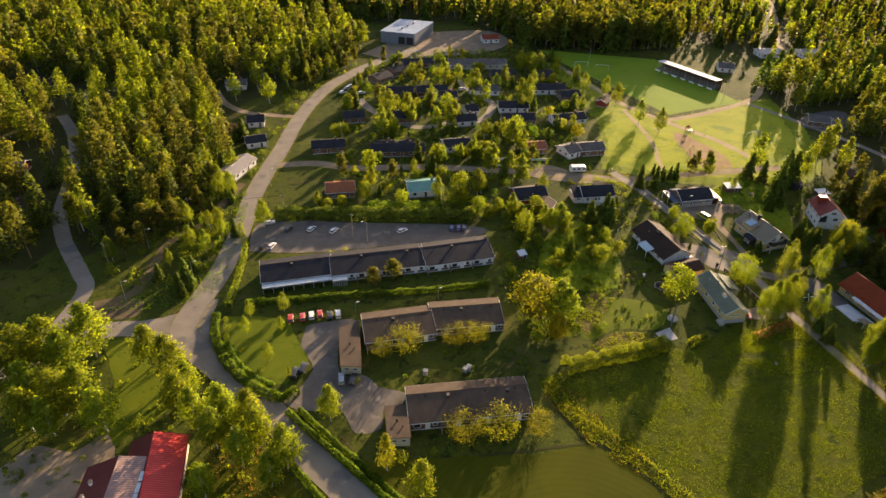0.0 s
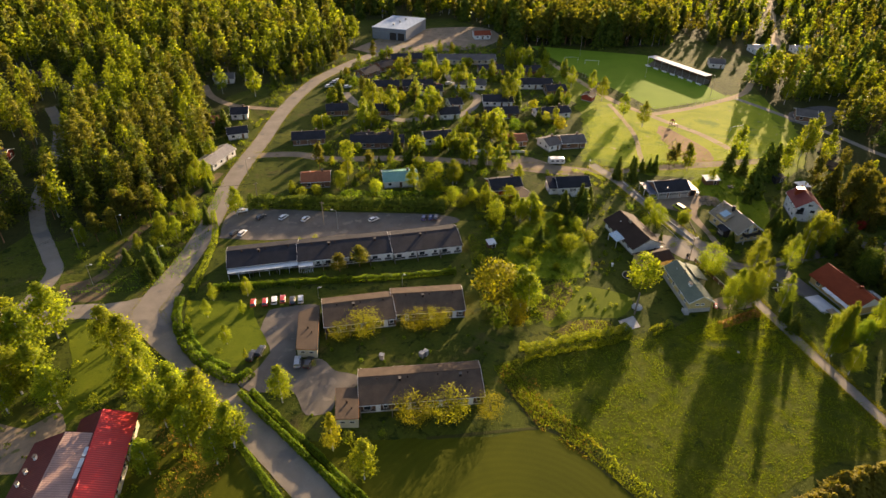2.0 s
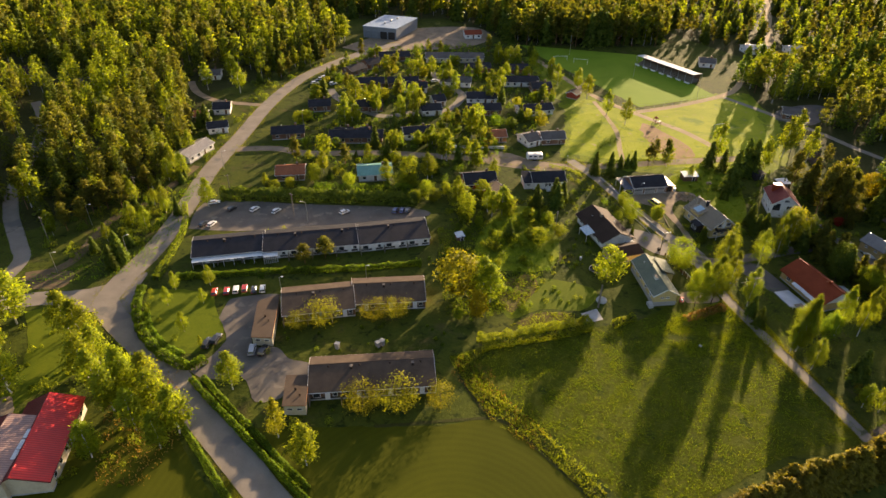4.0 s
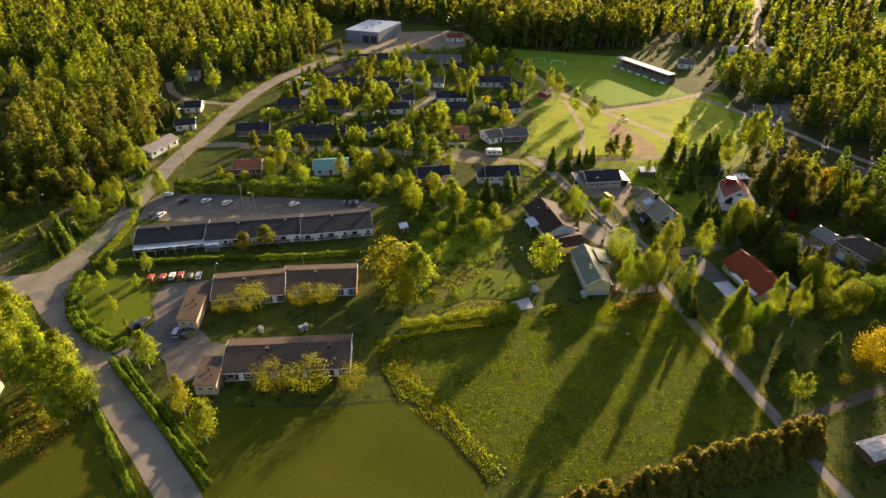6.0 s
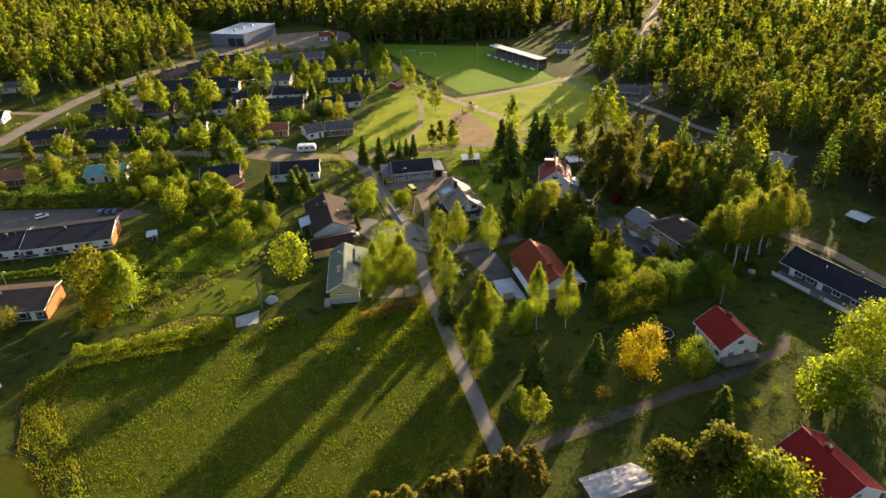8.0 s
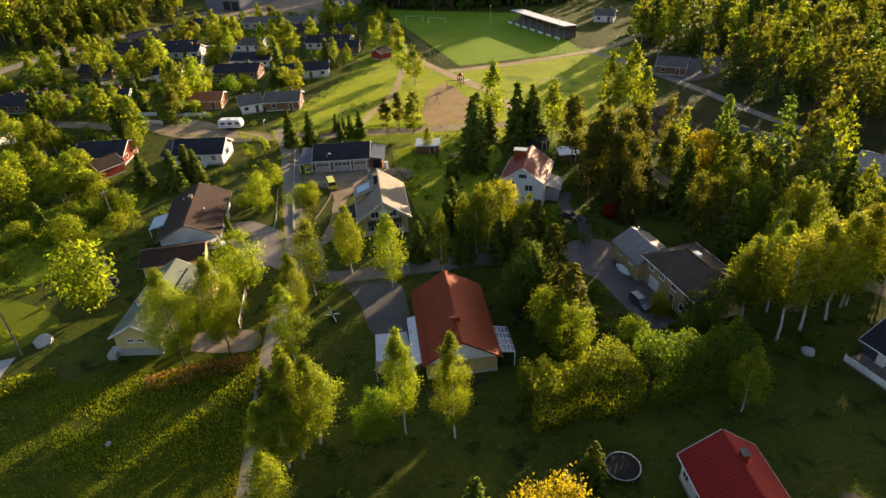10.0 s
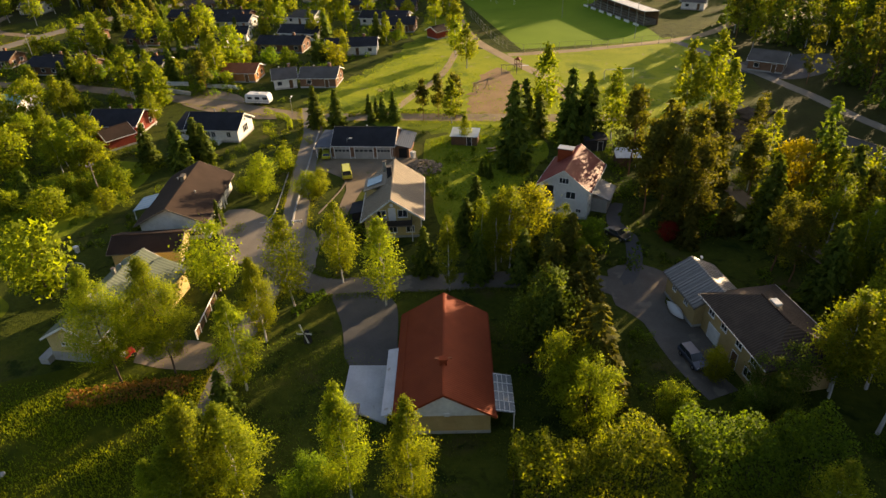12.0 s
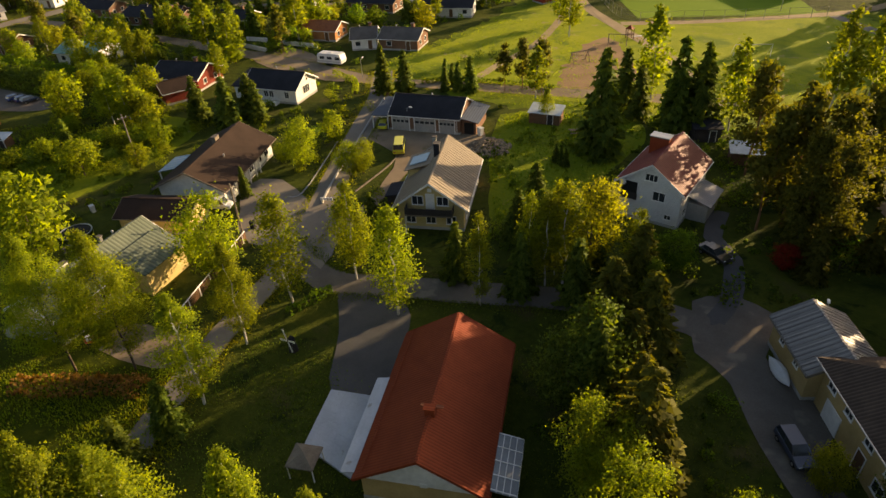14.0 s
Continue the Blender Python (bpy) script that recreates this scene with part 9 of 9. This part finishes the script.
def logpile(x, y, r, label):
    p = thing("wood_pile", label, "wood pile", pose(x, y, 0))
    sh = [rod_bm((-0.3, 0, 0), (0.3, 0, 0), 0.14, 0.12, 5), rod_bm((-0.24, 0, 0), (0.24, 0, 0), 0.11, 0.1, 5)]
    meshes = []
    for bm, m in zip(sh, ("split_wood", "wood_old")):
        me = bpy.data.meshes.new("log")
        bm.to_mesh(me)
        bm.free()
        me.materials.append(M[m])
        meshes.append(me)
    for i in range(300):
        a, q = rs.uniform(0, 6.28), r * math.sqrt(rs.uniform(0, 1))
        z = max(0.06, (1 - (q / r) ** 2) * 1.1 * rs.uniform(0.75, 1.02))
        put_mesh("log", meshes[int(rs.integers(2))], p, loc=Matrix.LocRotScale((q * math.cos(a), q * math.sin(a), z), Euler((rs.uniform(0, 1), rs.uniform(-0.5, 0.5), rs.uniform(0, 6.28))), None))


logpile(*(113.4, 186.5), 3.6, "heap of split firewood beside the garages")


def mail_rack(x, y):
    m = thing("mailbox_rack", "row of pale mailboxes at the lane's corner", "mailboxes", pose(x, y, 0, 0, 0, 20))
    for u in (-0.7, 0.7):
        part("post", box_bm(u - 0.05, u + 0.05, -0.05, 0.05, -0.1, 1.0), M["wood_old"], m)
    part("rail", box_bm(-0.9, 0.9, -0.06, 0.06, 0.85, 0.95), M["wood_old"], m)
    for i in range(4):
        part("mailbox", box_bm(-0.85 + 0.45 * i, -0.48 + 0.45 * i, -0.24, -0.06, 0.7, 1.15, 0.03), M["plastic"] if i != 2 else CAR["silver"], m)


mail_rack(*(99.5, 161.8))


def bin_box(x, y, mat, label, s=1.0):
    b = thing("waste_bin", label, "bin", pose(x, y, 0, 0, 0, rs.uniform(0, 90)))
    bm = bmesh.new()
    lo = [bm.verts.new((u * 0.24 * s, v * 0.26 * s, 0)) for u, v in ((-1, -1), (1, -1), (1, 1), (-1, 1))]
    hi = [bm.verts.new((u * 0.3 * s, v * 0.32 * s, 1.0 * s)) for u, v in ((-1, -1), (1, -1), (1, 1), (-1, 1))]
    bm.faces.new(lo[::-1])
    bm.faces.new(hi)
    for i in range(4):
        bm.faces.new((lo[i], lo[(i + 1) % 4], hi[(i + 1) % 4], hi[i]))
    part("body", bm, mat, b)
    part("lid", box_bm(-0.33 * s, 0.33 * s, -0.36 * s, 0.36 * s, 1.0 * s, 1.07 * s, 0.02), mat, b)


bin_box(*(93.9, 152.8), M["black"], "black waste bin at the fence's end")
bin_box(*(69.4, 147.6), M["plastic"], "pale plastic garden box on grass")
bin_box(*(110.2, 190.5), M["plastic"], "pale sack bin beside the store", 1.3)
for q in ((3.5, 108.8), (13.2, 109.4), (14.2, 110.1)):
    bin_box(*q, M["concrete"], "pale square garden box on the lawn", 1.6)


def red_mower(x, y):
    m = thing("ride_on_mower", "small red ride-on mower with white seat", "mower", pose(x, y, 0, 0, 0, 70))
    part("bonnet", box_bm(0.1, 0.95, -0.4, 0.4, 0.35, 0.95, 0.08), CAR["red"], m)
    part("deck", box_bm(-0.8, 0.3, -0.5, 0.5, 0.25, 0.5, 0.06), CAR["red"], m)
    part("seat", box_bm(-0.6, -0.1, -0.25, 0.25, 0.5, 1.0, 0.06), M["plastic"], m)
    for sx in (-0.6, 0.65):
        for sy in (-0.5, 0.5):
            part("wheel", rod_bm((sx, sy - 0.09, 0.25), (sx, sy + 0.09, 0.25), 0.26, sides=10), M["black"], m)


red_mower(*(93.2, 128.6))


def garden_ring(x, y, r, label):
    t = thing("trampoline", label, "trampoline", pose(x, y, 0))
    part("mat", rod_bm((0, 0, 0.70), (0, 0, 0.74), r * 0.92, sides=20), M["black"], t)
    bm = bmesh.new()
    for i in range(20):
        a, b = 2 * math.pi * i / 20, 2 * math.pi * (i + 1) / 20
        rod_bm((r * math.cos(a), r * math.sin(a), 0.75), (r * math.cos(b), r * math.sin(b), 0.75), 0.07, sides=5, bm=bm)
    part("rim", bm, M["metal"], t)
    for i in range(6):
        a = 2 * math.pi * i / 6
        part("leg", rod_bm((r * math.cos(a), r * math.sin(a), 0), (r * math.cos(a), r * math.sin(a), 0.75), 0.03, sides=5), M["metal"], t)


garden_ring(*(151.9, 112.2), 1.9, "round dark trampoline in a shaded garden")
garden_ring(*(73, 142.2), 2.0, "round dark garden trampoline on the lawn")


def bench(x, y, heading, label):
    b = thing("garden_table", label, "table", pose(x, y, 0, 0, 0, heading))
    for i in range(5):
        part("slat", box_bm(-0.9, 0.9, -0.4 + 0.16 * i, -0.26 + 0.16 * i, 0.7, 0.75), M["wood_old"], b)
    for sx in (-0.7, 0.7):
        part("leg", box_bm(sx - 0.05, sx + 0.05, -0.35, 0.35, 0, 0.7), M["wood_old"], b)
    for sy in (-0.8, 0.8):
        part("bench", box_bm(-0.9, 0.9, sy - 0.15, sy + 0.15, 0.42, 0.47), M["wood_old"], b)


bench(*(124.5, 196.4), 30, "weathered garden table with benches on grass")
bench(*(179.2, 142.6), 10, "pale garden table under trees")
bench(*(75.4, 139.5), 60, "pale garden table among flower beds")


# ---- playground and pitch ----
def swing(x, y, heading):
    s = thing("swing", "wooden playground swing frame on sand", "swing", pose(x, y, 0, 0, 0, heading))
    for sx in (-2.0, 2.0):
        for sy in (-0.9, 0.9):
            part("leg", rod_bm((sx, sy, 0), (sx, 0, 2.4), 0.07, sides=6), M["wood_old"], s)
    part("beam", rod_bm((-2.2, 0, 2.4), (2.2, 0, 2.4), 0.08, sides=6), M["wood_old"], s)
    for u in (-0.9, 0.9):
        for v in (-0.2, 0.2):
            part("chain", rod_bm((u + v, 0, 2.4), (u + v, 0, 0.55), 0.02, sides=4), M["metal"], s)
        part("seat", box_bm(u - 0.25, u + 0.25, -0.1, 0.1, 0.5, 0.55), M["black"], s)


swing(*(115, 232), 50)
swing(*(119.5, 246.7), 10)


def play_hut(x, y):
    h = thing("play_tower", "small wooden play tower with pale roof", "play tower", pose(x, y, 0, 0, 0, 30))
    for sx in (-0.7, 0.7):
        for sy in (-0.7, 0.7):
            part("post", box_bm(sx - 0.06, sx + 0.06, sy - 0.06, sy + 0.06, 0, 2.4), M["brown_boards"], h)
    part("floor", box_bm(-0.8, 0.8, -0.8, 0.8, 1.1, 1.2), M["brown_boards"], h)
    part("roof", rod_bm((0, 0, 2.4), (0, 0, 3.2), 1.2, 0.05, 4), M["tile_red"], h)
    part("slide", box_bm(0.8, 3.0, -0.25, 0.25, 0.5, 0.58), M["plastic"], h)


play_hut(*(121, 252.1))


def goal(x, y, heading):
    g = thing("football_goal", "white football goal on the pitch", "goal", pose(x, y, 0.08, 0, 0, heading))
    for u in (-3.66, 3.66):
        part("post", rod_bm((u, 0, 0), (u, 0, 2.44), 0.07, sides=6), M["white"], g)
        part("stay", rod_bm((u, 0, 2.44), (u, 1.8, 0), 0.035, sides=5), M["white"], g)
    part("crossbar", rod_bm((-3.7, 0, 2.44), (3.7, 0, 2.44), 0.07, sides=6), M["white"], g)


goal(*(103.3, 333.2), -10)
goal(*(93.1, 338.3), 0)
goal(*(147.4, 246.5), 20)


def mesh_fence(points, h, label):
    f = thing("pitch_fence", label, "fence")
    line = glide(points, 4.0)
    for p in line:
        part("post", rod_bm((p.x, p.y, -0.1), (p.x, p.y, h), 0.05, sides=5), M["metal"], f)
    bm = bmesh.new()
    for z in (h, h / 2, 0.15):
        for a, b in zip(line, line[1:]):
            rod_bm((a.x, a.y, z), (b.x, b.y, z), 0.025, sides=3, bm=bm)
    part("rail", bm, M["metal"], f)


mesh_fence([(94.1, 313.5), (114.9, 270.2), (130.1, 271), (147.8, 277.7), (161.4, 283.4)], 2.5, "thin grey mesh fence round the pitch")
for (x, y) in [(126.8, 313), (178.6, 303.4), (151.2, 287.3), (100, 348.9)]:
    lamp_post(x, y, 10.0, 0.8, 90, "tall floodlight mast beside the pitch", "floodlights")


# ---- log stacks and stones ----
def log_stack(x, y, heading, n=26):
    s = thing("log_stack", "stack of dark logs in a clearing", "log stack", pose(x, y, 0, 0, 0, heading), "log stacks")
    me = bpy.data.meshes.new("log")
    bm = rod_bm((0, -1.6, 0), (0, 1.6, 0), 0.16, 0.14, 7)
    bm.to_mesh(me)
    bm.free()
    me.materials.append(M["bark"])
    for i in range(n):
        put_mesh("log", me, s, loc=pose(-2.2 + 0.34 * (i % 13) + 0.1 * (i // 13), rs.normal() * 0.15, 0.16 + 0.29 * (i // 13)))


for (x, y) in [(171.3, 218.6), (172.6, 215.2), (175.6, 222.5), (174.9, 226.3), (177.8, 226.4), (171.5, 211.7)]:
    log_stack(x, y, 40)


def stone(x, y, r):
    bm = bmesh.new()
    bmesh.ops.create_icosphere(bm, subdivisions=2, radius=r)
    for v in bm.verts:
        v.co *= 1 + 0.25 * noise.noise(v.co * 1.7 + Vector((x, y, 0)))
        v.co.z = v.co.z * 0.6 + 0.2 * r
    tagged(part("boulder", bm, M["concrete"], None, loc=(x, y, 0)), "grey rounded boulder lying on grass", "boulder", "boulders")


for (x, y), r in zip([(178.1, 133.1), (185.7, 109.5), (185.8, 107.6), (71.5, 128.4), (92.3, 111.1)], (0.9, 0.6, 0.6, 1.4, 0.4)):
    stone(x, y, r)

# ---- rough grass ----
tufts("meadow_grass", [FIELD], 70000, 0.075, M["birch_leaf"], "rough tufted grass of the open field", 0.2)
tufts("meadow_grass", [FIELD], 90000, 0.075, M["green_leaf"], "darker green grass between the pale tufts of the field", 0.2)
tufts("verge_grass", [[(30.3, 105.7), (34.4, 107.5), (42.4, 94.4), (51.1, 84.1), (63.6, 67.4), (58.2, 67.5), (46.4, 81.5), (38.9, 87.1)]], 14000, 0.10, M["birch_leaf"], "tall pale weeds along the ditch", 0.5)
tufts("verge_grass", [[(-90.2, 131.8), (-74.2, 141.2), (-61.2, 157.4), (-61.3, 194.8), (-56.5, 190.9), (-54.1, 163.4), (-55.4, 141), (-66, 135)]], 9000, 0.2, M["green_leaf"], "rough grass of the road verge", 0.45)
tufts("garden_grass", [[(27.4, 166), (61, 175.8), (57.3, 139.7), (43.3, 121), (29.9, 121.2), (27.8, 140.1)]], 26000, 0.11, M["green_leaf"], "overgrown garden grass and weeds", 0.4)
# Spruce-toned blades put the plots' shade into the grass colour.
tufts("garden_grass", [[(112.3, 134.6), (191.7, 131.8), (173, 81.6), (124.5, 85.3)]], 16000, 0.12, M["spruce_leaf"], "garden grass under scattered trees, coloured darker for shade", 0.2)
tufts("undergrowth", [[(-47.6, 100.5), (-32.1, 100.4), (-24.4, 83.1), (-27.9, 70.2), (-37.6, 70.3)]], 4000, 0.12, M["rust_leaf"], "brown dry undergrowth beneath the birches", 0.4)
tufts("verge_grass", [[(89.8, 122.2), (103.9, 127), (112, 122.4), (113.7, 110.2), (89.2, 106.6), (80.5, 116.3)]], 22000, 0.07, M["birch_leaf"], "rough meadow grass below the yellow house", 0.35)
# Blades darkened to the spruce tone for the lawn's shade.
tufts("garden_grass", [[(108.1, 139), (131.7, 132.7), (138.2, 113.8), (113.7, 110.2), (110.8, 118.8)]], 14000, 0.06, M["spruce_leaf"], "unmown lawn grass beside the red-roofed house, shade in its colour", 0.2)
GREENS = [[(110, 200), (126, 211), (135, 201), (134, 190), (130, 176), (123, 166), (118, 176), (113, 188)]]
tufts("garden_grass", GREENS, 9000, 0.10, M["birch_leaf"], "uneven sunlit grass between garage and houses", 0.25)
tufts("garden_grass", GREENS, 5000, 0.13, M["green_leaf"], "low weeds in the sunlit grass", 0.3)
tufts("meadow_grass", [[(74, 217), (83, 262), (100, 262), (126, 232), (156, 240), (165, 222), (150, 206), (128, 203), (100, 206)]], 16000, 0.12, M["birch_leaf"], "rough grass of the meadow by the playground", 0.25)
tufts("dry_weeds", [[(33, 107), (40, 103), (44, 92), (52, 83), (48, 79), (40, 86), (35, 94), (31, 101)]], 5000, 0.08, M["rust_leaf"], "dry brown weeds along the field ditch", 0.4)
tufts("plot_weeds", [[(45.6, 117.8), (54.5, 123.5), (63.5, 122.9), (62, 118.2), (53.6, 114.6)], [(42.7, 128.9), (47.1, 138.5), (54.9, 140.3), (55.6, 133.4), (46.6, 122)]], 2600, 0.13, M["birch_leaf"], "weeds and plants on a vegetable plot", 0.35)
# Same dark blades, again carrying shade in their colour.
tufts("garden_grass", [[(126.6, 143.9), (150.2, 149), (161.5, 132.9), (175.1, 133.1), (173.5, 127.5), (140.8, 119.9), (131.5, 130.9)]], 16000, 0.07, M["spruce_leaf"], "rough grass behind the houses with shade put into its colour", 0.2)

# ---- low growth between the houses ----
STREETS = ALL_ROADS + (ROAD_VILLAGE, ROAD_FOREST, DRIVE_WEST)
PLOTS = [[(112, 146), (122, 147), (127, 125), (119, 125)], [(92, 182), (91, 188), (109, 194), (113, 185), (107, 159), (103, 159)], [(91, 151), (84, 162), (88, 166), (97, 162), (101, 150)]]
thicket("undergrowth", VIL, 1500, 0.6, 2.4, "green_leaf", "dense low shrubs and hedges between village gardens", 31, STREETS)
thicket("undergrowth", VIL, 900, 0.5, 2.0, "birch_leaf", "fresh light green shrubs between village gardens", 32, STREETS)
thicket("undergrowth", VIL, 500, 0.8, 2.6, "spruce_leaf", "dark low conifer shrubs between village gardens", 33, STREETS)
SLOPE_WEST = [(-85.3, 148.9), (-75.1, 163.8), (-68.3, 183.2), (-67.5, 222.9), (-70.2, 256.6), (-57.8, 288.6), (-21.3, 334.5), (-14, 345), (-42, 318), (-50, 270), (-53, 225), (-56, 180), (-57, 150), (-66, 138)]
thicket("undergrowth", SLOPE_WEST, 1100, 0.6, 2.6, "green_leaf", "rough shrubs between the forest and the road", 34, STREETS)
thicket("undergrowth", SLOPE_WEST, 700, 0.5, 2.0, "birch_leaf", "sunlit young growth between the forest and the road", 35, STREETS)
GARDENS_MID = [(30, 176), (60, 184), (58, 210), (76, 206), (90, 180), (92, 166), (72, 150), (66, 128), (40, 122), (28, 146)]
thicket("undergrowth", GARDENS_MID, 520, 0.4, 1.7, "green_leaf", "unkempt garden shrubs in rough grass", 36, STREETS, PLOTS)
thicket("undergrowth", GARDENS_MID, 420, 0.3, 1.3, "birch_leaf", "light green weeds and shrubs in rough grass", 37, STREETS, PLOTS)
GARDENS_EAST = [(103, 158), (100, 200), (126, 214), (160, 205), (186, 165), (186, 140), (176, 128), (160, 128), (146, 120), (136, 118), (138, 148), (112, 150)]
thicket("undergrowth", GARDENS_EAST, 620, 0.4, 1.8, "green_leaf", "shaded shrubs between the eastern gardens", 38, STREETS, PLOTS)
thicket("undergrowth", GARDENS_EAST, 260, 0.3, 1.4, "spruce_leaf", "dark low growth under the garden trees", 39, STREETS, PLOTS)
ROWS_GARDEN = [(-48, 150), (24, 166), (34, 150), (30, 106), (0, 84), (-8, 84), (-14, 90), (4, 104), (-12, 108), (-14, 128), (-48, 136)]
thicket("undergrowth", ROWS_GARDEN, 200, 0.3, 1.2, "green_leaf", "small shrubs along the row houses", 40, STREETS, [[(-34, 134), (-14, 134), (-10, 104), (-30, 100)]], -0.8)
WEST_LAWN = [(-95, 118), (-70, 124), (-56, 114), (-40, 98), (-26, 84), (-30, 66), (-60, 66), (-90, 84)]
thicket("undergrowth", WEST_LAWN, 380, 0.4, 1.8, "birch_leaf", "young growth beneath the roadside birches", 41, STREETS, [[(-66, 60), (-66, 92), (-46, 92), (-44, 60)]])
for line, half, count, leaf in ((MAIN_ROAD[2:], 3.4, 14000, "olive_leaf"), (LANE_LOW, 1.6, 12000, "olive_leaf"), (LANE_UP, 2.2, 6000, "olive_leaf"), (ROAD_EAST[:6], 2.0, 6000, "spruce_leaf"), (ROAD_DIRT, 1.3, 6000, "spruce_leaf"), (ROAD_CROSS, 2.3, 6000, "olive_leaf"), (ROAD_VILLAGE, 2.0, 3000, "green_leaf"), (ROAD_FOREST, 2.3, 4000, "green_leaf")):
    verge("verge_grass", line, half, count, leaf, "ragged grass along the road's edge")
